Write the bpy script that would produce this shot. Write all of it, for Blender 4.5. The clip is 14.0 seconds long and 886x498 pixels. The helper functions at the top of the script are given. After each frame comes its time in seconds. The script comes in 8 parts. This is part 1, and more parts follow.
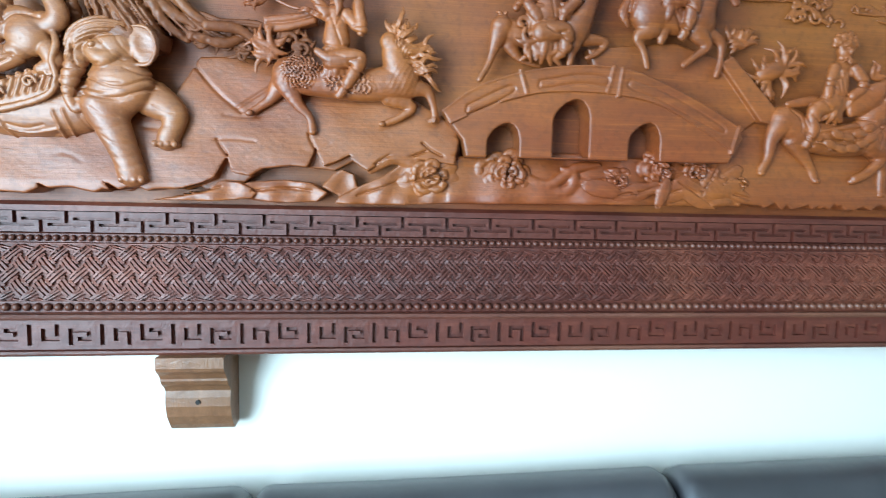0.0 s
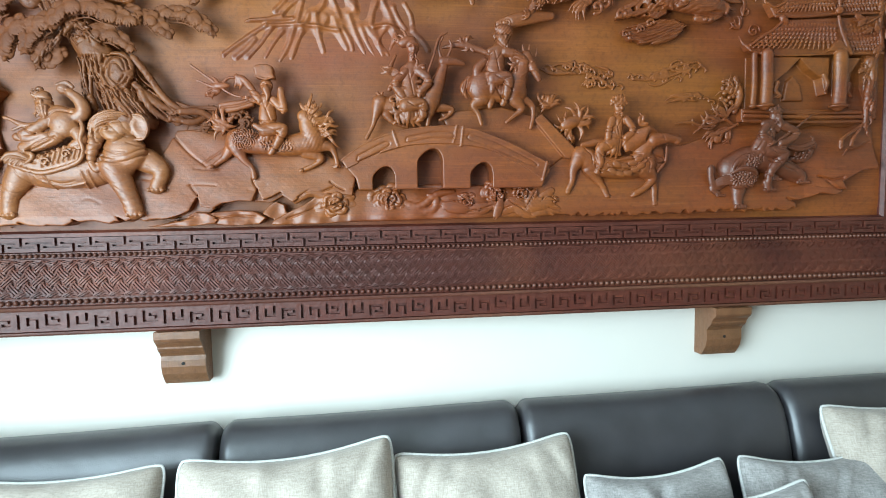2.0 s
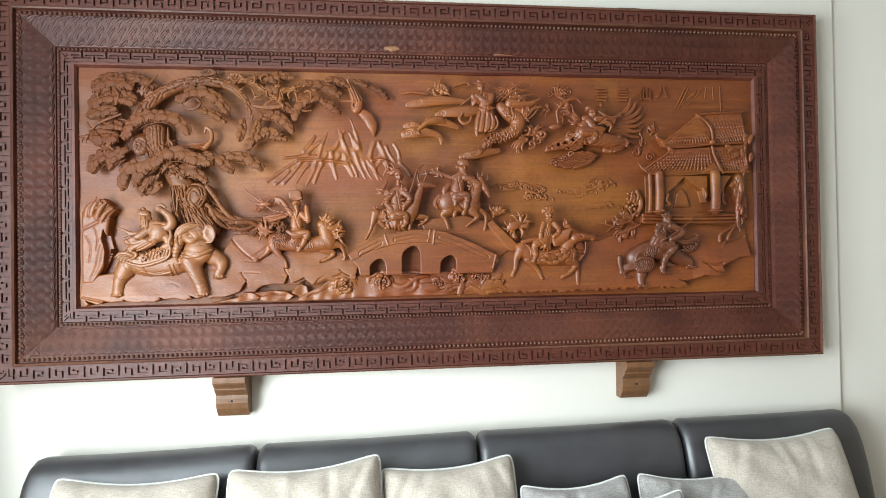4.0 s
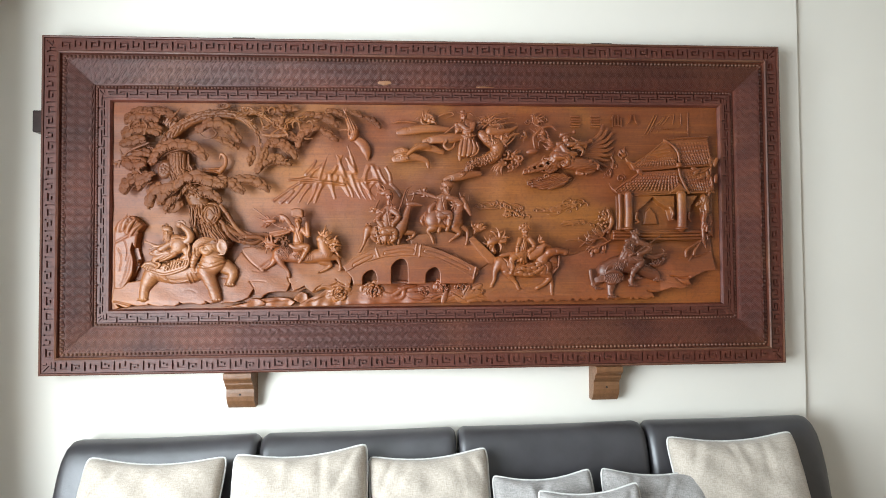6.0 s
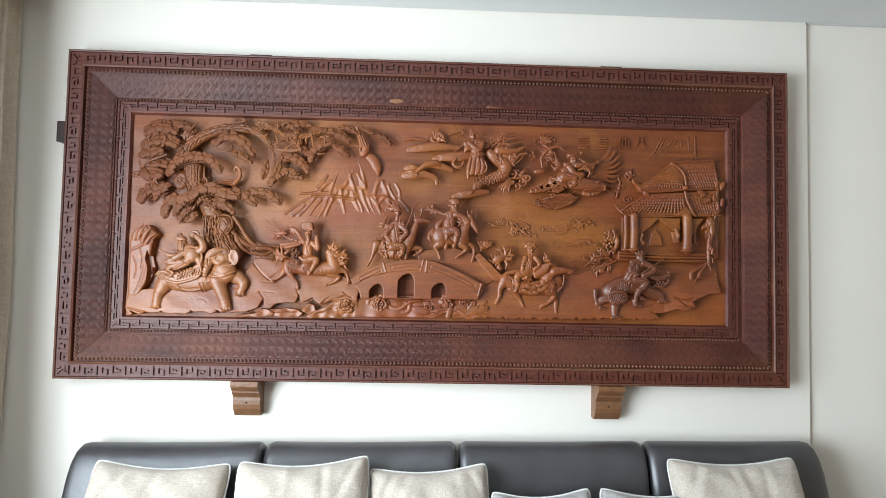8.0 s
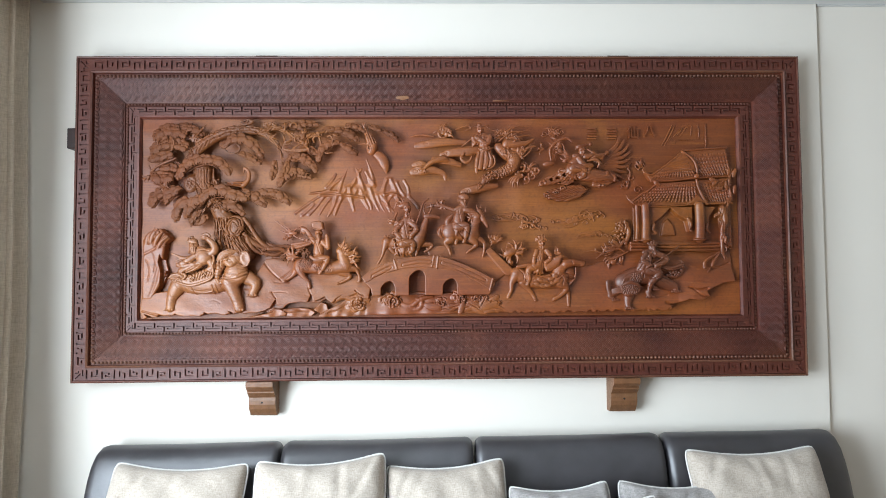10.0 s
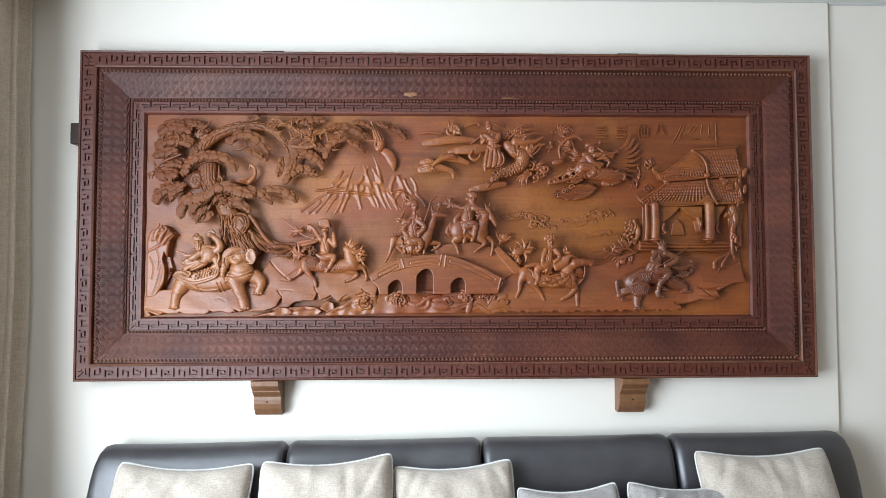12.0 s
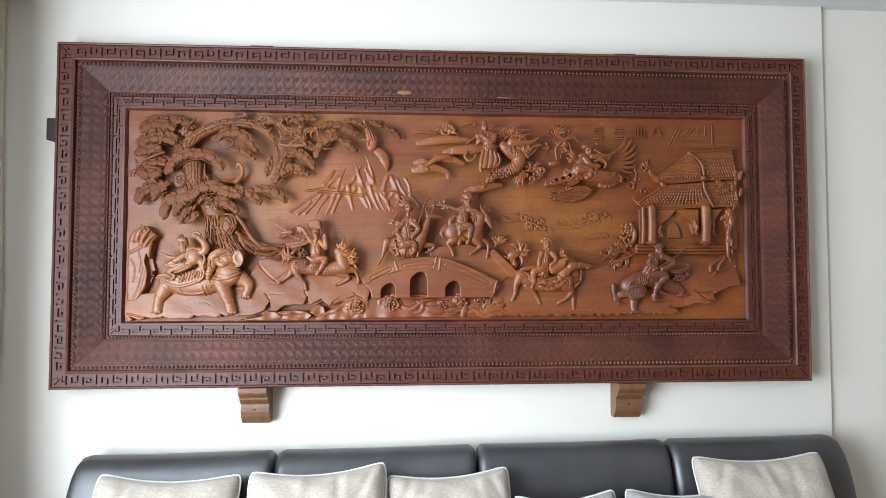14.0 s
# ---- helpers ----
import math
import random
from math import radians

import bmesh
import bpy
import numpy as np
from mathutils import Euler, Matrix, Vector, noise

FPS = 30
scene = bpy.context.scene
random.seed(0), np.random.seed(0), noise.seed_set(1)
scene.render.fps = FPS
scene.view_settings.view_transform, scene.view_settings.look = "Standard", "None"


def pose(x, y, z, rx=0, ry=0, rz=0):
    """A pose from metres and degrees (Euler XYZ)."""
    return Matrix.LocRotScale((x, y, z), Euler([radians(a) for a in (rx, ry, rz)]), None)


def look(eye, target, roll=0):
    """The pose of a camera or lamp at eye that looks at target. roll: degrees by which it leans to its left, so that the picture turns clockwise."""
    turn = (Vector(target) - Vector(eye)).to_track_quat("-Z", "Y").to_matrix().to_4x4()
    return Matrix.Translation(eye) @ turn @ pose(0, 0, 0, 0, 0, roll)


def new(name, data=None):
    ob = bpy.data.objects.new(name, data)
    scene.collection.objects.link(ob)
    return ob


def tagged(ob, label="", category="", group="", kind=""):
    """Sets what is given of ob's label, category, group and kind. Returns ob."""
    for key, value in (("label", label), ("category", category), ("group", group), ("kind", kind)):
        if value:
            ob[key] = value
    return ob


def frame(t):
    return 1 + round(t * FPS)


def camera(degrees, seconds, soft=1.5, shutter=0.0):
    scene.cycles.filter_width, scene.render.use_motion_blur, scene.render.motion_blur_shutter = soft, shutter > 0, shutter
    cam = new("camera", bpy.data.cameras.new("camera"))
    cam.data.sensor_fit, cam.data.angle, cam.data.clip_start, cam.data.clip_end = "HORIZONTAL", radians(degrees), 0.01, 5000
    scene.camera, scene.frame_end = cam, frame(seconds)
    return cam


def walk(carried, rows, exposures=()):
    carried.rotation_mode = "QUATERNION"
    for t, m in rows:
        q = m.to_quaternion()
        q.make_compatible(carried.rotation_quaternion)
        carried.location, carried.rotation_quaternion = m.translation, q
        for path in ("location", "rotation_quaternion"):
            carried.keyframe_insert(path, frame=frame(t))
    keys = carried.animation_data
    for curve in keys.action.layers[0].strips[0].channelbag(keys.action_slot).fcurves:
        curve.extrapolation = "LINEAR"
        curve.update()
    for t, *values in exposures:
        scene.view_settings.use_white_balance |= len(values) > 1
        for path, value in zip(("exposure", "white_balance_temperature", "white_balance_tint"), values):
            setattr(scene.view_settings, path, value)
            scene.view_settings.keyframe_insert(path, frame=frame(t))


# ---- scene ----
cam = camera(76.8, 14.0, soft=0.9, shutter=0.25)
PATH = [
    (0, (-0.441, -1.044, 1.422), (-0.199, 0.933, 1.235), 1.3),
    (0.5, (-0.344, -1.167, 1.445), (-0.07, 0.789, 1.13), -0.5),
    (1, (-0.356, -1.231, 1.398), (-0.049, 0.734, 1.186), -0.2),
    (1.5, (-0.313, -1.32, 1.432), (0.003, 0.649, 1.285), -1.1),
    (2, (-0.27, -1.533, 1.444), (-0.004, 0.444, 1.294), -0.9),
    (2.5, (-0.33, -1.671, 1.497), (-0.014, 0.298, 1.344), 0.2),
    (3, (-0.273, -1.81, 1.483), (-0.091, 0.181, 1.451), 0.7),
    (3.5, (-0.173, -1.983, 1.54), (-0.071, 0.014, 1.522), 0.9),
    (4, (-0.212, -2.102, 1.559), (0.007, -0.115, 1.581), -0.9),
    (6.5, (-0.029, -2.356, 1.571), (0.055, -0.358, 1.647), 0.2),
    (7, (-0.02, -2.354, 1.57), (0.046, -0.357, 1.679), 0.9),
    (7.5, (-0.038, -2.384, 1.593), (0.037, -0.387, 1.694), 1.3),
    (10, (-0.042, -2.378, 1.588), (-0.005, -0.379, 1.668), -0.4),
    (10.5, (-0.064, -2.373, 1.595), (-0.035, -0.374, 1.676), -0.3),
    (11, (-0.068, -2.371, 1.601), (-0.035, -0.373, 1.685), -0.3),
    (11.5, (-0.089, -2.361, 1.609), (-0.042, -0.362, 1.675), -0.1),
    (12, (-0.084, -2.354, 1.589), (-0.038, -0.355, 1.664), -0.1),
    (12.5, (-0.102, -2.34, 1.59), (-0.044, -0.34, 1.662), -0.1),
    (13, (-0.094, -2.325, 1.599), (-0.033, -0.326, 1.671), -0.1),
    (13.5, (-0.122, -2.307, 1.602), (-0.037, -0.309, 1.671), -0.1),
    (14, (-0.138, -2.296, 1.601), (-0.022, -0.299, 1.676), -0.0),
]
EXPOSURES = [(0.0, 0.27, 5020, -6), (0.5, 0.12, 5080, -5), (1.5, -0.02, 5350, -3), (2.5, 0.04, 5900, -2), (3.0, 0.05, 6100, 1), (3.5, 0.08, 6350, 5), (4.2, 0.06, 6350, 7), (6.5, 0.12, 6300, 10), (7.5, 0.06, 6200, 10), (10.0, -0.02, 6050, 11), (14.0, -0.02, 6050, 12)]
walk(cam, [(t, look(eye, target, roll)) for t, eye, target, roll in PATH], EXPOSURES)

# ---- light: an overcast sky through the big window in the side wall ----
world = bpy.data.worlds.new("sky")
world.use_nodes = True
scene.world = world
sky = world.node_tree.nodes.new("ShaderNodeTexSky")
sky.sky_type, sky.sun_disc = "NISHITA", False
sky.sun_elevation, sky.sun_rotation = radians(48), radians(250)
back = world.node_tree.nodes["Background"]
world.node_tree.links.new(sky.outputs[0], back.inputs[0])
back.inputs[1].default_value = 0.12

WINDOW_Y0, WINDOW_Y1, WINDOW_Z0, WINDOW_Z1 = -3.75, -1.1, 0.1, 2.6
ROOM_X0, ROOM_X1, ROOM_Y0, CEIL = -2.0, 3.6, -5.2, 2.745


def area_lamp(name, m, sx, sy, power, colour):
    data = bpy.data.lights.new(name, "AREA")
    data.shape, data.size, data.size_y, data.energy, data.color = "RECTANGLE", sx, sy, power, colour
    ob = new(name, data)
    ob.matrix_world = m
    return ob


area_lamp("window_daylight", look((ROOM_X0 + 0.02, -2.35, 1.38), (1.0, -2.35, 1.38)), 2.3, 1.8, 268, (0.86, 0.955, 1.0))


# ---- materials ----
def material(name, colour, rough=0.5, metal=0.0, coat=0.0, sheen=0.0):
    m = bpy.data.materials.new(name)
    m.use_nodes = True
    b = m.node_tree.nodes["Principled BSDF"]
    b.inputs["Base Color"].default_value = (*colour, 1)
    b.inputs["Roughness"].default_value = rough
    b.inputs["Metallic"].default_value = metal
    b.inputs["Coat Weight"].default_value = coat
    b.inputs["Coat Roughness"].default_value = 0.36
    b.inputs["Sheen Weight"].default_value = sheen
    return m


class Nodes:
    """Small helper that strings shader nodes together."""

    def __init__(self, m):
        self.tree, self.shader = m.node_tree, m.node_tree.nodes["Principled BSDF"]

    def add(self, kind, **sets):
        n = self.tree.nodes.new(kind)
        for key, value in sets.items():
            n.inputs[key.replace("_", " ")].default_value = value
        return n

    def link(self, a, b):
        self.tree.links.new(a, b)

    def coords(self, scale=(1, 1, 1), rot=(0, 0, 0)):
        c, mp = self.add("ShaderNodeTexCoord"), self.add("ShaderNodeMapping")
        mp.inputs["Scale"].default_value, mp.inputs["Rotation"].default_value = scale, rot
        self.link(c.outputs["Object"], mp.inputs["Vector"])
        return mp.outputs["Vector"]

    def noise(self, vec, scale, detail=4.0, rough=0.55, distortion=0.0):
        n = self.add("ShaderNodeTexNoise", Scale=scale, Detail=detail, Roughness=rough, Distortion=distortion)
        self.link(vec, n.inputs["Vector"])
        return n.outputs["Fac"]

    def ramp(self, fac, stops):
        n = self.add("ShaderNodeValToRGB")
        e = n.color_ramp.elements
        while len(e) < len(stops):
            e.new(0.5)
        for el, (at, col) in zip(e, stops):
            el.position, el.color = at, (*col, 1) if len(col) == 3 else col
        self.link(fac, n.inputs["Fac"])
        return n.outputs["Color"]

    def mix(self, fac, a, b, mode="MIX"):
        n = self.add("ShaderNodeMix")
        n.data_type, n.blend_type = "RGBA", mode
        for value, slot in ((fac, n.inputs[0]), (a, n.inputs[6]), (b, n.inputs[7])):
            if isinstance(value, (int, float)):
                slot.default_value = value
            elif isinstance(value, tuple):
                slot.default_value = (*value, 1)
            else:
                self.link(value, slot)
        return n.outputs[2]

    def maps(self, fac, lo, hi):
        n = self.add("ShaderNodeMapRange")
        n.inputs["To Min"].default_value, n.inputs["To Max"].default_value = lo, hi
        self.link(fac, n.inputs["Value"])
        return n.outputs["Result"]

    def bump(self, heights):
        last = None
        for fac, strength, dist in heights:
            n = self.add("ShaderNodeBump", Strength=strength, Distance=dist)
            self.link(fac, n.inputs["Height"])
            if last:
                self.link(last, n.inputs["Normal"])
            last = n.outputs["Normal"]
        self.link(last, self.shader.inputs["Normal"])

    def colour(self, out):
        self.link(out, self.shader.inputs["Base Color"])

    def roughness(self, out):
        self.link(out, self.shader.inputs["Roughness"])


def wood(name, dark, mid, light, rough=(0.3, 0.5), along=(1.2, 14, 14), coat=0.25, grain=0.5, patches=1.6, knife=38, gloss=0.5, relief=1.0, streak=0.6, veins=0.3):
    """Oiled wood with grain along x of the object, tone patches and fine pores."""
    m = material(name, mid, 0.4, coat=coat)
    n = Nodes(m)
    n.shader.inputs["Specular IOR Level"].default_value = gloss
    v = n.coords(along)
    big = n.noise(v, 1.4, 6, 0.6, 1.2)
    fine = n.noise(n.coords((along[0] * 4, along[1] * 9, along[2] * 9)), 3.0, 5, 0.65, 0.4)
    patch = n.noise(n.coords((1, 1, 1)), patches, 3, 0.5)
    c = n.ramp(big, [(0.25, dark), (0.5, mid), (0.78, light)])
    c = n.mix(n.maps(fine, 0.0, grain), c, dark, "MULTIPLY")
    tone = n.ramp(patch, [(0.36, tuple(v * 0.72 for v in mid)), (0.5, mid), (0.64, light)])
    c = n.mix(0.5, c, tone)
    hue = n.noise(n.coords((0.8, 0.8, 1.6)), 2.6, 2, 0.5, 0.5)
    c = n.mix(n.ramp(hue, [(0.35, (0.4, 0.4, 0.4)), (0.5, (0, 0, 0))]), c, (mid[0] * 0.95, mid[1] * 0.74, mid[2] * 0.72))
    c = n.mix(n.ramp(hue, [(0.5, (0, 0, 0)), (0.66, (0.4, 0.4, 0.4))]), c, (light[0] * 0.9, light[1] * 1.02, light[2] * 0.8))
    # veins drawn out along the grain: red-brown lines and golden ones
    vein = n.noise(n.coords((along[0] * 2.2, along[1] * 3.2, along[2] * 3.6)), 1.2, 4, 0.7, 2.2)
    c = n.mix(n.ramp(vein, [(0.33, (veins, veins, veins)), (0.48, (0, 0, 0))]), c, tuple(0.35 * a + 0.65 * b for a, b in zip(mid, dark)))
    c = n.mix(n.ramp(vein, [(0.54, (0, 0, 0)), (0.70, (veins, veins, veins))]), c, light)
    # drawn-out darker heartwood bands
    band = n.noise(n.coords((along[0] * 0.35, along[1] * 0.4, along[2] * 0.32)), 1.0, 4, 0.6, 0.8)
    c = n.mix(n.ramp(band, [(0.5, (0, 0, 0)), (0.72, (streak, streak, streak))]), c, dark)
    speck = n.noise(n.coords((1, 1, 1)), 75, 5, 0.7)
    c = n.mix(n.ramp(speck, [(0.36, (0.34, 0.34, 0.34)), (0.5, (0, 0, 0))]), c, tuple(v * 0.8 for v in dark))
    n.colour(c)
    n.roughness(n.mix(0.5, n.maps(fine, *rough), n.maps(speck, rough[1] + 0.1, rough[0])))
    n.bump([(fine, 0.2, 0.002), (speck, 0.12 * relief, 0.0025), (n.noise(n.coords(), knife, 5, 0.6, 0.7), 0.3 * relief, 0.007), (n.noise(n.coords((1, 1, 1.6)), knife * 3, 3, 0.5, 1.2), 0.12 * relief, 0.003)])
    return m


def wall_paint(name, colour, spread=0.03):
    m = material(name, colour, 0.75)
    n = Nodes(m)
    c = n.noise(n.coords(), 1.1, 4)
    lo, hi = tuple(v * (1 - spread) for v in colour), tuple(min(1, v * (1 + spread * 0.5)) for v in colour)
    n.colour(n.ramp(c, [(0.3, lo), (0.7, hi)]))
    n.bump([(n.noise(n.coords(), 260, 3), 0.06, 0.001), (n.noise(n.coords(), 30, 3), 0.03, 0.002)])
    return m


WALL = wall_paint("white_wall_paint", (0.75, 0.708, 0.632))
CEILING = wall_paint("ceiling_paint", (0.62, 0.63, 0.62))
CARVED = wood("oiled_carving_wood", (0.074, 0.0150, 0.0030), (0.216, 0.0500, 0.0064), (0.358, 0.106, 0.0140), rough=(0.36, 0.56), along=(0.8, 8, 18), coat=0.2, grain=0.8, patches=2.2, gloss=0.6, streak=0.3, veins=0.4, relief=0.5)
DARKCARVED = wood("dark_heartwood", (0.050, 0.0125, 0.0042), (0.138, 0.035, 0.0090), (0.230, 0.066, 0.0165), rough=(0.36, 0.54), along=(0.8, 8, 18), coat=0.25, grain=0.8, patches=2.2, gloss=0.6, streak=0.3, relief=0.4)
# a paler tone of the carving wood, used on the elephant alone
PALECARVED = wood("pale_elephant_wood", (0.092, 0.0235, 0.0062), (0.235, 0.0680, 0.0145), (0.380, 0.136, 0.0330), rough=(0.36, 0.56), along=(0.8, 8, 18), coat=0.25, grain=0.7, patches=2.2, gloss=0.7, streak=0.25, veins=0.35, relief=0.5)
BOARDWOOD = wood("smooth_board_wood", (0.078, 0.0158, 0.0030), (0.222, 0.0540, 0.0070), (0.365, 0.116, 0.0150), rough=(0.42, 0.60), along=(0.7, 6, 20), coat=0.06, grain=0.95, patches=1.7, gloss=0.54, relief=0.25, streak=0.5, veins=0.36)
PADS = wood("dull_needle_wood", (0.066, 0.018, 0.0055), (0.138, 0.040, 0.0105), (0.215, 0.068, 0.0185), rough=(0.46, 0.64), coat=0.0, gloss=0.28, relief=0.6)
BARKWOOD = wood("brown_bark_wood", (0.064, 0.016, 0.0040), (0.165, 0.044, 0.0080), (0.27, 0.086, 0.0150), rough=(0.40, 0.58), along=(8, 8, 2), coat=0.0, gloss=0.5, veins=0.5, relief=0.7)
FRAMEWOOD = wood("dark_red_frame_wood", (0.034, 0.0084, 0.0055), (0.102, 0.0245, 0.0136), (0.200, 0.056, 0.029), rough=(0.38, 0.56), coat=0.0, gloss=0.52, patches=3.0)
BEADWOOD = wood("worn_brown_bead_wood", (0.05, 0.015, 0.009), (0.115, 0.036, 0.021), (0.21, 0.085, 0.048), rough=(0.35, 0.5), coat=0.0)
CORBEL = wood("pale_brown_corbel_wood", (0.11, 0.048, 0.02), (0.215, 0.102, 0.045), (0.30, 0.155, 0.07), along=(22, 22, 1.2), coat=0.03, grain=0.8)
BARE = wood("bare_chipped_wood", (0.20, 0.085, 0.04), (0.29, 0.135, 0.065), (0.36, 0.18, 0.09), coat=0.0)
FLOORING = wood("brown_floor_wood", (0.08, 0.04, 0.02), (0.14, 0.075, 0.04), (0.2, 0.11, 0.06))
HOLESHADE = material("screw_hole_shade", (0.01, 0.008, 0.006), 0.8)
FOOT = material("dark_metal", (0.03, 0.03, 0.03), 0.35, 0.9)


def leather(name, colour):
    m = material(name, colour, 0.36, coat=0.05)
    n = Nodes(m)
    n.shader.inputs["Specular IOR Level"].default_value = 0.95
    cell = n.add("ShaderNodeTexVoronoi", Scale=420.0)
    n.link(n.coords(), cell.inputs["Vector"])
    soft = n.noise(n.coords((1, 1, 1)), 9, 4)
    n.colour(n.ramp(soft, [(0.3, tuple(v * 0.8 for v in colour)), (0.7, tuple(v * 1.35 for v in colour))]))
    n.roughness(n.maps(soft, 0.36, 0.52))
    n.bump([(cell.outputs["Distance"], 0.12, 0.001), (soft, 0.25, 0.012)])
    return m


def cloth(name, dark, light, scale=1.0):
    m = material(name, light, 0.9, sheen=0.25)
    n = Nodes(m)
    thread = n.noise(n.coords((420 * scale, 420 * scale, 60 * scale)), 1.0, 2)
    weft = n.noise(n.coords((60 * scale, 60 * scale, 420 * scale)), 1.0, 2)
    both = n.mix(0.5, thread, weft)
    blot = n.noise(n.coords(), 14, 4)
    c = n.ramp(both, [(0.32, dark), (0.62, light)])
    n.colour(n.mix(n.maps(blot, 0.0, 0.3), c, dark))
    n.bump([(both, 0.5, 0.0015), (blot, 0.2, 0.01)])
    return m


LEATHER = leather("black_leather", (0.030, 0.0275, 0.031))
LINEN = cloth("beige_linen", (0.31, 0.262, 0.213), (0.53, 0.463, 0.388))
GREYLINEN = cloth("grey_linen", (0.19, 0.178, 0.168), (0.41, 0.385, 0.365))
PIPING = cloth("white_piping_cord", (0.52, 0.51, 0.48), (0.72, 0.71, 0.68))
CURTAIN = cloth("taupe_curtain_cloth", (0.48, 0.40, 0.30), (0.66, 0.57, 0.45), 0.6)
BLOCKWOOD = wood("near_black_block_wood", (0.012, 0.006, 0.005), (0.028, 0.012, 0.009), (0.05, 0.02, 0.014), coat=0.0, gloss=0.4)
# cream of the unseen east wall, set for the warm light it throws back
CREAM = wall_paint("warm_bounce_wall_paint", (0.52, 0.44, 0.34))
# dark taupe of the unseen south wall, chosen to hold back fill light
TAUPE = wall_paint("fill_cutting_wall_paint", (0.20, 0.18, 0.16))
GLASS = material("window_glass", (1, 1, 1), 0.0)
GLASS.node_tree.nodes["Principled BSDF"].inputs["Transmission Weight"].default_value = 1.0
WHITEFRAME = material("white_window_frame", (0.75, 0.75, 0.73), 0.4)


# ---- mesh helpers ----
def mesh_ob(name, bm, mat, parent=None, smooth=False, label=""):
    me = bpy.data.meshes.new(name)
    bm.to_mesh(me)
    bm.free()
    me.materials.append(mat)
    if smooth:
        me.shade_smooth()
    ob = new(name, me)
    if parent:
        ob.parent = parent
    if label:
        ob["label"] = label
    return ob


def part(name, bm, mat, parent, label="", smooth=False):
    return mesh_ob(name, bm, mat, parent, smooth, label)


def thing(name, place, label, category, group="", kind=""):
    e = new(name)
    e.location = place
    return tagged(e, label, category, group, kind)


def add_box(bm, x0, x1, y0, y1, z0, z1, bevel=0.0, segments=1):
    vs = [bm.verts.new((x, y, z)) for x in (x0, x1) for y in (y0, y1) for z in (z0, z1)]
    faces = [bm.faces.new([vs[i] for i in f]) for f in ((0, 1, 3, 2), (4, 6, 7, 5), (0, 4, 5, 1), (2, 3, 7, 6), (0, 2, 6, 4), (1, 5, 7, 3))]
    if bevel:
        bmesh.ops.bevel(bm, geom=list({e for f in faces for e in f.edges}), offset=bevel, segments=segments, profile=0.5, affect="EDGES")
    return bm


def box(*args, **kw):
    return add_box(bmesh.new(), *args, **kw)


def extrude_profile(profile, x0, x1):
    """A closed profile of (y, z) swept along x."""
    bm = bmesh.new()
    a = [bm.verts.new((x0, y, z)) for y, z in profile]
    b = [bm.verts.new((x1, y, z)) for y, z in profile]
    bm.faces.new(a[::-1])
    bm.faces.new(b)
    for i in range(len(a)):
        j = (i + 1) % len(a)
        bm.faces.new((a[i], a[j], b[j], b[i]))
    bmesh.ops.recalc_face_normals(bm, faces=bm.faces)
    return bm


def structure(name, bm, mat, label=""):
    return tagged(mesh_ob(name, bm, mat), label, "", "", "structure")


# ---- the room ----
structure("floor", box(ROOM_X0 - 0.2, ROOM_X1 + 0.2, ROOM_Y0 - 0.2, 0.2, -0.1, 0.0), FLOORING, "brown wooden floor")
STEP_X = 1.649
structure("wall_north", box(ROOM_X0 - 0.2, STEP_X, 0.0, 0.2, 0.0, CEIL + 0.25, bevel=0.002), WALL, "white painted wall behind the sofa")
structure("wall_north_recess", box(STEP_X + 0.003, ROOM_X1 + 0.2, 0.018, 0.2, 0.0, CEIL + 0.25), WALL, "white painted wall set slightly back")
# closes the room out of view and acts as a warm reflector
structure("wall_east", box(ROOM_X1, ROOM_X1 + 0.2, ROOM_Y0 - 0.2, 0.016, 0.0, CEIL + 0.25), CREAM, "unseen wall, cream to bounce warm light onto the right side")
# closes the room behind the camera, kept dark so little light bounces
structure("wall_south", box(ROOM_X0 - 0.2, ROOM_X1 - 0.003, ROOM_Y0 - 0.2, ROOM_Y0, 0.0, CEIL + 0.25), TAUPE, "unseen wall, dark taupe to cut the fill light")
bm = bmesh.new()
for y0, y1, z0, z1 in ((ROOM_Y0 + 0.003, WINDOW_Y0, 0.0, CEIL + 0.25), (WINDOW_Y1, -0.003, 0.0, CEIL + 0.25),
                       (WINDOW_Y0, WINDOW_Y1, 0.0, WINDOW_Z0), (WINDOW_Y0, WINDOW_Y1, WINDOW_Z1, CEIL + 0.25)):
    add_box(bm, ROOM_X0 - 0.2, ROOM_X0, y0, y1, z0, z1)
structure("wall_west", bm, WALL, "white painted wall with a large window")
POCKET_X = -1.70
bm = box(POCKET_X, ROOM_X1 + 0.2, ROOM_Y0 - 0.2, -0.002, CEIL, CEIL + 0.2, bevel=0.006, segments=2)
add_box(bm, STEP_X + 0.006, ROOM_X1 - 0.003, -0.002, 0.016, CEIL, CEIL + 0.2)
structure("ceiling", bm, CEILING, "white plaster ceiling with a curtain pocket along the window")
structure("ceiling_pocket", box(ROOM_X0 - 0.2, POCKET_X - 0.003, ROOM_Y0 - 0.2, -0.003, CEIL + 0.2, CEIL + 0.3), CEILING, "white top of the curtain pocket")
win = tagged(new("window_1"), "large window with white frame", "", "", "structure")
win.location = (ROOM_X0 - 0.1, (WINDOW_Y0 + WINDOW_Y1) / 2, WINDOW_Z0)
hw, hh = (WINDOW_Y1 - WINDOW_Y0) / 2, WINDOW_Z1 - WINDOW_Z0
bm = bmesh.new()
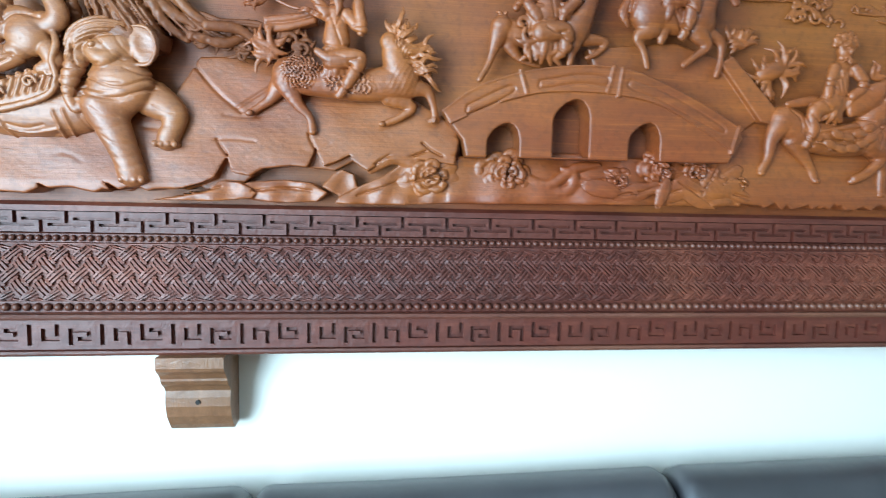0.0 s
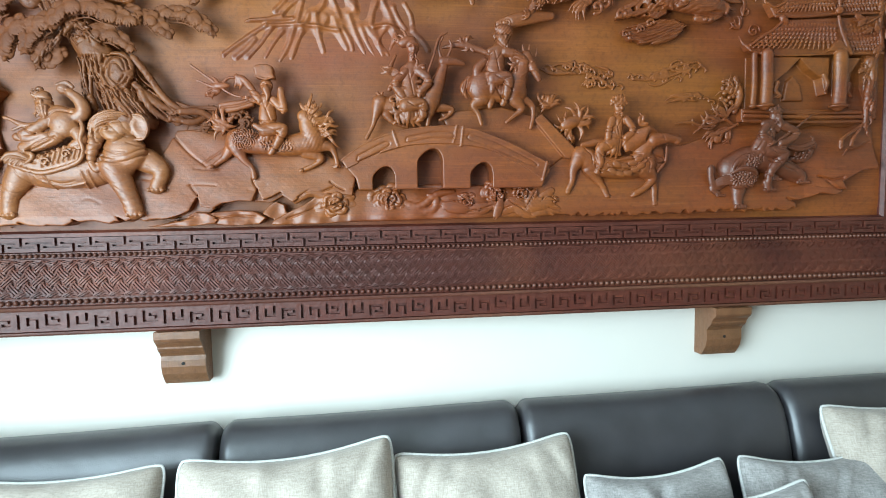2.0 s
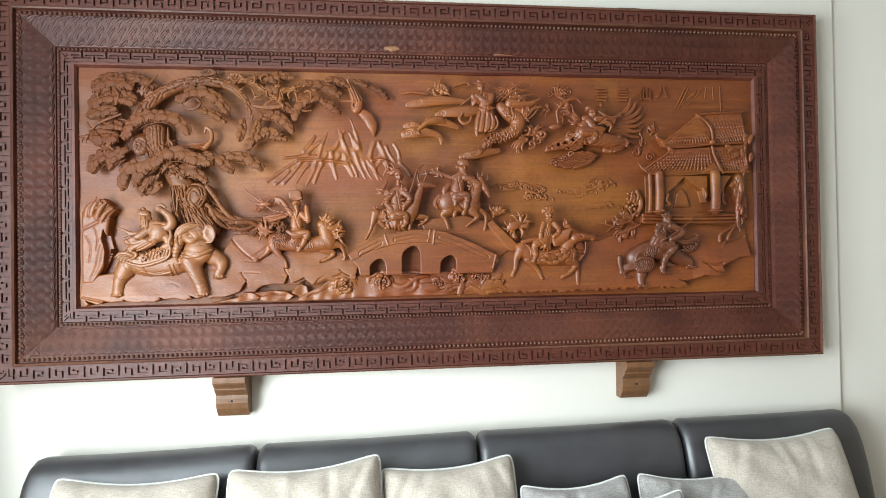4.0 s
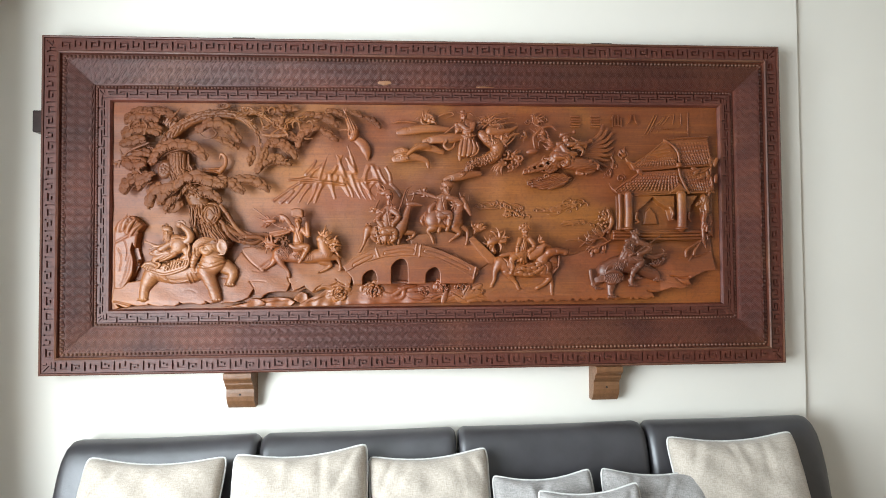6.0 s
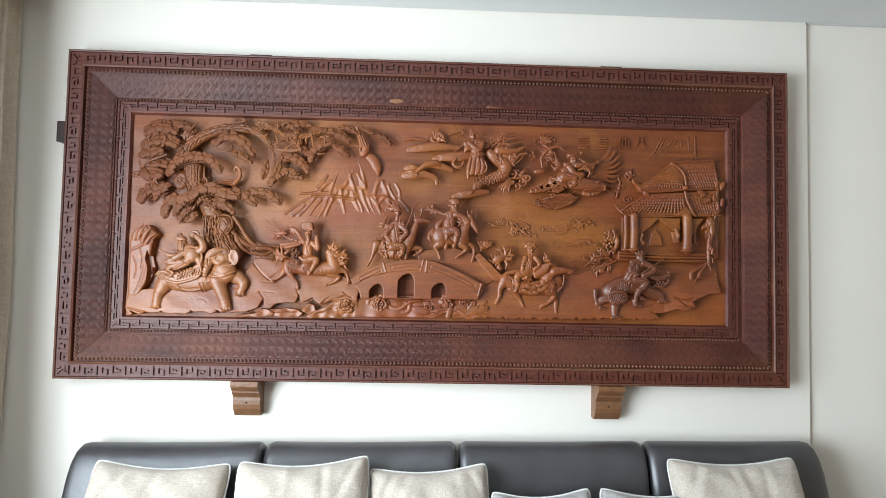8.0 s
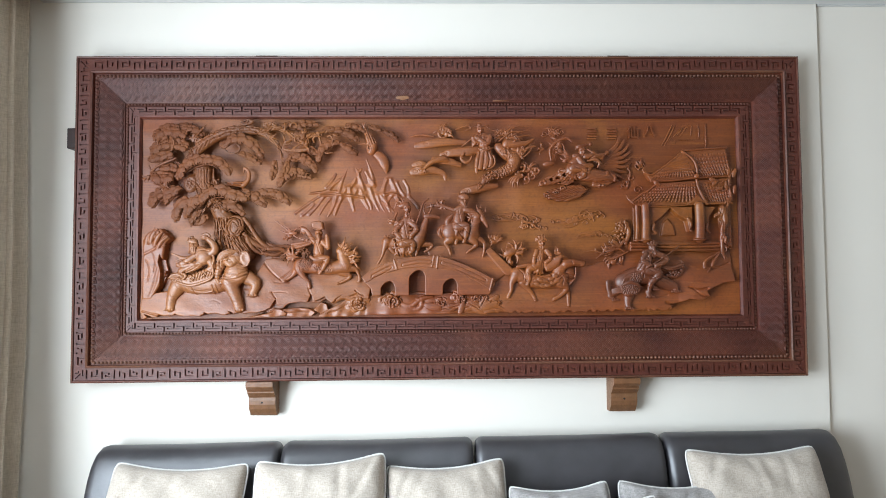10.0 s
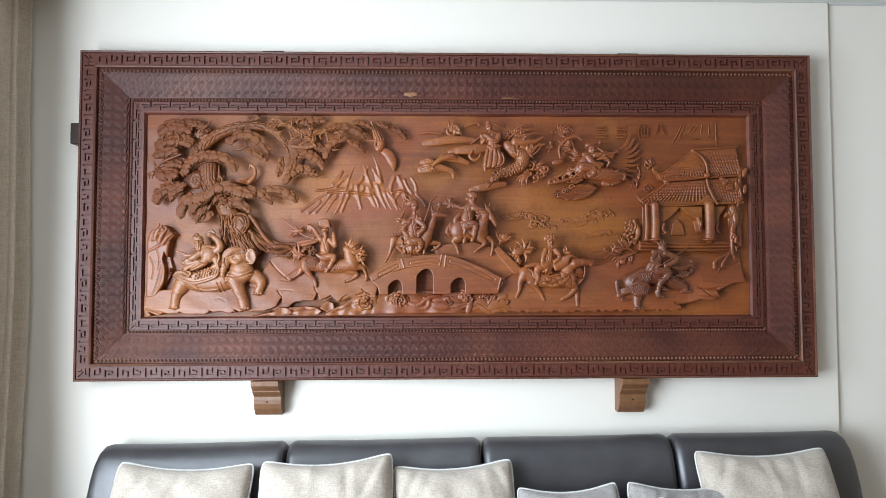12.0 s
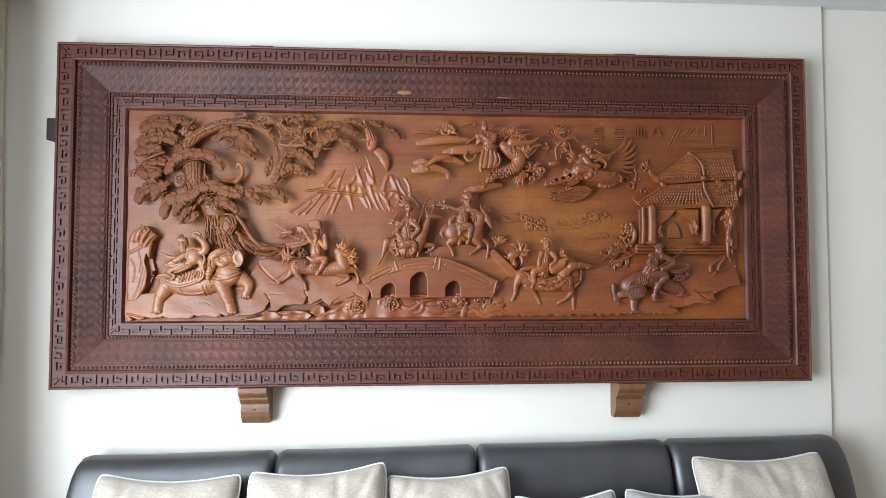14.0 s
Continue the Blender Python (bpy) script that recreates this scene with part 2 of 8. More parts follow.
for y0, y1, z0, z1 in ((-hw, -hw + 0.06, 0.06, hh - 0.06), (hw - 0.06, hw, 0.06, hh - 0.06), (-0.03, 0.03, 0.06, hh - 0.06), (-hw, hw, 0, 0.06), (-hw, hw, hh - 0.06, hh)):
    add_box(bm, -0.03, 0.03, y0, y1, z0, z1)
part("window_frame", bm, WHITEFRAME, win)
for y0, y1 in ((-hw + 0.06, -0.03), (0.03, hw - 0.06)):
    p = part("pane", box(-0.004, 0.004, y0, y1, 0.06, hh - 0.06), GLASS, win)
    p.visible_shadow = False

# ---- curtain drawn to the window's end ----
curtain = thing("curtain", (-1.752, -0.225, 0.02), "taupe floor-length curtain drawn aside in deep folds", "curtain")
bm = bmesh.new()
cols, rows_n = 150, 14
top = CEIL + 0.17
grid = []
for r in range(rows_n + 1):
    f = r / rows_n
    line = []
    for c in range(cols + 1):
        s = c / cols
        amp = 0.042 * (0.75 + 0.35 * math.sin(5.0 * s + 1.3)) * (1.15 - 0.3 * f)
        ph = 2 * math.pi * (5 * s + 0.5 * math.sin(7 * s) * (0.6 + 0.5 * (1 - f)) / 2)
        line.append(bm.verts.new((amp * math.sin(ph) + 0.02 * math.sin(9 * f + 3 * s) * (1 - f), -0.34 + 0.52 * s + 0.018 * math.cos(ph), top * f)))
    grid.append(line)
for r in range(rows_n):
    for c in range(cols):
        bm.faces.new((grid[r][c], grid[r][c + 1], grid[r + 1][c + 1], grid[r + 1][c]))
cl = part("cloth", bm, CURTAIN, curtain, smooth=True)
so = cl.modifiers.new("thickness", "SOLIDIFY")
so.thickness = 0.004


# ---- the framed carving: frame ----
W2, ZB, ZT = 1.5, 1.15, 2.481
panel = thing("carved_wall_panel", (0, 0, ZB), "huge dark wooden frame round a deep-carved brown wood relief of riders, on two corbels", "wall carving")
H = ZT - ZB
PROFILE = [(0.0, 0.0), (0.0, 0.082), (0.003, 0.086), (0.006, 0.086), (0.009, 0.0755), (0.058, 0.0755), (0.060, 0.088), (0.063, 0.091), (0.067, 0.088),
           (0.069, 0.073), (0.087, 0.073), (0.088, 0.083), (0.181, 0.051), (0.182, 0.0435), (0.196, 0.0435), (0.197, 0.054), (0.199, 0.0455), (0.234, 0.0455),
           (0.235, 0.056), (0.244, 0.056), (0.250, 0.046), (0.250, 0.0)]


def rail_point(side, w, h, s):
    """A point on a rail: w in from the outer edge, h out from the wall, s along it from -1 to 1 between the mitres."""
    if side in ("bottom", "top"):
        return (s * (W2 - w), -h, w if side == "bottom" else H - w)
    return ((W2 - w) * (-1 if side == "left" else 1), -h, H / 2 + s * (H / 2 - w))


def rail_frame(side):
    """Matrix from rail coordinates (along, across from outer edge, out) to the panel's."""
    if side == "bottom":
        return Matrix(((1, 0, 0, 0), (0, 0, -1, 0), (0, 1, 0, 0), (0, 0, 0, 1)))
    if side == "top":
        return Matrix(((-1, 0, 0, 0), (0, 0, -1, 0), (0, -1, 0, H), (0, 0, 0, 1)))
    if side == "left":
        return Matrix(((0, 1, 0, -W2), (0, 0, -1, 0), (-1, 0, 0, H / 2), (0, 0, 0, 1)))
    return Matrix(((0, -1, 0, W2), (0, 0, -1, 0), (1, 0, 0, H / 2), (0, 0, 0, 1)))


def fret_rows(cols, rows, paths):
    """A motif as rows of land and channel, from the channels' corner points."""
    g = [["."] * cols for _ in range(rows)]
    for path in paths:
        for (x0, y0), (x1, y1) in zip(path[:-1], path[1:]):
            n = max(abs(x1 - x0), abs(y1 - y0))
            for i in range(n + 1):
                g[y0 + (y1 - y0) * i // max(n, 1)][x0 + (x1 - x0) * i // max(n, 1)] = "#"
    return ["".join(r) for r in g]


HALF_KEY = [[(0, 1), (0, 5)], [(3, 2), (3, 4), (6, 4), (6, 1)], [(9, 5), (9, 2), (13, 2), (13, 4), (11, 4)]]
KEY_OUT = fret_rows(32, 7, HALF_KEY + [[(x + 16, 6 - y) for x, y in path] for path in HALF_KEY])
KEY_IN = fret_rows(12, 7, [[(0, 0), (0, 4)], [(8, 4), (11, 4)], [(0, 4), (4, 4)], [(6, 6), (6, 2)], [(2, 2), (10, 2)]])
KEY_CORNER = fret_rows(14, 14, [[(2, 11), (3, 11), (3, 10), (4, 10), (4, 9), (5, 9), (5, 8), (6, 8), (6, 7), (7, 7), (7, 6), (8, 6)], [(10, 2), (10, 8), (13, 8)], [(5, 3), (5, 5), (2, 5)]])


def key_mesh(name, rows, pitch, height, relief, mat):
    """A fret motif: flat land with the key's channels sunk into it."""
    bm = bmesh.new()
    nr, nc = len(rows), len(rows[0])
    cw, ch = pitch / nc, height / nr
    land = [[c == "." for c in row] for row in rows[::-1]]

    def quad(*ps):
        bm.faces.new([bm.verts.new(p) for p in ps])

    for r in range(nr):
        c = 0
        while c < nc:
            if not land[r][c]:
                c += 1
                continue
            e = c
            while e < nc and land[r][e]:
                e += 1
            quad((c * cw, r * ch, relief), (e * cw, r * ch, relief), (e * cw, (r + 1) * ch, relief), (c * cw, (r + 1) * ch, relief))
            quad((c * cw, r * ch, 0), (c * cw, r * ch, relief), (c * cw, (r + 1) * ch, relief), (c * cw, (r + 1) * ch, 0))
            quad((e * cw, r * ch, relief), (e * cw, r * ch, 0), (e * cw, (r + 1) * ch, 0), (e * cw, (r + 1) * ch, relief))
            c = e
        for c in range(nc):
            if land[r][c] and (r == 0 or not land[r - 1][c]):
                quad((c * cw, r * ch, 0), ((c + 1) * cw, r * ch, 0), ((c + 1) * cw, r * ch, relief), (c * cw, r * ch, relief))
            if land[r][c] and (r == nr - 1 or not land[r + 1][c]):
                quad((c * cw, (r + 1) * ch, relief), ((c + 1) * cw, (r + 1) * ch, relief), ((c + 1) * cw, (r + 1) * ch, 0), (c * cw, (r + 1) * ch, 0))
    me = bpy.data.meshes.new(name)
    bm.to_mesh(me)
    bm.free()
    me.materials.append(mat)
    return me


def bead_row(side, w, h, pitch, r):
    """A row of turned beads along a rail."""
    length = (W2 - w) * 2 if side in ("bottom", "top") else H - 2 * w
    n = int(length / pitch)
    verts, faces = [], []
    m = rail_frame(side)
    ring, rings = 8, 3
    for i in range(n):
        x = (i + 0.5 - n / 2) * length / n
        b = len(verts)
        for k in range(rings):
            a = math.pi / 2 * k / rings
            for q in range(ring):
                t = 2 * math.pi * q / ring
                verts.append(m @ Vector((x + r * math.cos(a) * math.cos(t), w + r * math.cos(a) * math.sin(t), h + r * 0.95 * math.sin(a))))
        verts.append(m @ Vector((x, w, h + r * 0.95)))
        for k in range(rings - 1):
            for q in range(ring):
                q2 = (q + 1) % ring
                faces.append((b + k * ring + q, b + k * ring + q2, b + (k + 1) * ring + q2, b + (k + 1) * ring + q))
        for q in range(ring):
            faces.append((b + (rings - 1) * ring + q, b + (rings - 1) * ring + (q + 1) % ring, b + rings * ring))
    me = bpy.data.meshes.new("beading")
    me.from_pydata(verts, [], faces)
    me.materials.append(BEADWOOD)
    me.shade_smooth()
    return me


def weave(side):
    """Slanting basket-fret bars raised on the sloping band."""
    m = rail_frame(side)
    length = W2 if side in ("bottom", "top") else H / 2
    S, lanes = 0.0250, 4
    verts, faces = [], []
    w0, w1 = 0.090, 0.179
    c45 = math.sqrt(0.5)
    R = int((length + 0.2) / S / c45) + 3

    def height(w):
        return 0.083 - 0.032 * (w - 0.088) / 0.093

    for i_ in range(-R, R):
        for j in range(-R, R):
            cx, cy = (i_ - j) * S * c45, (i_ + j) * S * c45 + 0.13
            if not (w0 - 0.03 < cy < w1 + 0.03) or abs(cx) > length:
                continue
            flat = (i_ + j) % 2 == 0
            for k in range(lanes):
                o0 = -S / 2 + k * S / lanes + 0.0011
                o1 = o0 + S / lanes - 0.0022
                ext = S / 2 + (-0.0045, 0.0075, 0.0085, 0.0005)[k]
                q = [(-ext, o0), (ext, o0), (ext, o1), (-ext, o1)]
                if not flat:
                    q = [(-b, a) for a, b in q]
                pts = [(cx + (a - b) * c45, cy + (a + b) * c45) for a, b in q]
                pts = [(x, min(max(y, w0), w1)) for x, y in pts]
                if max(p[1] for p in pts) - min(p[1] for p in pts) < 0.003:
                    continue
                # bars that meet the mitre are sawn off along it
                for sgn in (1, -1):
                    if any(sgn * x > length - y - 0.0008 for x, y in pts):
                        cutp = []
                        for (x, y), (x2, y2) in zip(pts, pts[1:] + pts[:1]):
                            p, q = length - y - 0.0008 - sgn * x, length - y2 - 0.0008 - sgn * x2
                            if p >= 0:
                                cutp.append((x, y))
                            if (p >= 0) != (q >= 0):
                                f = p / (p - q)
                                cutp.append((x + (x2 - x) * f, y + (y2 - y) * f))
                        pts = cutp
                        n = len(pts)
                        if n >= 3:
                            b0 = len(verts)
                            mx, my = sum(p[0] for p in pts) / n, sum(p[1] for p in pts) / n
                            verts += [m @ Vector((x, y, height(y) - 0.0012)) for x, y in pts]
                            verts += [m @ Vector((mx + (x - mx) * 0.94, my + (y - my) * 0.94, height(y) + 0.0042)) for x, y in pts]
                            faces += [tuple(range(b0 + n, b0 + 2 * n))] + [(b0 + e, b0 + (e + 1) % n, b0 + n + (e + 1) % n, b0 + n + e) for e in range(n)]
                        pts = []
                        break
                if not pts:
                    continue
                b0 = len(verts)
                mid = [((pts[0][0] + pts[1][0]) / 2, (pts[0][1] + pts[1][1]) / 2), ((pts[2][0] + pts[3][0]) / 2, (pts[2][1] + pts[3][1]) / 2)]
                six = [pts[0], mid[0], pts[1], pts[2], mid[1], pts[3]]
                mx, my = sum(p[0] for p in pts) / 4, sum(p[1] for p in pts) / 4
                verts += [m @ Vector((x, y, height(y) - 0.0012)) for x, y in six]
                verts += [m @ Vector((mx + (x - mx) * 0.94, my + (y - my) * 0.94, height(y) + (0.0068 if i in (1, 4) else 0.0046))) for i, (x, y) in enumerate(six)]
                faces += [(b0 + 6, b0 + 7, b0 + 10, b0 + 11), (b0 + 7, b0 + 8, b0 + 9, b0 + 10)] + [(b0 + a, b0 + (a + 1) % 6, b0 + 6 + (a + 1) % 6, b0 + 6 + a) for a in range(6)]
    me = bpy.data.meshes.new("woven_fret")
    me.from_pydata(verts, [], faces)
    me.materials.append(FRAMEWOOD)
    return me


key_out = key_mesh("key_motif", KEY_OUT, 0.2140, 0.049, 0.0075, FRAMEWOOD)
key_in = key_mesh("small_key_motif", KEY_IN, 0.0785, 0.034, 0.0085, FRAMEWOOD)
corner_mesh = key_mesh("corner_motif", KEY_CORNER, 0.049, 0.049, 0.0075, FRAMEWOOD)
small_corner = key_mesh("small_corner_motif", KEY_CORNER, 0.034, 0.034, 0.0085, FRAMEWOOD)
RAILS = {}
for side in ("bottom", "top", "left", "right"):
    bm = bmesh.new()
    a = [bm.verts.new(rail_point(side, w, h, -1)) for w, h in PROFILE]
    b = [bm.verts.new(rail_point(side, w, h, 1)) for w, h in PROFILE]
    for i in range(len(PROFILE) - 1):
        bm.faces.new((a[i], a[i + 1], b[i + 1], b[i]))
    bm.faces.new((a[-1], a[0], b[0], b[-1]))
    bm.faces.new(a)
    bm.faces.new(b[::-1])
    bmesh.ops.recalc_face_normals(bm, faces=bm.faces)
    rail = part("rail", bm, FRAMEWOOD, panel)
    RAILS[side] = rail
    for prof in ([(0.0592, 0.070), (0.0592, 0.0905), (0.063, 0.0928), (0.0678, 0.0895), (0.0678, 0.070)], [(-0.0012, 0.070), (-0.0012, 0.0862), (0.003, 0.0888), (0.0068, 0.0870), (0.0068, 0.070)]):
        bm = bmesh.new()
        a = [bm.verts.new(rail_point(side, w, h, -1)) for w, h in prof]
        b = [bm.verts.new(rail_point(side, w, h, 1)) for w, h in prof]
        for i in range(5):
            bm.faces.new((a[i], a[(i + 1) % 5], b[(i + 1) % 5], b[i]))
        bm.faces.new(a)
        bm.faces.new(b[::-1])
        bmesh.ops.recalc_face_normals(bm, faces=bm.faces)
        part("fillet", bm, BEADWOOD, rail, "worn brown fillet")
    for me in (bead_row(side, 0.078, 0.0755, 0.0158, 0.0068), bead_row(side, 0.189, 0.0460, 0.0134, 0.0056)):
        ob = tagged(new("beading", me), kind="stuff")
        ob.parent = rail
    ob = tagged(new("woven_fret", weave(side)), kind="stuff")
    ob.parent = rail
    for me, w, h, pitch in ((key_out, 0.009, 0.0753, 0.2140), (key_in, 0.1995, 0.0453, 0.0785)):
        length = (W2 - w - (0.049 if me is key_out else 0.034)) * 2 if side in ("bottom", "top") else H - 2 * (w + (0.049 if me is key_out else 0.034))
        n = int(round(length / pitch))
        k = length / (n * pitch)
        for i in range(n):
            ob = new("key_motif", me)
            ob.parent = rail
            ob.matrix_local = rail_frame(side) @ Matrix.Translation((-length / 2 + i * pitch * k, w, h)) @ Matrix.Diagonal((k, 1, 1, 1))

for side in ("bottom", "top"):
    for me, w, h in ((corner_mesh, 0.009, 0.0753), (small_corner, 0.1995, 0.0453)):
        for flip in (0, 1):
            ob = new("corner_motif", me)
            ob.parent = RAILS[side]
            x = -(W2 - w)
            ob.matrix_local = rail_frame(side) @ (Matrix.Translation((x, w, h)) if not flip else Matrix.Translation((-x, w, h)) @ Matrix.Rotation(math.pi / 2, 4, "Z"))

# blocks that hold the panel from above and the side
for x in (-0.73, 0.745):
    part("mounting_block", box(x - 0.045, x + 0.045, -0.066, -0.001, H - 0.004, H + 0.013, bevel=0.002), BLOCKWOOD, panel)
part("mounting_block", box(-W2 - 0.048, -W2 + 0.004, -0.066, -0.001, 0.955, 1.04, bevel=0.003), BLOCKWOOD, panel)
# pale chips on the top rail
rng = random.Random(5)
for x, w, sx, sz in ((-0.165, 0.166, 0.030, 0.009), (0.25, 0.178, 0.045, 0.004)):
    bm = bmesh.new()
    n = 12
    ring = [bm.verts.new((x + sx * math.cos(2 * math.pi * i / n) * rng.uniform(0.7, 1.1), -0.0625 - 0.35 * (0.168 - w) - 0.34 * sz * math.sin(2 * math.pi * i / n), H - w + sz * math.sin(2 * math.pi * i / n) * rng.uniform(0.6, 1.1))) for i in range(n)]
    hub = bm.verts.new((x, -0.066, H - w))
    for i in range(n):
        bm.faces.new((ring[i], ring[(i + 1) % n], hub))
    bmesh.ops.recalc_face_normals(bm, faces=bm.faces)
    part("chipped_patch", bm, BARE, panel, "bare pale wood chip")


# ---- corbels under the frame ----
def corbel(x):
    c = thing("corbel", (x, 0, 1.0), "pale brown wooden corbel with an ogee front, screwed to the wall", "bracket", "corbels under the carving")
    prof = [(0, 0), (-0.034, 0.0), (-0.044, 0.012), (-0.056, 0.03), (-0.062, 0.05), (-0.062, 0.066), (-0.060, 0.078), (-0.068, 0.088), (-0.076, 0.094),
            (-0.082, 0.102), (-0.082, 0.106), (-0.090, 0.116), (-0.100, 0.124), (-0.103, 0.130), (-0.103, 0.148), (0, 0.148)]
    part("body", extrude_profile(prof, -0.054, 0.054), CORBEL, c)
    # a flat near-black disc; its colour stands for the shade in a screw hole
    bm = bmesh.new()
    bmesh.ops.create_cone(bm, cap_ends=True, segments=14, radius1=0.0042, radius2=0.0042, depth=0.004, matrix=pose(0, -0.0622, 0.058, 90))
    part("screw_hole", bm, HOLESHADE, c, "near-black disc painted as the shade inside a screw hole")
    return c


corbel(-0.742)
corbel(0.745)


# ---- sofa ----
def sofa():
    s = thing("sofa", (0.11, -0.5, 0), "long black leather sofa with four rounded back cushions", "sofa")
    x0, x1 = -1.505, 1.492
    part("base", box(x0 + 0.05, x1 - 0.05, -0.42, 0.44, 0.08, 0.26, bevel=0.02, segments=2), LEATHER, s)
    edges = [x0, -0.759, 0.009, 0.767, x1]
    for i in range(4):
        a, b = edges[i] + 0.007, edges[i + 1] - 0.007
        # back section: rounded rolled top
        prof = [(0.486, 0.27), (0.25, 0.27), (0.252, 0.45), (0.274, 0.62), (0.305, 0.76), (0.326, 0.83), (0.345, 0.873), (0.372, 0.903), (0.405, 0.915), (0.44, 0.910), (0.472, 0.888), (0.486, 0.85)]
        bm = bmesh.new()
        stops = [0, 0.003, 0.008, 0.015, 0.025, 0.045, 0.07, 0.1]
        stops = [q / (b - a) for q in stops] + [0.1 / (b - a) + (1 - 0.2 / (b - a)) * q / 8 for q in range(1, 8)] + [1 - q / (b - a) for q in stops[::-1]]
        n = len(stops) - 1
        secs = []
        for f in stops:
            x = a + (b - a) * f
            e = min(f, 1 - f) * (b - a)
            puff = 1 - 0.5 * max(0.0, 1 - e / 0.025) ** 2
            end = max(0.0, 1 - e / 0.045) if (i == 0 and f < 0.5) or (i == 3 and f > 0.5) else 0.0
            sec = []
            for y, z in prof:
                yy = 0.41 + (y - 0.41) * (1 - 0.14 * (1 - puff) * 2)
                zz = 0.27 + (z - 0.27) * (1 - 0.025 * (1 - puff) * 2) - 0.03 * end ** 2.2 * (z - 0.27) / 0.66
                sec.append(bm.verts.new((x + (0.012 * (1 if i == 0 else -1) * max(0, (z - 0.6) / 0.33) ** 2 * (end > 0) * end), yy + 0.003 * math.sin(9 * x + 5 * z), zz * (1 + 0.0115 * x) + 0.0025 * math.sin(7 * x + i))))
            secs.append(sec)
        for k in range(n):
            for q in range(len(prof)):
                r = (q + 1) % len(prof)
                bm.faces.new((secs[k][q], secs[k][r], secs[k + 1][r], secs[k + 1][q]))
        bm.faces.new(secs[0])
        bm.faces.new(secs[-1][::-1])
        bmesh.ops.recalc_face_normals(bm, faces=bm.faces)
        back_c = part("back_cushion", bm, LEATHER, s, smooth=True)
        bev = back_c.modifiers.new("soft_edges", "BEVEL")
        bev.width, bev.segments, bev.limit_method, bev.angle_limit = 0.006, 2, "ANGLE", radians(45)
        part("seat_cushion", box(a, b, -0.43, 0.24, 0.262, 0.44, bevel=0.045, segments=4), LEATHER, s, smooth=True)
    for x in (-1.35, 0.0, 1.35):
        for y in (-0.34, 0.36):
            bm = bmesh.new()
            bmesh.ops.create_cone(bm, cap_ends=True, segments=16, radius1=0.022, radius2=0.028, depth=0.082, matrix=Matrix.Translation((x, y, 0.041)))
            part("leg", bm, FOOT, s)
    return s


sofa()


def pillow(name, size, thick, mat, m, label, seed, droop=0.026, pinch=0.02):
    """A square scatter cushion with piping; stands on its lower edge, front towards -y."""
    rng = random.Random(seed)
    p = thing(name, (0, 0, 0), label, "cushion", "scatter cushions on the sofa")
    p.matrix_world = m
    n = 44
    ph = [rng.uniform(0, 6.28) for _ in range(6)]

    def edge(a, b):
        # sides drawn in between the pointed corners
        x = a * (1 - pinch * 2 * (1 - b * b) * (0.6 + 0.4 * math.sin(ph[0] + a)))
        z = b * (1 - pinch * 2 * (1 - a * a) * (0.7 + 0.3 * math.sin(ph[1] + 2 * b)))
        near = (a * a * b * b) ** 5
        x, z = x * (1 - 0.05 * near), z * (1 - 0.05 * near)
        return x * size / 2, size / 2 + z * size / 2 - (droop * (1 - a * a) if b > 0 else 0) * b

    def bulge(a, b):
        e = max(0.0, (1 - a ** 4) * (1 - b ** 4))
        fold = 0.006 * math.sin(ph[2] + 9 * a + 4 * b) * math.sin(ph[3] + 7 * b) + 0.012 * math.exp(-((a - 0.25 * math.sin(ph[4])) / 0.12) ** 2) * max(0, b) * math.sin(ph[5] + 3 * b)
        # creases that run in from the top seam
        for k in range(4):
            c0, lean = -0.75 + 0.5 * k + 0.2 * math.sin(ph[k]), 0.5 * math.sin(ph[k] * 3 + k)
            q = (a - c0 - lean * (1 - b)) / 0.055
            fold -= (0.008 + 0.005 * math.sin(ph[k] * 5)) * math.exp(-q * q) * max(0.0, b - 0.15) ** 0.7 * (1 if b > 0.15 else 0)
            fold += 0.005 * math.exp(-((q - 2.0) / 1.2) ** 2) * max(0.0, b - 0.1)
        return thick / 2 * e ** 0.45 + fold * min(1.0, e * 2.5)

    bm = bmesh.new()
    fr = [[bm.verts.new((edge(-1 + 2 * i / n, -1 + 2 * j / n)[0], -bulge(-1 + 2 * i / n, -1 + 2 * j / n), edge(-1 + 2 * i / n, -1 + 2 * j / n)[1])) for j in range(n + 1)] for i in range(n + 1)]
    bk = [[fr[i][j] if i in (0, n) or j in (0, n) else bm.verts.new((fr[i][j].co.x, bulge(-1 + 2 * i / n, -1 + 2 * j / n), fr[i][j].co.z)) for j in range(n + 1)] for i in range(n + 1)]
    for i in range(n):
        for j in range(n):
            bm.faces.new((fr[i][j], fr[i + 1][j], fr[i + 1][j + 1], fr[i][j + 1]))
            bm.faces.new((bk[i][j], bk[i][j + 1], bk[i + 1][j + 1], bk[i + 1][j]))
    bmesh.ops.recalc_face_normals(bm, faces=bm.faces)
    part("cover", bm, mat, p, smooth=True)
    cu = bpy.data.curves.new("piping", "CURVE")
    cu.dimensions, cu.bevel_depth, cu.bevel_resolution = "3D", 0.0034, 2
    loop = [(-1 + 2 * i / n, -1) for i in range(n)] + [(1, -1 + 2 * i / n) for i in range(n)] + [(1 - 2 * i / n, 1) for i in range(n)] + [(-1, 1 - 2 * i / n) for i in range(n)]
    sp = cu.splines.new("POLY")
    sp.points.add(len(loop) - 1)
    for pt, (a, b) in zip(sp.points, loop):
        x, z = edge(a, b)
        pt.co = (x * 1.006, 0, z + 0.001, 1)
    sp.use_cyclic_u = True
    cu.materials.append(PIPING)
    ob = new("piping_curve", cu)
    me = bpy.data.meshes.new_from_object(ob)
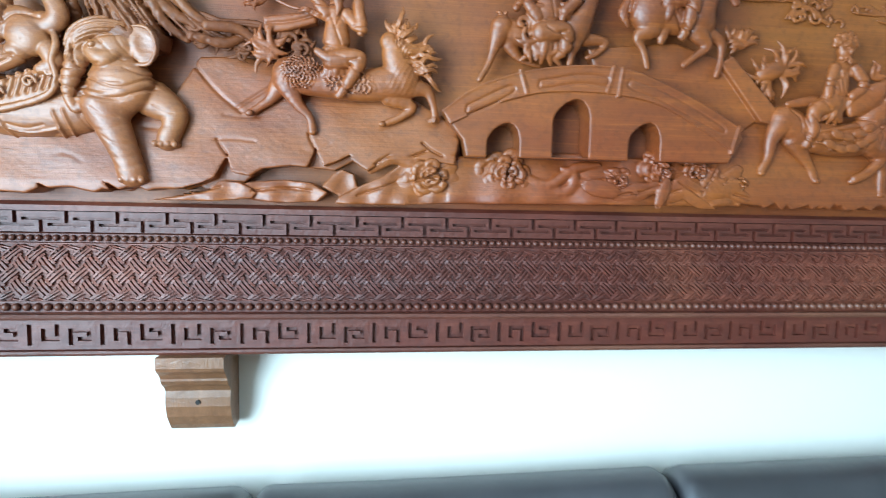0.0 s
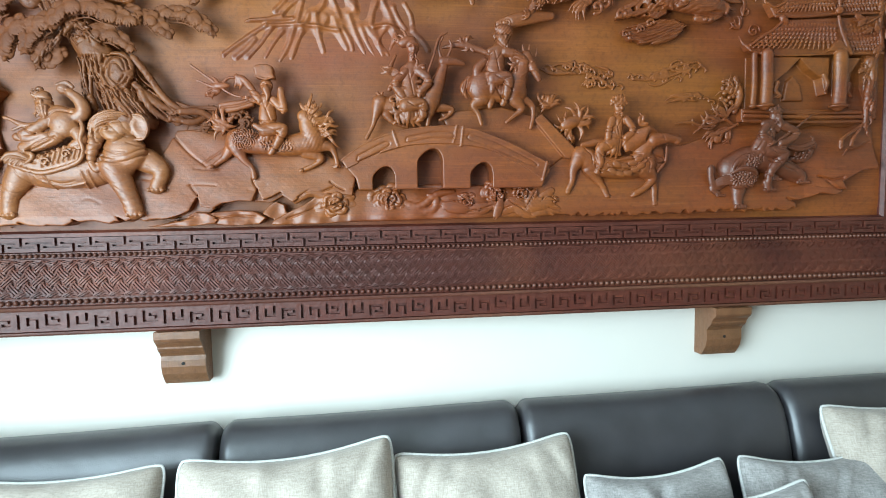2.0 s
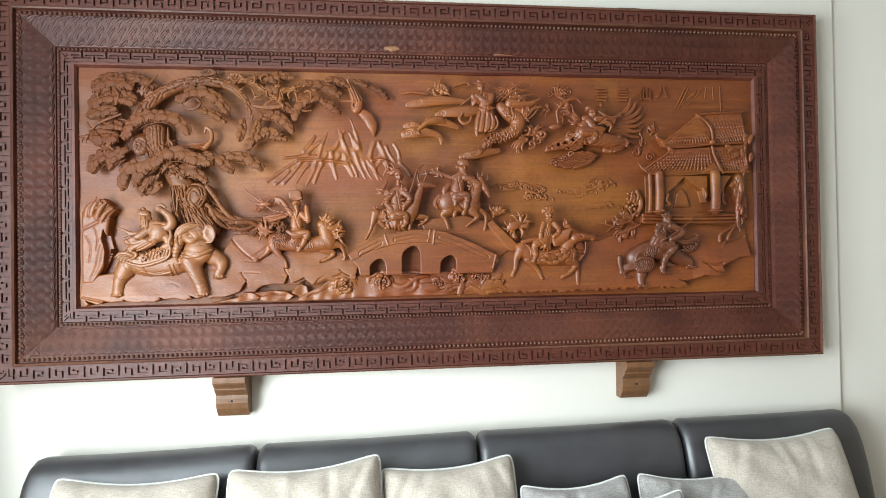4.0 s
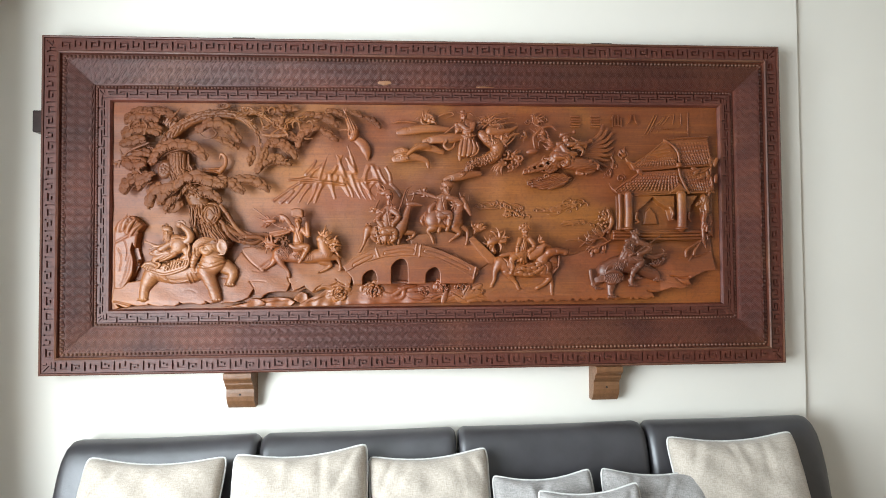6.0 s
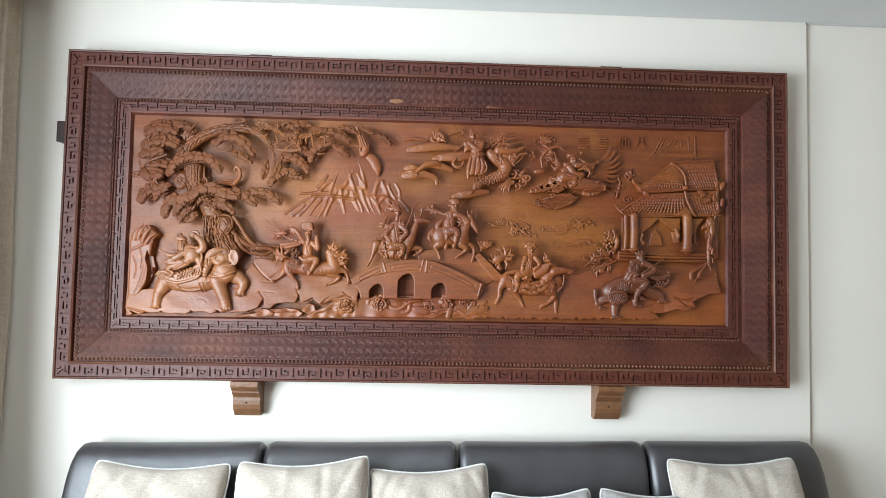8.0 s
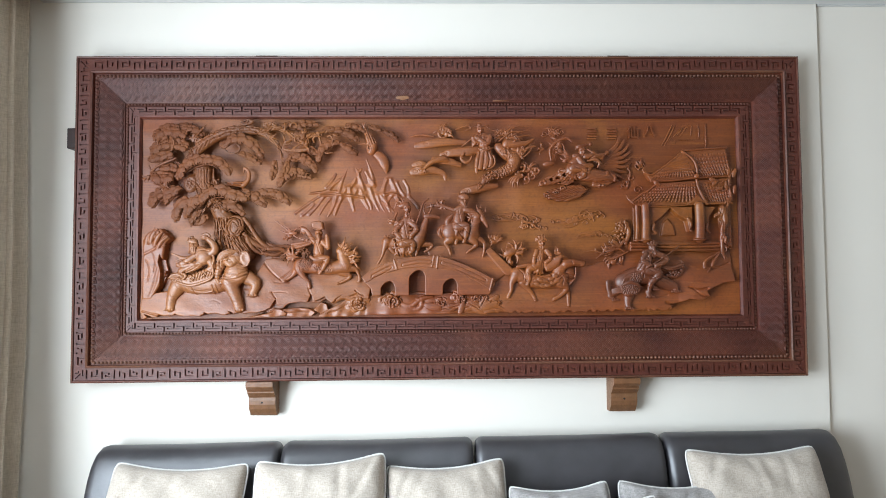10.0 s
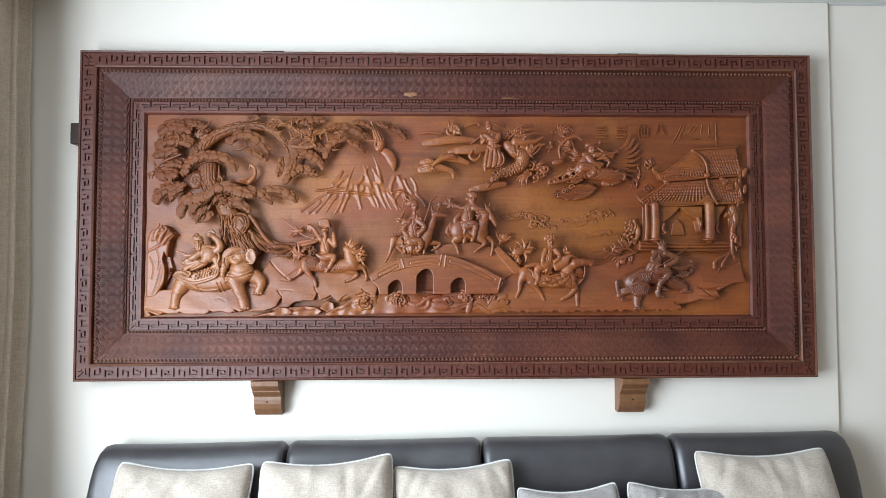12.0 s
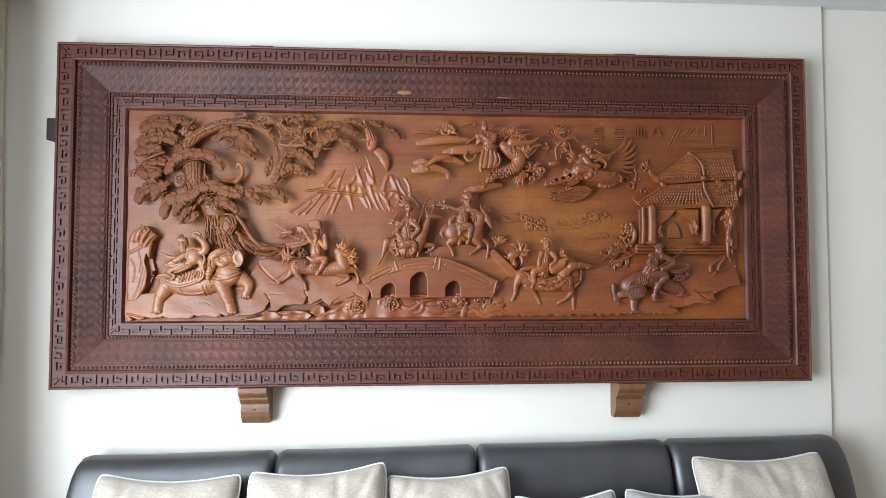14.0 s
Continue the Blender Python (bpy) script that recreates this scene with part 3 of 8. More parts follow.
    bpy.data.objects.remove(ob)
    me.shade_smooth()
    pi = new("piping", me)
    pi.parent = p
    pi["label"] = "white piping cord"
    return p


BEIGE = "beige linen scatter cushion with white piping, leaning on the sofa back"
GREY = "small grey linen scatter cushion with white piping on the sofa"
TALL = Matrix.Diagonal((1, 1, 0.965, 1))
pillow("scatter_cushion", 0.505, 0.15, LINEN, pose(-1.003, -0.41, 0.443, -25.5, 1.2, 0) @ Matrix.Diagonal((1, 1, 0.945, 1)), BEIGE, 1)
pillow("scatter_cushion", 0.49, 0.15, LINEN, pose(-0.446, -0.41, 0.462, -24, -3.2, 0) @ TALL, BEIGE, 2)
pillow("scatter_cushion", 0.45, 0.15, LINEN, pose(0.022, -0.385, 0.452, -23, -3.2, 0), BEIGE, 3)
pillow("scatter_cushion", 0.51, 0.15, LINEN, pose(1.184, -0.405, 0.455, -24, -1, 0) @ TALL, BEIGE, 4)
pillow("scatter_cushion", 0.37, 0.12, GREYLINEN, pose(0.434, -0.40, 0.454, -21, -2.5, 0), GREY, 5)
pillow("scatter_cushion", 0.405, 0.12, GREYLINEN, pose(0.838, -0.43, 0.449, -25, 1.2, 0) @ TALL, GREY, 6)
pillow("scatter_cushion", 0.36, 0.12, GREYLINEN, pose(0.575, -0.51, 0.452, -20, -3, 0), GREY, 7)


# ---- the carving itself: solid forms blended in a distance field, then skinned ----
BOARD, VBASE, UNIT, DEPTH = 0.044, 0.255, 0.00077, 0.74


def off(p, across, down):
    """A place so many units across and down from p."""
    return (p[0] + across * UNIT, p[1] - down * UNIT)


def spline(rows, per):
    """Catmull-Rom through rows of numbers."""
    p = np.array(rows, float)
    if len(p) < 3:
        t = np.linspace(0, 1, 3)[:, None]
        return p[0] * (1 - t) + p[-1] * t
    p = np.vstack([2 * p[0] - p[1], p, 2 * p[-1] - p[-2]])
    out = []
    for i in range(1, len(p) - 2):
        for k in range(per):
            t = k / per
            out.append(0.5 * (2 * p[i] + (p[i + 1] - p[i - 1]) * t + (2 * p[i - 1] - 5 * p[i] + 4 * p[i + 1] - p[i + 2]) * t * t
                              + (3 * p[i] - p[i - 1] - 3 * p[i + 1] + p[i + 2]) * t ** 3))
    return np.array(out + [p[-2]])


class Carving:
    """A block of wood: u along, v up, d out from the board, all in metres; radii and depths are given in UNITs."""

    def __init__(self, lo, hi, deep=125, res=0.0018, sink=0.003):
        self.res, self.sink = res, sink
        self.o = np.array([min(lo[0], hi[0]) - 0.012, min(lo[1], hi[1]) - 0.012, -0.003 - sink])
        top = np.array([max(lo[0], hi[0]) + 0.012, max(lo[1], hi[1]) + 0.012, deep * UNIT + 0.006])
        self.n = np.ceil((top - self.o) / res).astype(int) + 1
        self.f = np.full(self.n, 0.02, np.float32)
        self.axes = [(self.o[i] + res * np.arange(self.n[i])).astype(np.float32) for i in range(3)]

    def window(self, lo, hi):
        a = np.clip(np.floor((np.array(lo) - self.o) / self.res).astype(int) - 1, 0, self.n)
        b = np.clip(np.ceil((np.array(hi) - self.o) / self.res).astype(int) + 2, 0, self.n)
        if (b <= a).any():
            return None, None
        sl = tuple(slice(x, y) for x, y in zip(a, b))
        return sl, (self.axes[0][sl[0]][:, None, None], self.axes[1][sl[1]][None, :, None], self.axes[2][sl[2]][None, None, :])

    def merge(self, sl, g, k, cut=False):
        k *= 0.65
        a = self.f[sl]
        s = -1.0 if cut else 1.0
        a = a * s
        h = np.clip(0.5 + 0.5 * (g - a) / k, 0, 1)
        self.f[sl] = s * (g * (1 - h) + a * h - k * h * (1 - h))

    def tube(self, pts, r, d, k=3, per=4, cut=False, flat=1.0):
        r = list(r) if isinstance(r, (tuple, list)) else [r] * len(pts)
        d = list(d) if isinstance(d, (tuple, list)) else [d] * len(pts)
        rr, dd = np.interp(np.linspace(0, 1, len(pts)), np.linspace(0, 1, len(r)), r), np.interp(np.linspace(0, 1, len(pts)), np.linspace(0, 1, len(d)), d)
        q = spline([(u, v, dp * UNIT, ra * UNIT) for (u, v), dp, ra in zip(pts, dd, rr * (1.0 if cut else 0.9))], per)
        pad = k * UNIT + 2 * self.res
        for a, b in zip(q[:-1], q[1:]):
            m = max(a[3], b[3], 0.0006) + pad
            sl, w = self.window(np.minimum(a[:3], b[:3]) - m, np.maximum(a[:3], b[:3]) + m)
            if sl is None:
                continue
            ba = b[:3] - a[:3]
            pa = [w[i] - np.float32(a[i]) for i in range(3)]
            t = np.clip(sum(x * np.float32(e) for x, e in zip(pa, ba)) / np.float32(ba @ ba + 1e-12), 0, 1)
            e = [x - np.float32(y) * t for x, y in zip(pa, ba)]
            g = np.sqrt(e[0] ** 2 + e[1] ** 2 + (e[2] / flat) ** 2) - np.float32(a[3]) - np.float32(b[3] - a[3]) * t
            self.merge(sl, g, k * UNIT, cut)
        return self

    def blob(self, at, ru, rv, rd, d, turn=0, k=3, cut=False):
        R = np.array([ru, rv, rd], float) * UNIT
        m = max(ru, rv) * UNIT + k * UNIT + 2 * self.res
        md = R[2] + k * UNIT + 2 * self.res
        sl, w = self.window((at[0] - m, at[1] - m, d * UNIT - md), (at[0] + m, at[1] + m, d * UNIT + md))
        if sl is None:
            return self
        c, s = math.cos(radians(turn)), math.sin(radians(turn))
        x, y, z = w[0] - at[0], w[1] - at[1], w[2] - d * UNIT
        l = np.sqrt(((x * c + y * s) / R[0]) ** 2 + ((y * c - x * s) / R[1]) ** 2 + (z / R[2]) ** 2)
        self.merge(sl, ((l - 1) * min(R)).astype(np.float32), k * UNIT, cut)
        return self

    def slab(self, poly, d0, d1, soft=3, k=2, cut=False, slope=None):
        """An outline raised from d0 to d1; slope(u, v) may give the upper depth instead."""
        P = np.array(poly, float)
        m = soft * UNIT + 3 * self.res
        hi = max(d1, 0)
        sl, w = self.window((*(P.min(0) - m), d0 * UNIT - m), (*(P.max(0) + m), hi * UNIT + m))
        if sl is None:
            return self
        x, y = np.broadcast_arrays(w[0][:, :, 0], w[1][:, :, 0])
        far, sign = np.full(x.shape, 1e9), np.ones(x.shape)
        for i in range(len(P)):
            a, b = P[i], P[i - 1]
            e, wx, wy = b - a, x - a[0], y - a[1]
            t = np.clip((wx * e[0] + wy * e[1]) / (e @ e + 1e-12), 0, 1)
            far = np.minimum(far, (wx - e[0] * t) ** 2 + (wy - e[1] * t) ** 2)
            c1, c2, c3 = y >= a[1], y < b[1], e[0] * wy > e[1] * wx
            sign = np.where((c1 & c2 & c3) | (~c1 & ~c2 & ~c3), -sign, sign)
        flatd = (sign * np.sqrt(far))[:, :, None].astype(np.float32)
        top = slope(x, y)[:, :, None] * UNIT if slope else d1 * UNIT
        deep = np.maximum(w[2] - top, d0 * UNIT - w[2]) * (0.8 if slope else 1.0)
        r = soft * UNIT
        gx, gy = flatd + r, deep + r
        g = np.minimum(np.maximum(gx, gy), 0) + np.sqrt(np.maximum(gx, 0) ** 2 + np.maximum(gy, 0) ** 2) - r
        self.merge(sl, g.astype(np.float32), k * UNIT, cut)
        return self

    # -- carver's touches --
    def tufts(self, at, n, reach, way, fan, r, d, seed, curl=0.5, k=2):
        """Locks of hair, flames or leaves that fan out from a place; way and fan in degrees."""
        g = random.Random(seed)
        for i in range(n):
            a = radians(way + fan * ((i + 0.5) / n - 0.5) * 2 + g.uniform(-7, 7))
            l = reach * UNIT * g.uniform(0.7, 1.1)
            s = g.choice((-1, 1)) * curl
            p = [(at[0] + l * f * math.cos(a + s * f * f), at[1] + l * f * math.sin(a + s * f * f)) for f in (0.05, 0.4, 0.75, 1.0)]
            self.tube(p, (r, r * 0.95, r * 0.7, r * 0.25), (d, d + g.uniform(0, 8), d + g.uniform(2, 12), d), k=k, per=3)
        return self

    def incise(self, pts, width, depth, per=4):
        """A groove (or, with negative depth, a raised line) that follows whatever surface lies there."""
        q = spline(pts, per)
        w = width * UNIT
        m = 2.2 * w + self.res
        lo, hi = q.min(0) - m, q.max(0) + m
        sl, x = self.window((*lo, -1), (*hi, 1))
        if sl is None:
            return self
        X, Y = np.broadcast_arrays(x[0][:, :, 0], x[1][:, :, 0])
        far = np.full(X.shape, 1e3)
        for (ax, ay), (bx, by) in zip(q[:-1], q[1:]):
            ex, ey, wx, wy = bx - ax, by - ay, X - ax, Y - ay
            s = np.clip((wx * ex + wy * ey) / (ex * ex + ey * ey + 1e-12), 0, 1)
            far = np.minimum(far, (wx - ex * s) ** 2 + (wy - ey * s) ** 2)
        self.f[sl] += (depth * UNIT * np.exp(-far / (w * w)))[:, :, None].astype(np.float32)
        return self

    def hatch(self, at, ru, rv, way, pitch, amp, seed=0, warp=1.0, turn=0):
        """Cut hair, cloth or feather lines over an oval; way: degrees along which the lines run."""
        m = max(ru, rv) * UNIT
        sl, x = self.window((at[0] - m, at[1] - m, -1), (at[0] + m, at[1] + m, 1))
        if sl is None:
            return self
        X, Y = x[0][:, :, 0] - at[0], x[1][:, :, 0] - at[1]
        c, s = math.cos(radians(turn)), math.sin(radians(turn))
        e = ((X * c + Y * s) / (ru * UNIT)) ** 2 + ((Y * c - X * s) / (rv * UNIT)) ** 2
        win = np.clip(1.6 * (1 - e), 0, 1)
        c, s = math.cos(radians(way)), math.sin(radians(way))
        along, over = X * c + Y * s, Y * c - X * s
        ph = 2 * math.pi * over / (pitch * UNIT) + warp * (1.7 * np.sin(along * 55 + seed) + 0.9 * np.sin(along * 121 + over * 70 + 2 * seed))
        cutline = np.abs(np.sin(ph / 2)) ** 0.7
        self.f[sl] -= (0.5 * amp * UNIT * win * (cutline - 0.5))[:, :, None].astype(np.float32)
        return self

    def folds(self, a, b, n, width, r, d, bow=0.15, seed=0):
        """Drapery folds cut side by side from a to b, following whatever surface lies there."""
        g = random.Random(seed)
        ax, ay = b[0] - a[0], b[1] - a[1]
        l = math.hypot(ax, ay)
        px, py = -ay / l, ax / l
        for i in range(n):
            o = ((i + 0.5) / n - 0.5) * width * 1.25 * UNIT
            bw = bow * l * g.uniform(0.3, 1.0)
            p = [(a[0] + ax * f + px * (o * (0.6 + 0.6 * f) + bw * math.sin(math.pi * f)), a[1] + ay * f + py * (o * (0.6 + 0.6 * f) + bw * math.sin(math.pi * f))) for f in (-0.08, 0.33, 0.66, 1.1)]
            self.incise(p, 3.4, 5)
            self.incise([(x + px * 0.004, y + py * 0.004) for x, y in p], 3.4, -3.5)
        return self

    def scatter(self, at, ru, rv, n, r, d, dome, seed, k=1.5):
        """Curls or scales: small knobs over an oval."""
        g = random.Random(seed)
        for i in range(n):
            f, a = math.sqrt((i + 0.5) / n), 2.39996 * i
            q = (at[0] + ru * UNIT * f * math.cos(a), at[1] + rv * UNIT * f * math.sin(a))
            self.blob(q, r * g.uniform(0.8, 1.1), r * g.uniform(0.8, 1.1), r, d + dome * (1 - f * f), k=k)
        return self

    def curl(self, at, r0, turns, r, d, start=0, flip=1):
        """A spiral line, as in carved clouds."""
        n = int(turns * 8) + 2
        p = []
        for i in range(n):
            f = i / (n - 1)
            a = radians(start) + flip * f * turns * 2 * math.pi
            q = r0 * UNIT * (1 - 0.85 * f)
            p.append((at[0] + q * math.cos(a), at[1] + q * math.sin(a)))
        return self.tube(p, r, d, k=2, per=2)

    def sash(self, at, n, reach, way, r, d, seed):
        """Ribbons that flutter away from a place."""
        g = random.Random(seed)
        for i in range(n):
            a = radians(way + g.uniform(-35, 35))
            l = reach * UNIT * g.uniform(0.7, 1.15)
            ph = g.uniform(0, 6.28)
            p = []
            for k in range(6):
                f = k / 5
                o = 0.16 * l * math.sin(ph + 5 * f) * f
                p.append((at[0] + l * f * math.cos(a) - o * math.sin(a), at[1] + l * f * math.sin(a) + o * math.cos(a)))
            self.tube(p, (r, r, r * 0.9, r * 0.8, r * 0.6, r * 0.3), (d, d + 6, d - 2, d + 4, d - 6, d - 10), k=1.5, per=3, flat=0.7)
            self.incise(p, 1.6, 2.5, 3)
        return self

    def toes(self, at, n, step, r, d):
        for i in range(n):
            self.blob((at[0] + (i - (n - 1) / 2) * step * UNIT, at[1]), r, r * 1.1, r * 1.2, d, k=1)
        return self

    def gouge(self, amp):
        """Patches of gouge lines that wander over cloth and hide; the knife cuts V grooves."""
        u, v, d = self.axes[0][:, None, None], self.axes[1][None, :, None], self.axes[2][None, None, :]
        for p, q, w, sh in ((440, 250, 0.0, 0.0), (-280, 400, 1.7, 2.1)):
            ph = p * v + q * u + 160 * d + 3.2 * np.sin(43 * u + 21 * v + w) + 2.6 * np.sin(57 * v - 29 * u + 2 * w)
            mask = np.clip(2.2 * np.sin(47 * u + 31 * v + sh) * np.sin(53 * v - 23 * u + 1.3 * sh), 0, 1)
            self.f += (np.float32(amp * UNIT) * mask * np.exp(-(np.sin(ph / 2) / 0.42) ** 2)).astype(np.float32)
        return self

    def skin(self, name, label="", rough=1.0, mat=None, under=None, lines=0.0):
        if lines:
            self.gouge(lines)
        g = self.axes
        # knife marks: long shallow facets that wander
        u, v, d = g[0][:, None, None], g[1][None, :, None], g[2][None, None, :]
        ph = 120 * u + 300 * v + 2.2 * np.sin(31 * u + 17 * v) + 1.6 * np.sin(67 * v - 43 * u + 1.0)
        self.f += np.float32(0.0003 * rough) * (np.abs(np.sin(ph)) + 0.8 * np.sin(83 * u - 59 * v + 2 * np.sin(39 * v)) * np.sin(47 * u + 91 * v)).astype(np.float32)
        self.f = np.maximum(self.f, -(d + np.float32(self.sink)))
        self.f[[0, -1]] = self.f[:, [0, -1]] = self.f[:, :, [0, -1]] = 0.01
        F, n = self.f, self.n
        S = F < 0
        corners = [(i, j, k) for i in (0, 1) for j in (0, 1) for k in (0, 1)]
        cut = [S[i:n[0] - 1 + i, j:n[1] - 1 + j, k:n[2] - 1 + k] for i, j, k in corners]
        some, every = cut[0].copy(), cut[0].copy()
        for c in cut[1:]:
            some |= c
            every &= c
        I, J, K = np.nonzero(some & ~every)
        val = np.stack([F[I + i, J + j, K + k] for i, j, k in corners], 1)
        acc, cnt = np.zeros((len(I), 3)), np.zeros(len(I))
        for a in range(8):
            for b in range(a + 1, 8):
                diff = [q - p for p, q in zip(corners[a], corners[b])]
                if sum(map(abs, diff)) != 1:
                    continue
                on = (val[:, a] < 0) != (val[:, b] < 0)
                t = np.where(on, val[:, a] / (val[:, a] - val[:, b] + 1e-20), 0)
                acc += on[:, None] * (np.array(corners[a]) + t[:, None] * np.array(diff))
                cnt += on
        P = np.stack([I, J, K], 1) + acc / cnt[:, None]
        P = self.o + P * self.res
        ids = np.full(tuple(n - 1), -1, np.int64)
        ids[I, J, K] = np.arange(len(I))
        faces = []
        for ax in range(3):
            b, c = (ax + 1) % 3, (ax + 2) % 3
            lo = [slice(1, n[i] - 1) for i in range(3)]
            lo[ax] = slice(0, n[ax] - 1)
            hi = list(lo)
            hi[ax] = slice(1, n[ax])
            s0, s1 = S[tuple(lo)], S[tuple(hi)]
            at = np.stack(np.nonzero(s0 != s1), 1)
            flip = s0[tuple(at.T)]
            at = at + [x.start for x in lo]
            eb, ec = np.eye(3, dtype=int)[b], np.eye(3, dtype=int)[c]
            q = np.stack([ids[tuple(x.T)] for x in (at - eb - ec, at - ec, at, at - eb)], 1)
            q[~flip] = q[~flip][:, ::-1]
            faces.append(q)
        faces = np.concatenate(faces)
        # what is sunk into the board needs no skin
        faces = faces[(P[faces, 2] > 0.0006 - self.sink).any(1)]
        used, faces = np.unique(faces, return_inverse=True)
        P, faces = P[used], faces.reshape(-1, 4)
        me = bpy.data.meshes.new(name)
        # the relief is shallower than it was laid out; it spreads a little as it settles back
        lost = np.maximum(P[:, 2], 0) * (1 - DEPTH)
        spread = 1 + lost / (2.3 - P[:, 2])
        P = np.stack([P[:, 0] * spread, 0.185 + (P[:, 1] - 0.185) * spread, P[:, 2] - lost], 1)
        co = np.stack([P[:, 0], -P[:, 2] - BOARD, P[:, 1] + VBASE], 1).astype(np.float32)
        me.vertices.add(len(co))
        me.vertices.foreach_set("co", co.ravel())
        me.loops.add(faces.size)
        me.loops.foreach_set("vertex_index", faces.ravel().astype(np.int32))
        me.polygons.add(len(faces))
        me.polygons.foreach_set("loop_start", np.arange(0, faces.size, 4, dtype=np.int32))
        me.update(calc_edges=True)
        me.validate()
        me.materials.append(mat or CARVED)
        me.shade_smooth()
        ob = new(name, me)
        ob.parent = under or panel
        if label:
            ob["label"] = label
        return ob


def jag(a, b, n, amp, seed):
    """A broken edge from a to b, without its last point."""
    g = random.Random(seed)
    out = []
    for i in range(n):
        f = (i + (g.uniform(-0.3, 0.3) if i else 0)) / n
        o = g.uniform(-1, 1) * amp * UNIT if i else 0
        out.append((a[0] + (b[0] - a[0]) * f, a[1] + (b[1] - a[1]) * f + o))
    return out


# back board, a little uneven
bm = bmesh.new()
nu, nv = 120, 44
U0, U1, V0, V1 = -1.252, 1.252, -0.008, 0.836
sheet = [[bm.verts.new((U0 + (U1 - U0) * i / nu, -BOARD + 0.004 - 0.006 * noise.noise((i * 0.11, j * 0.16, 3.0)) - 0.0025 * noise.noise((i * 0.35, j * 0.5, 9.0)), VBASE + V0 + (V1 - V0) * j / nv)) for j in range(nv + 1)] for i in range(nu + 1)]
rear = [[bm.verts.new((U0 + (U1 - U0) * i, -0.006, VBASE + V0 + (V1 - V0) * j)) for j in (0, 1)] for i in (0, 1)]
for i in range(nu):
    for j in range(nv):
        bm.faces.new((sheet[i][j], sheet[i + 1][j], sheet[i + 1][j + 1], sheet[i][j + 1]))
bm.faces.new((rear[0][0], rear[0][1], rear[1][1], rear[1][0]))
part("back_board", bm, BOARDWOOD, panel, "smooth oiled brown board with wavy grain", smooth=True)


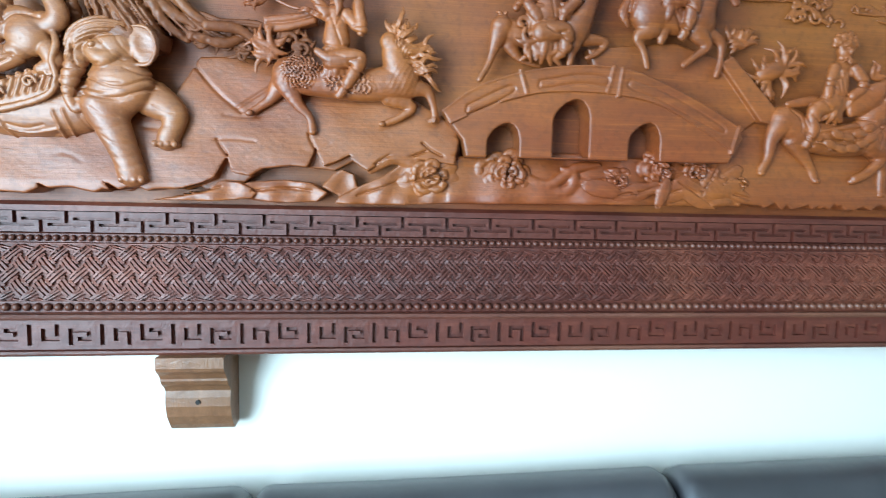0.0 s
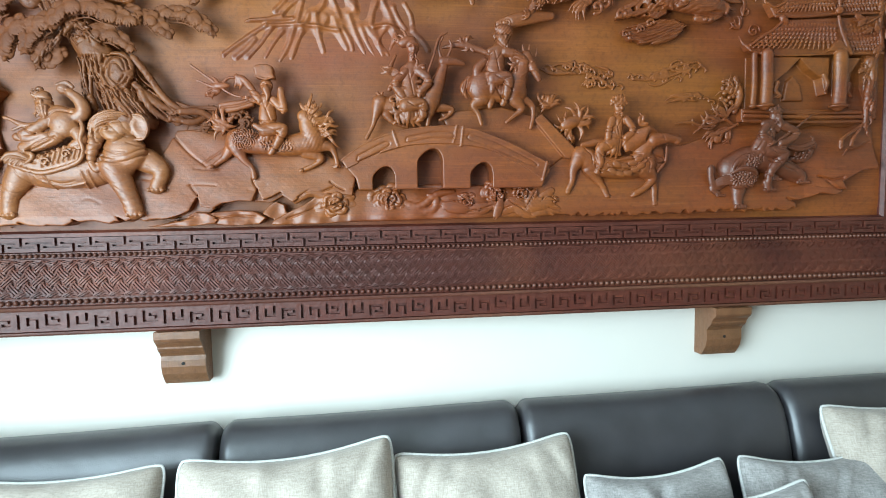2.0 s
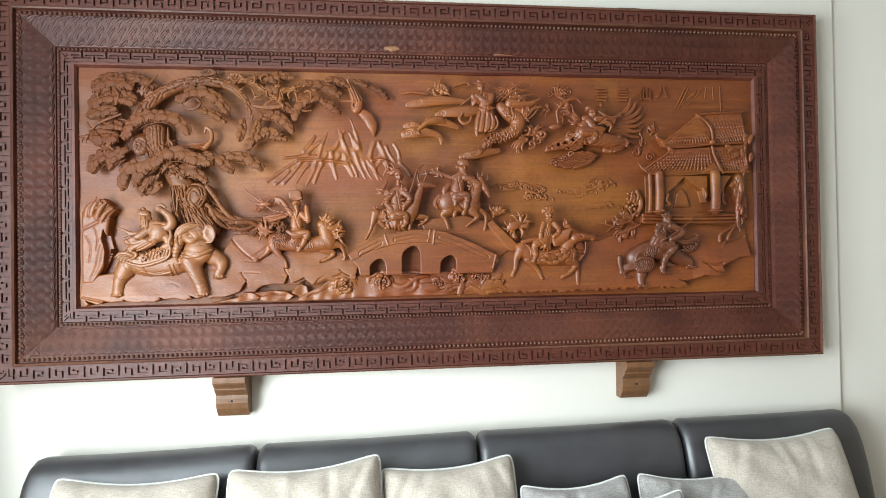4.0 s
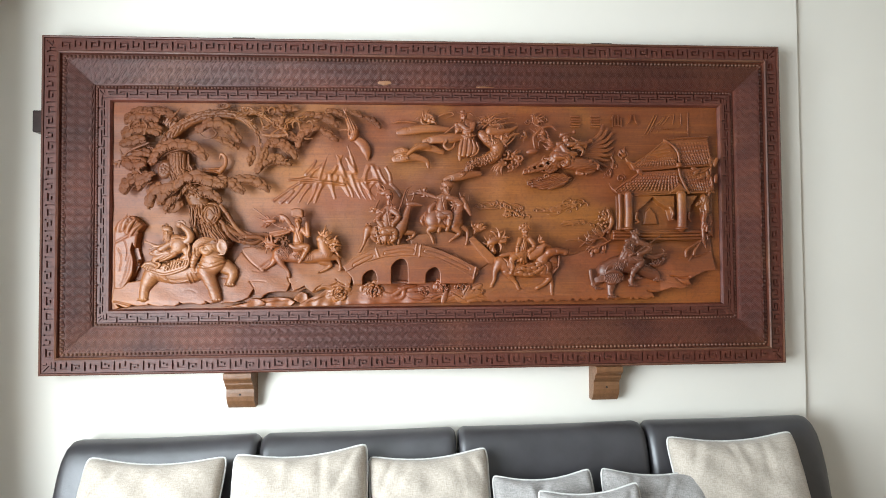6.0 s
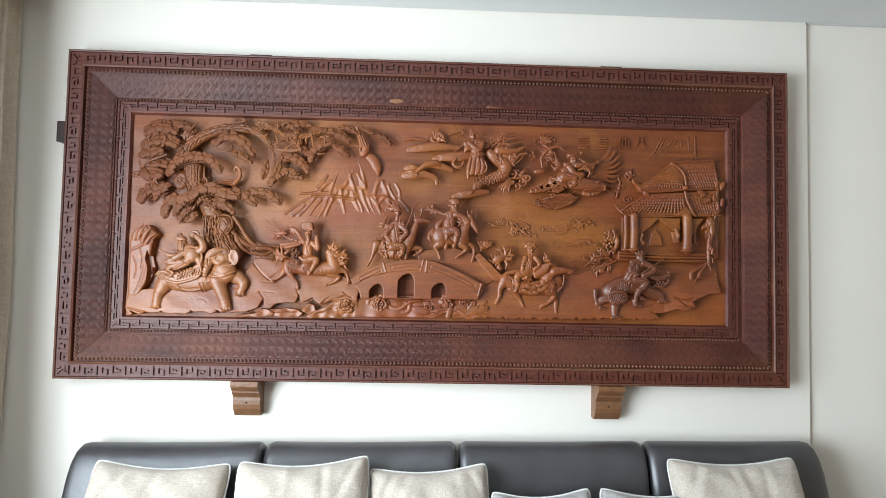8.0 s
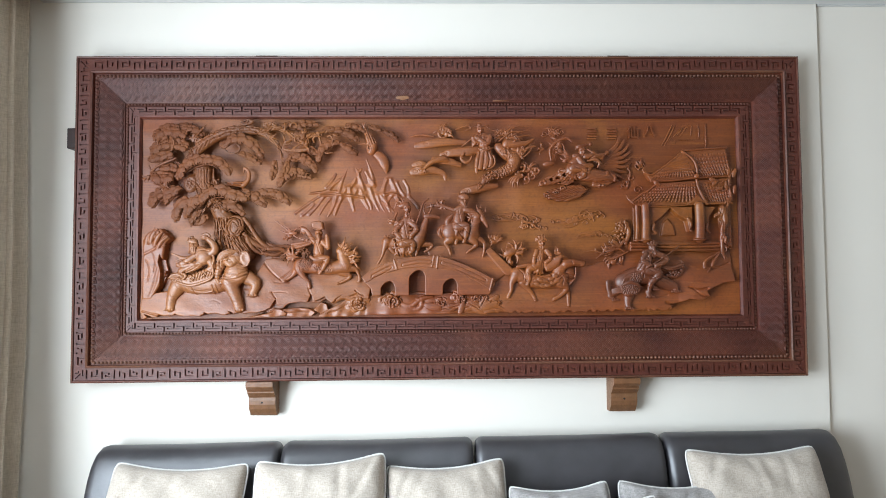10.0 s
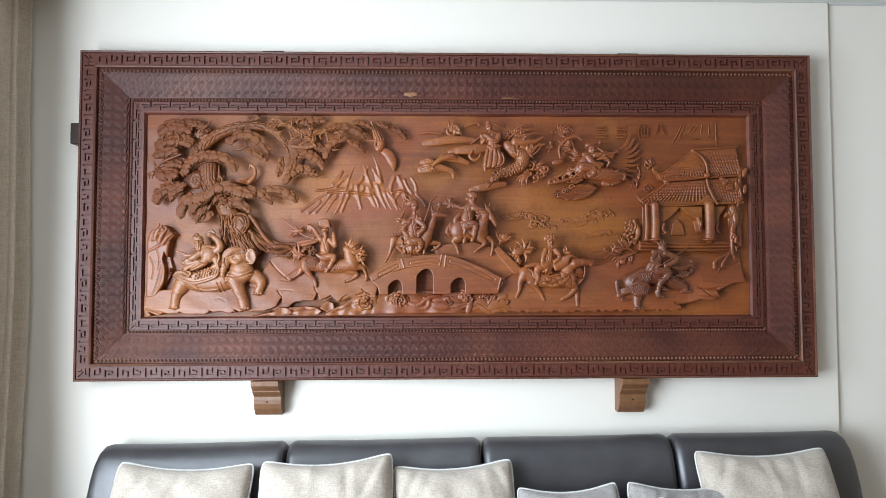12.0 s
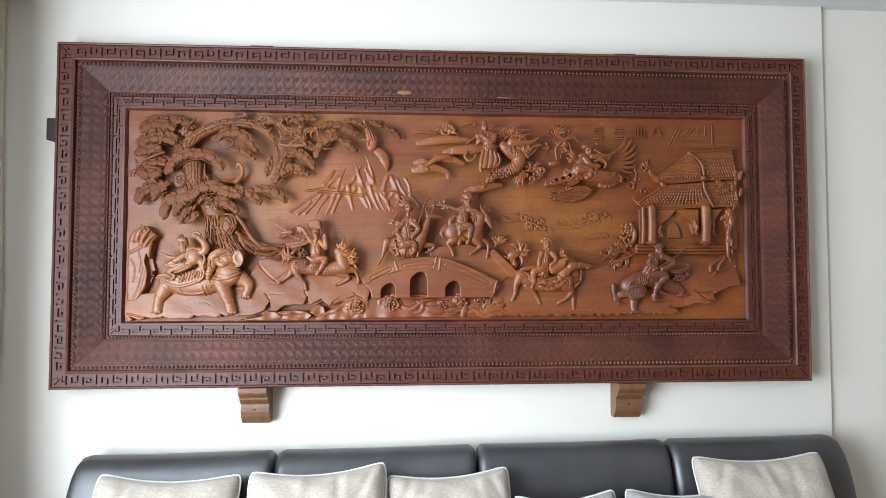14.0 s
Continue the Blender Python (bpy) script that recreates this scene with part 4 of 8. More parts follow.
def rider(c, hip, neck, head, d, girth=34, arms=(), legs=(), s=1.0, seed=1):
    """A robed rider as plain carved forms: trunk, sleeves, legs, head."""
    mid = ((hip[0] + neck[0]) / 2, (hip[1] + neck[1]) / 2)
    c.tube([hip, mid, neck], (girth * 1.05, girth * 0.92, girth * 0.62), (d - 4, d, d - 2), k=5, flat=0.8)
    ax, ay = neck[0] - hip[0], neck[1] - hip[1]
    l = math.hypot(ax, ay)
    px, py = -ay / l, ax / l
    w = girth * UNIT
    # belt and crossed lapels
    c.incise([(hip[0] + ax * 0.3 + px * w, hip[1] + ay * 0.3 + py * w), (hip[0] + ax * 0.24, hip[1] + ay * 0.24), (hip[0] + ax * 0.3 - px * w, hip[1] + ay * 0.3 - py * w)], 2.6, 5)
    c.incise([(neck[0] + px * w * 0.45, neck[1] + py * w * 0.45), (mid[0] + ax * 0.1, mid[1] + ay * 0.1), (hip[0] + ax * 0.3 - px * w * 0.35, hip[1] + ay * 0.3 - py * w * 0.35)], 2.2, 4)
    c.incise([(neck[0] - px * w * 0.45, neck[1] - py * w * 0.45), (mid[0] + ax * 0.15, mid[1] + ay * 0.15)], 2.2, 4)
    g = random.Random(seed)
    for i in range(3):
        o = (i - 1) * w * 0.55
        c.incise([(hip[0] + px * o - ax * 0.12, hip[1] + py * o - ay * 0.12), (hip[0] + px * o * 0.8 + ax * 0.2, hip[1] + py * o * 0.8 + ay * 0.2)], 3, 4)
    # the robe's skirt spreads over the thigh in pleats, its tails blow back
    for i in range(5):
        w0 = (i - 2) * 0.42
        q = (hip[0] - ax * 0.42 + px * w * w0 * 1.5, hip[1] - ay * 0.42 + py * w * w0 * 1.5)
        c.tube([(hip[0] + px * w * w0 * 0.8 + ax * 0.1, hip[1] + py * w * w0 * 0.8 + ay * 0.1), ((hip[0] + q[0]) / 2, (hip[1] + q[1]) / 2 - 0.002), q], (girth * 0.24, girth * 0.30, girth * 0.14), (d + 14 - 5 * abs(i - 2), d + 12 - 6 * abs(i - 2), d - 6), k=1.2)
    # shoulders and collar
    c.tube([(neck[0] + px * w * 0.75 - ax * 0.12, neck[1] + py * w * 0.75 - ay * 0.12), neck, (neck[0] - px * w * 0.75 - ax * 0.12, neck[1] - py * w * 0.75 - ay * 0.12)], (girth * 0.34, girth * 0.42, girth * 0.34), d + 2, k=4)
    for pts, dd in legs:
        c.tube(pts, (girth * 0.72, girth * 0.6, girth * 0.42, girth * 0.3), dd, k=4)
        for a, b in zip(pts[:-1], pts[1:]):
            c.incise([(a[0] * 0.6 + b[0] * 0.4 - 0.010, a[1] * 0.6 + b[1] * 0.4 + 0.006), (a[0] * 0.5 + b[0] * 0.5 + 0.004, a[1] * 0.5 + b[1] * 0.5 - 0.003), (a[0] * 0.3 + b[0] * 0.7 + 0.014, a[1] * 0.3 + b[1] * 0.7)], 2.6, 4)
        c.blob(pts[-1], 11 * s, 8 * s, 8 * s, dd[-1] if isinstance(dd, tuple) else dd, k=2)
    for pts, dd in arms:
        c.tube(pts, (girth * 0.46, girth * 0.42, girth * 0.38, girth * 0.34)[:max(2, len(pts))], dd, k=3)
        a, b = pts[0], pts[-1]
        # a wide sleeve hangs from the forearm
        m1, d1 = pts[len(pts) // 2], (dd[len(dd) // 2] if isinstance(dd, tuple) else dd)
        for i in range(4):
            f = 0.25 + 0.22 * i
            e = (m1[0] + (b[0] - m1[0]) * f, m1[1] + (b[1] - m1[1]) * f)
            c.tube([e, off(e, -4 + g.uniform(-3, 3), girth * 0.45), off(e, -8 + g.uniform(-5, 5), girth * (0.75 + 0.2 * (i % 2)))], (girth * 0.26, girth * 0.22, girth * 0.08), (d1 - 2, d1 - 6, d1 - 14), k=1)
        for f in (0.35, 0.6):
            q = pts[1] if len(pts) > 2 else ((a[0] + b[0]) / 2, (a[1] + b[1]) / 2)
            c.incise([(q[0] - 0.012, q[1] + (f - 0.45) * 0.03), (q[0] + 0.012, q[1] + (f - 0.5) * 0.05)], 2.2, 3.5)
        c.blob(b, 9 * s, 9 * s, 8 * s, (dd[-1] if isinstance(dd, tuple) else dd) + 4, k=1)
    c.tube([neck, head], (14 * s, 14 * s), d - 2, k=2)
    c.blob(head, 20 * s, 24 * s, 20 * s, d + 2, k=2)
    for ex in (-7, 10):
        c.blob(off(head, ex * s, -1 * s), 5 * s, 3.4 * s, 4 * s, d + 21 * s, k=1, cut=True).blob(off(head, ex * s, -1 * s), 2.6 * s, 2 * s, 2.4 * s, d + 18 * s, k=0.5)
    c.tufts(off(head, 3 * s, 15 * s), 5, 24 * s, 268, 34, 4.2 * s, d + 12, seed + 40, 0.25, 1)
    c.blob(off(head, 3 * s, 6 * s), 5 * s, 8 * s, 6 * s, d + 20 * s, k=2).incise([off(head, -12 * s, -1 * s), off(head, 3 * s, -5 * s), off(head, 15 * s, -1 * s)], 2.4, 3.2)
    return c


def scales(c, pts, r, d, rows, g):
    """A bough's needles: overlapping rounded scales with a fringe of stalks below."""
    q = spline([(*p, d) for p in pts], 8)
    leng = np.r_[0, np.cumsum(np.hypot(*np.diff(q[:, :2], axis=0).T))]
    n = max(2, int(round(leng[-1] / (r * UNIT * 1.1))))

    def place(s):
        e = leng[-1] * 0.04
        u, v = np.interp(s, leng, q[:, 0]), np.interp(s, leng, q[:, 1])
        du, dv = np.interp(min(s + e, leng[-1]), leng, q[:, 0]) - np.interp(max(s - e, 0), leng, q[:, 0]), np.interp(min(s + e, leng[-1]), leng, q[:, 1]) - np.interp(max(s - e, 0), leng, q[:, 1])
        l = math.hypot(du, dv) + 1e-9
        return u, v, -dv / l, du / l

    c.tube(pts, (r * 0.8, r * 1.05, r * 1.05, r * 0.6), d - 9, k=2, flat=0.5)
    if rows > 1:
        c.tube([off(p, 0, -r * 0.9) for p in pts], r * 0.7, d - 16, k=2, flat=0.5)
    n = max(2, int(round(leng[-1] / (r * UNIT * 1.0))))
    for row, (o, z, f) in enumerate(((0.55, -1, 0.86), (-0.28, 6, 0.92), (1.35, -8, 0.75))[:rows + 1]):
        for i in range(n + 1):
            s = leng[-1] * (i + (0.5 if row % 2 else 0) + g.uniform(-0.18, 0.18)) / n
            u, v, nx, ny = place(min(max(s, 0), leng[-1]))
            taper = 0.62 + 0.38 * math.sin(math.pi * (0.12 + 0.76 * i / n))
            fr = r * f * taper * g.uniform(0.82, 1.2)
            at = (u + nx * o * r * taper * UNIT + g.uniform(-3, 3) * UNIT, v + ny * o * r * taper * UNIT + g.uniform(-3, 3) * UNIT)
            turn = math.degrees(math.atan2(-nx, ny)) + g.uniform(-30, 30)
            zz = d + z + (2.5 if i % 2 else -2.5) + g.uniform(-1.5, 1.5)
            c.blob(at, fr * g.uniform(0.9, 1.15), fr * g.uniform(0.8, 1.0), 5.5, zz, turn, k=0.5)
            for h in (-0.5, 0.0, 0.5):
                c.incise([(at[0] + (h * ny * 0.4) * fr * UNIT, at[1] + (-h * nx * 0.4) * fr * UNIT), (at[0] + (h * ny - 0.8 * nx) * fr * UNIT, at[1] + (-h * nx - 0.8 * ny) * fr * UNIT)], 1.4, 2.0, 1)
    # small claws of needles at both ends, a thin twig in the hollow below
    for end, sgn in ((pts[0], -1), (pts[-1], 1)):
        u, v, nx, ny = place(0 if sgn < 0 else leng[-1])
        w = math.degrees(math.atan2(-sgn * nx, sgn * ny))
        c.tufts(end, 3, r * 1.0, w, 38, r * 0.24, d - 6, int(1000 * abs(u + v)), 0.4, 1)
    if leng[-1] > 0.07:
        twig = []
        for i in range(5):
            u, v, nx, ny = place(leng[-1] * (0.15 + 0.17 * i))
            k = r * UNIT * (1.15 + g.uniform(-0.1, 0.15))
            twig.append((u - nx * k, v - ny * k))
        c.tube(twig, (2.5, 3.6, 3.6, 2.5), d - 12, k=1)
        for i in (1, 2, 3):
            u, v, nx, ny = place(leng[-1] * (0.15 + 0.17 * i))
            c.tube([twig[i], (u - nx * 0.5 * r * UNIT + g.uniform(-6, 6) * UNIT, v - ny * 0.5 * r * UNIT)], (3, 2), (d - 12, d - 4), k=1)
    return c


def bark(c, pts, r, d, g, rows=4, size=17):
    """Raised plates of bark in rows along a bough."""
    r = list(r) if isinstance(r, (tuple, list)) else [r] * len(pts)
    d = list(d) if isinstance(d, (tuple, list)) else [d] * len(pts)
    t = np.linspace(0, 1, len(pts))
    q = spline([(*p, np.interp(x, np.linspace(0, 1, len(d)), d), np.interp(x, np.linspace(0, 1, len(r)), r)) for p, x in zip(pts, t)], 8)
    leng = np.r_[0, np.cumsum(np.hypot(*np.diff(q[:, :2], axis=0).T))]
    n = int(leng[-1] / (size * 1.9 * UNIT))
    for i in range(n + 1):
        for j in range(rows):
            s = leng[-1] * (i + 0.5 * (j % 2) + g.uniform(-0.15, 0.15)) / max(n, 1)
            u, v, dp, ra = (np.interp(s, leng, q[:, m]) for m in range(4))
            if ra < 8:
                continue
            e = leng[-1] * 0.03
            du, dv = np.interp(s + e, leng, q[:, 0]) - np.interp(s - e, leng, q[:, 0]), np.interp(s + e, leng, q[:, 1]) - np.interp(s - e, leng, q[:, 1])
            l = math.hypot(du, dv) + 1e-9
            x = ((j + 0.5) / rows - 0.5) * 1.7
            o = x * ra * 0.86 * UNIT
            at = (u - dv / l * o, v + du / l * o)
            w = math.atan2(dv, du) + g.uniform(-0.25, 0.6)
            h = size * g.uniform(0.9, 1.3) * UNIT
            p = [(at[0] - h * math.cos(w), at[1] - h * math.sin(w)), (at[0] + g.uniform(-2, 2) * UNIT, at[1] + g.uniform(-2, 2) * UNIT), (at[0] + h * math.cos(w), at[1] + h * math.sin(w))]
            c.incise(p, 2.3, 6.4, 2)
            c.incise([p[2], (p[2][0] - dv / l * ra * 0.4 * UNIT, p[2][1] + du / l * ra * 0.4 * UNIT)], 2, 3.2, 2)
    return c


def ground():
    c = Carving((-1.234, -0.012), (1.216, 0.295), 100, 0.0025)

    def rise(u, v):
        return np.clip(76 - 350 * np.clip(v - 0.03, 0, 1) + 2.5 * np.sin(9 * u + 4) + 1.5 * np.sin(37 * u + 60 * v), -6, 90)

    low = jag((-0.670, 0.025), (-1.222, 0.003), 34, 7, 3)
    left = [(-1.222, 0.030), (-1.222, 0.095), (-1.080, 0.118), (-0.774, 0.164), (-0.735, 0.241), (-0.666, 0.245), (-0.544, 0.229), (-0.471, 0.210), (-0.371, 0.180), (-0.302, 0.140), (-0.296, 0.114), (-0.304, 0.072), (-0.371, 0.080), (-0.426, 0.075),
            (-0.452, 0.057), (-0.479, 0.074), (-0.509, 0.057), (-0.578, 0.063), (-0.624, 0.057), (-0.647, 0.043)] + low
    c.slab(left, -5, 88, soft=5, slope=rise)
    right = [(0.196, 0.114), (0.234, 0.187), (0.296, 0.187), (0.510, 0.187), (0.618, 0.203), (0.832, 0.279), (1.062, 0.291), (1.212, 0.279), (1.212, 0.132), (1.166, 0.128), (1.131, 0.114), (1.089, 0.095), (1.097, 0.072), (1.055, 0.057), (1.016, 0.063), (0.986, 0.049), (0.940, 0.040)] + jag((0.940, 0.018), (0.127, 0.012), 92, 9, 8)
    c.slab(right, -5, 80, soft=4, slope=lambda u, v: np.clip(66 - 290 * np.clip(v - 0.03, 0, 1) + 26 * np.clip((u - 0.97) / 0.06, 0, 1) * np.clip(1.4 - v / 0.14, 0, 1) + 2 * np.sin(11 * u) + 1.5 * np.sin(41 * u + 60 * v), -6, 90))
    c.slab([(-0.318, 0.057), (-0.295, 0.091), (-0.164, 0.095), (-0.103, 0.101), (0.004, 0.095), (0.150, 0.103), (0.204, 0.095), (0.227, 0.011), (-0.318, 0.005)], -5, 66, soft=8, slope=lambda u, v: np.clip(62 - 420 * np.clip(v - 0.02, 0, 1) + 6 * np.sin(31 * u + 2) + 4 * np.sin(77 * u), 18, 80))
    for pts, w, dep in (([(-0.743, 0.226), (-0.705, 0.183), (-0.663, 0.149)], 3.5, 4.5), ([(-0.670, 0.157), (-0.628, 0.187), (-0.594, 0.210)], 3, 3.5), ([(-1.211, 0.030), (-1.165, 0.019), (-1.111, 0.006)], 4, 7),
                        ([(1.016, 0.111), (1.055, 0.101), (1.093, 0.107)], 4, 9), ([(1.124, 0.187), (1.162, 0.195), (1.200, 0.210)], 4, 6), ([(1.032, 0.107), (1.062, 0.080), (1.089, 0.071)], 5, 8), ([(0.917, 0.049), (0.955, 0.040), (1.016, 0.057)], 5, 8)):
        c.incise(pts, w, dep)
    for x, h, lean in ((-1.185, 0.016, 0.020), (-1.120, 0.012, 0.030), (-1.065, 0.018, 0.024), (-1.000, 0.012, 0.034), (-0.945, 0.022, 0.022), (-0.890, 0.016, 0.034), (-0.842, 0.026, 0.026), (-0.800, 0.018, 0.040), (-0.752, 0.014, 0.030), (-0.548, 0.020, 0.026), (-0.480, 0.016, 0.030)):
        c.slab([(x, -0.02), (x + 0.020, -0.02), (x + 0.022 - lean * 0.1, 0.004), (x - lean + 0.010, h), (x - lean, h + 0.004), (x - 0.004, 0.004)], 8, 140, soft=0.5, k=0.6, cut=True)
    # the front breaks away in a dark hollow, with slate-like shards lying in it
    c.slab([(-0.775, -0.03), (-0.765, 0.018), (-0.722, 0.030), (-0.700, 0.040), (-0.682, 0.076), (-0.674, 0.050), (-0.640, 0.044), (-0.590, 0.048), (-0.556, 0.052), (-0.540, 0.090), (-0.526, 0.064), (-0.505, 0.072), (-0.482, 0.084), (-0.468, 0.056), (-0.440, 0.044), (-0.425, -0.03)], 30, 140, soft=0.5, k=0.5, cut=True)
    for poly, d0, d1, tilt in (([(-0.800, 0.002), (-0.765, 0.012), (-0.712, 0.022), (-0.690, 0.036), (-0.660, 0.034), (-0.632, 0.020), (-0.640, 0.008), (-0.700, 0.002)], 10, 66, 190),
                               ([(-0.664, 0.030), (-0.640, 0.036), (-0.590, 0.040), (-0.548, 0.036), (-0.518, 0.020), (-0.536, 0.004), (-0.600, 0.001), (-0.650, 0.006)], 5, 56, 240),
                               ([(-0.530, 0.030), (-0.512, 0.052), (-0.496, 0.060), (-0.476, 0.052), (-0.470, 0.030), (-0.500, 0.014)], 5, 44, 120),
                               ([(-0.500, 0.014), (-0.462, 0.034), (-0.425, 0.052), (-0.392, 0.074), (-0.345, 0.084), (-0.306, 0.070), (-0.308, 0.006), (-0.400, 0.001), (-0.510, 0.001)], 0, 50, 150)):
        c.slab(poly, d0, d1, soft=2, k=0.6, slope=lambda u, v, q=d1, w=tilt: np.clip(q + 6 - w * np.clip(v - 0.008, 0, 1) + 4 * np.sin(61 * u + 90 * v) + 2.5 * np.sin(140 * u - 50 * v), 8, 90))
    for pts in ([(-0.790, 0.006), (-0.735, 0.014), (-0.690, 0.026)], [(-0.640, 0.020), (-0.590, 0.026), (-0.545, 0.022)], [(-0.470, 0.016), (-0.430, 0.030), (-0.390, 0.046)], [(-0.682, 0.078), (-0.694, 0.094), (-0.700, 0.104)], [(-0.540, 0.092), (-0.548, 0.106), (-0.552, 0.118)]):
        c.incise(pts, 2.2, 6)
    for pts in ([(-0.360, 0.108), (-0.345, 0.096), (-0.325, 0.086)], [(-0.440, 0.070), (-0.412, 0.086), (-0.384, 0.083), (-0.352, 0.095)]):
        c.incise(pts, 2.2, 9)
    # folded roots and swirls under the bridge
    for pts in ([(-0.448, 0.057), (-0.410, 0.080), (-0.371, 0.072), (-0.325, 0.057)], [(-0.180, 0.057), (-0.134, 0.042), (-0.088, 0.072), (-0.042, 0.080)], [(-0.164, 0.034), (-0.103, 0.030), (-0.088, 0.057), (-0.111, 0.072)], [(-0.118, 0.030), (-0.057, 0.049), (0.020, 0.034), (0.096, 0.045)]):
        c.tube(pts, (7, 14, 14, 6), 44, k=6)
    g = random.Random(14)
    for i in range(22):
        x, y = g.uniform(-1.15, 1.15), g.uniform(0.02, 0.2)
        l = g.uniform(0.04, 0.16)
        c.incise([(x, y), (x + l * 0.4, y + g.uniform(-0.006, 0.006)), (x + l, y + g.uniform(-0.012, 0.012))], g.uniform(2.5, 5), g.uniform(1, 3))
    return c.skin("rock_ledge", "craggy carved rock ledge with broken edges", 0.7)


def left_rock():
    c = Carving((-1.222, 0.072), (-1.100, 0.379), 90)
    c.slab([(-1.220, 0.076), (-1.220, 0.318), (-1.180, 0.360), (-1.149, 0.367), (-1.107, 0.325), (-1.130, 0.295), (-1.138, 0.233), (-1.126, 0.187), (-1.153, 0.126), (-1.184, 0.078)], -5, 62, soft=12)
    for p, w, dep in (([(-1.217, 0.260), (-1.188, 0.275), (-1.149, 0.298), (-1.136, 0.314)], 7, 6), ([(-1.188, 0.088), (-1.169, 0.141), (-1.157, 0.203)], 9, 4)):
        c.incise(p, w, dep)
    # broken, overhanging top with cuts between the lumps
    for a, b, w, d in (((-1.205, 0.300), (-1.184, 0.352), 17, 56), ((-1.186, 0.310), (-1.158, 0.362), 16, 62), ((-1.168, 0.300), (-1.136, 0.350), 15, 66), ((-1.158, 0.286), (-1.118, 0.330), 13, 62)):
        c.tube([a, ((a[0] + b[0]) / 2 - 0.004, (a[1] + b[1]) / 2 + 0.003), b], (w, w * 0.9, 6), (d - 8, d, d + 2), k=4)
        c.incise([off(a, 15, -4), off(b, 13, 10)], 4, 6)
    c.slab([(-1.150, 0.260), (-1.138, 0.235), (-1.128, 0.190), (-1.150, 0.130), (-1.145, 0.185), (-1.156, 0.230)], 20, 120, soft=1, k=1, cut=True)
    c.tufts((-1.150, 0.345), 9, 44, 200, 70, 6, 60, 21, 0.6, 1)
    c.incise([(-1.206, 0.240), (-1.190, 0.200), (-1.196, 0.150)], 3, 3).incise([(-1.180, 0.270), (-1.168, 0.230), (-1.172, 0.190)], 2.6, 3)
    return c.skin("tall_rock", "reddish carved rock with a broken top", 1.4, lines=0.7)


def elephant():
    c = Carving((-1.126, 0.019), (-0.735, 0.348), 128)
    # body, belly, legs
    c.tube([(-1.054, 0.153), (-1.004, 0.144), (-0.935, 0.141), (-0.866, 0.160)], (64, 68, 64, 58), (36, 40, 40, 42), k=8)
    c.tube([(-1.051, 0.160), (-1.077, 0.122), (-1.096, 0.080), (-1.099, 0.043)], (58, 44, 28, 27), (48, 60, 66, 68), k=6)
    c.tube([(-0.860, 0.149), (-0.844, 0.111), (-0.829, 0.072), (-0.820, 0.042)], (46, 36, 30, 30), (84, 86, 84, 82), k=6)
    c.tube([(-0.797, 0.164), (-0.764, 0.143), (-0.763, 0.122), (-0.772, 0.098)], (44, 30, 24, 24), (48, 56, 60, 62), k=6)
    for p, d in (((-1.100, 0.037), 88), ((-0.817, 0.034), 100), ((-0.772, 0.092), 78)):
        c.blob(p, 27, 12, 24, d - 20, k=4).toes(p, 4, 13, 7, d)
    for a, b, m in (((-1.119, 0.080), (-1.077, 0.072), (-1.097, 0.071)), ((-1.120, 0.063), (-1.077, 0.057), (-1.099, 0.054)), ((-0.850, 0.071), (-0.807, 0.074), (-0.827, 0.065)), ((-0.846, 0.057), (-0.800, 0.062), (-0.823, 0.051)), ((-0.873, 0.111), (-0.827, 0.117), (-0.847, 0.108)), ((-1.088, 0.114), (-1.050, 0.103), (-1.069, 0.108)), ((-0.785, 0.122), (-0.749, 0.126), (-0.766, 0.120))):
        c.incise([a, m, b], 4.0, 1.1)
    # head and chest
    c.blob((-0.834, 0.181), 64, 58, 46, 78, k=8).blob((-0.850, 0.153), 50, 44, 40, 78, k=8)
    c.blob((-0.847, 0.235), 58, 42, 40, 80, 8, k=9)
    c.tube([(-0.867, 0.226), (-0.850, 0.216), (-0.834, 0.224)], (16, 18, 14), (106, 110, 106), k=5)
    c.blob((-0.795, 0.242), 31, 41, 11, 98, 14, k=4).blob((-0.791, 0.241), 19, 28, 8, 111, 14, k=4, cut=True)
    c.tube([(-0.814, 0.267), (-0.785, 0.264), (-0.774, 0.237), (-0.785, 0.212), (-0.807, 0.210)], (3, 4, 4, 4, 4), (106, 110, 108, 104, 100), k=2)
    c.blob((-0.863, 0.235), 8, 6, 6, 120, 20, k=1).incise([(-0.873, 0.241), (-0.861, 0.246), (-0.849, 0.238)], 2.4, 4)
    c.tube([(-0.890, 0.216), (-0.899, 0.187), (-0.904, 0.160), (-0.896, 0.141), (-0.886, 0.149), (-0.893, 0.158)], (24, 19, 13, 10, 8, 5), (96, 104, 100, 96, 98, 100), k=3)
    for f in (278, 296, 314, 330):
        c.incise([off((-1.234, 0.417), 412, f), off((-1.234, 0.417), 436, f + 6), off((-1.234, 0.417), 462, f)], 2.2, 3)
    # swept hair over the brow
    c.tube([(-0.824, 0.267), (-0.857, 0.264), (-0.887, 0.247), (-0.901, 0.216)], (12, 22, 22, 12), (98, 104, 104, 98), k=6)
    for i in range(6):
        c.incise([off((-1.234, 0.417), 556 - 4 * i, 186 + 5 * i), off((-1.234, 0.417), 500 - 5 * i, 184 + 8 * i), off((-1.234, 0.417), 452 - 2 * i, 204 + 9 * i), off((-1.234, 0.417), 424 + 6 * i, 250 + 6 * i)], 2.2, 4.5)
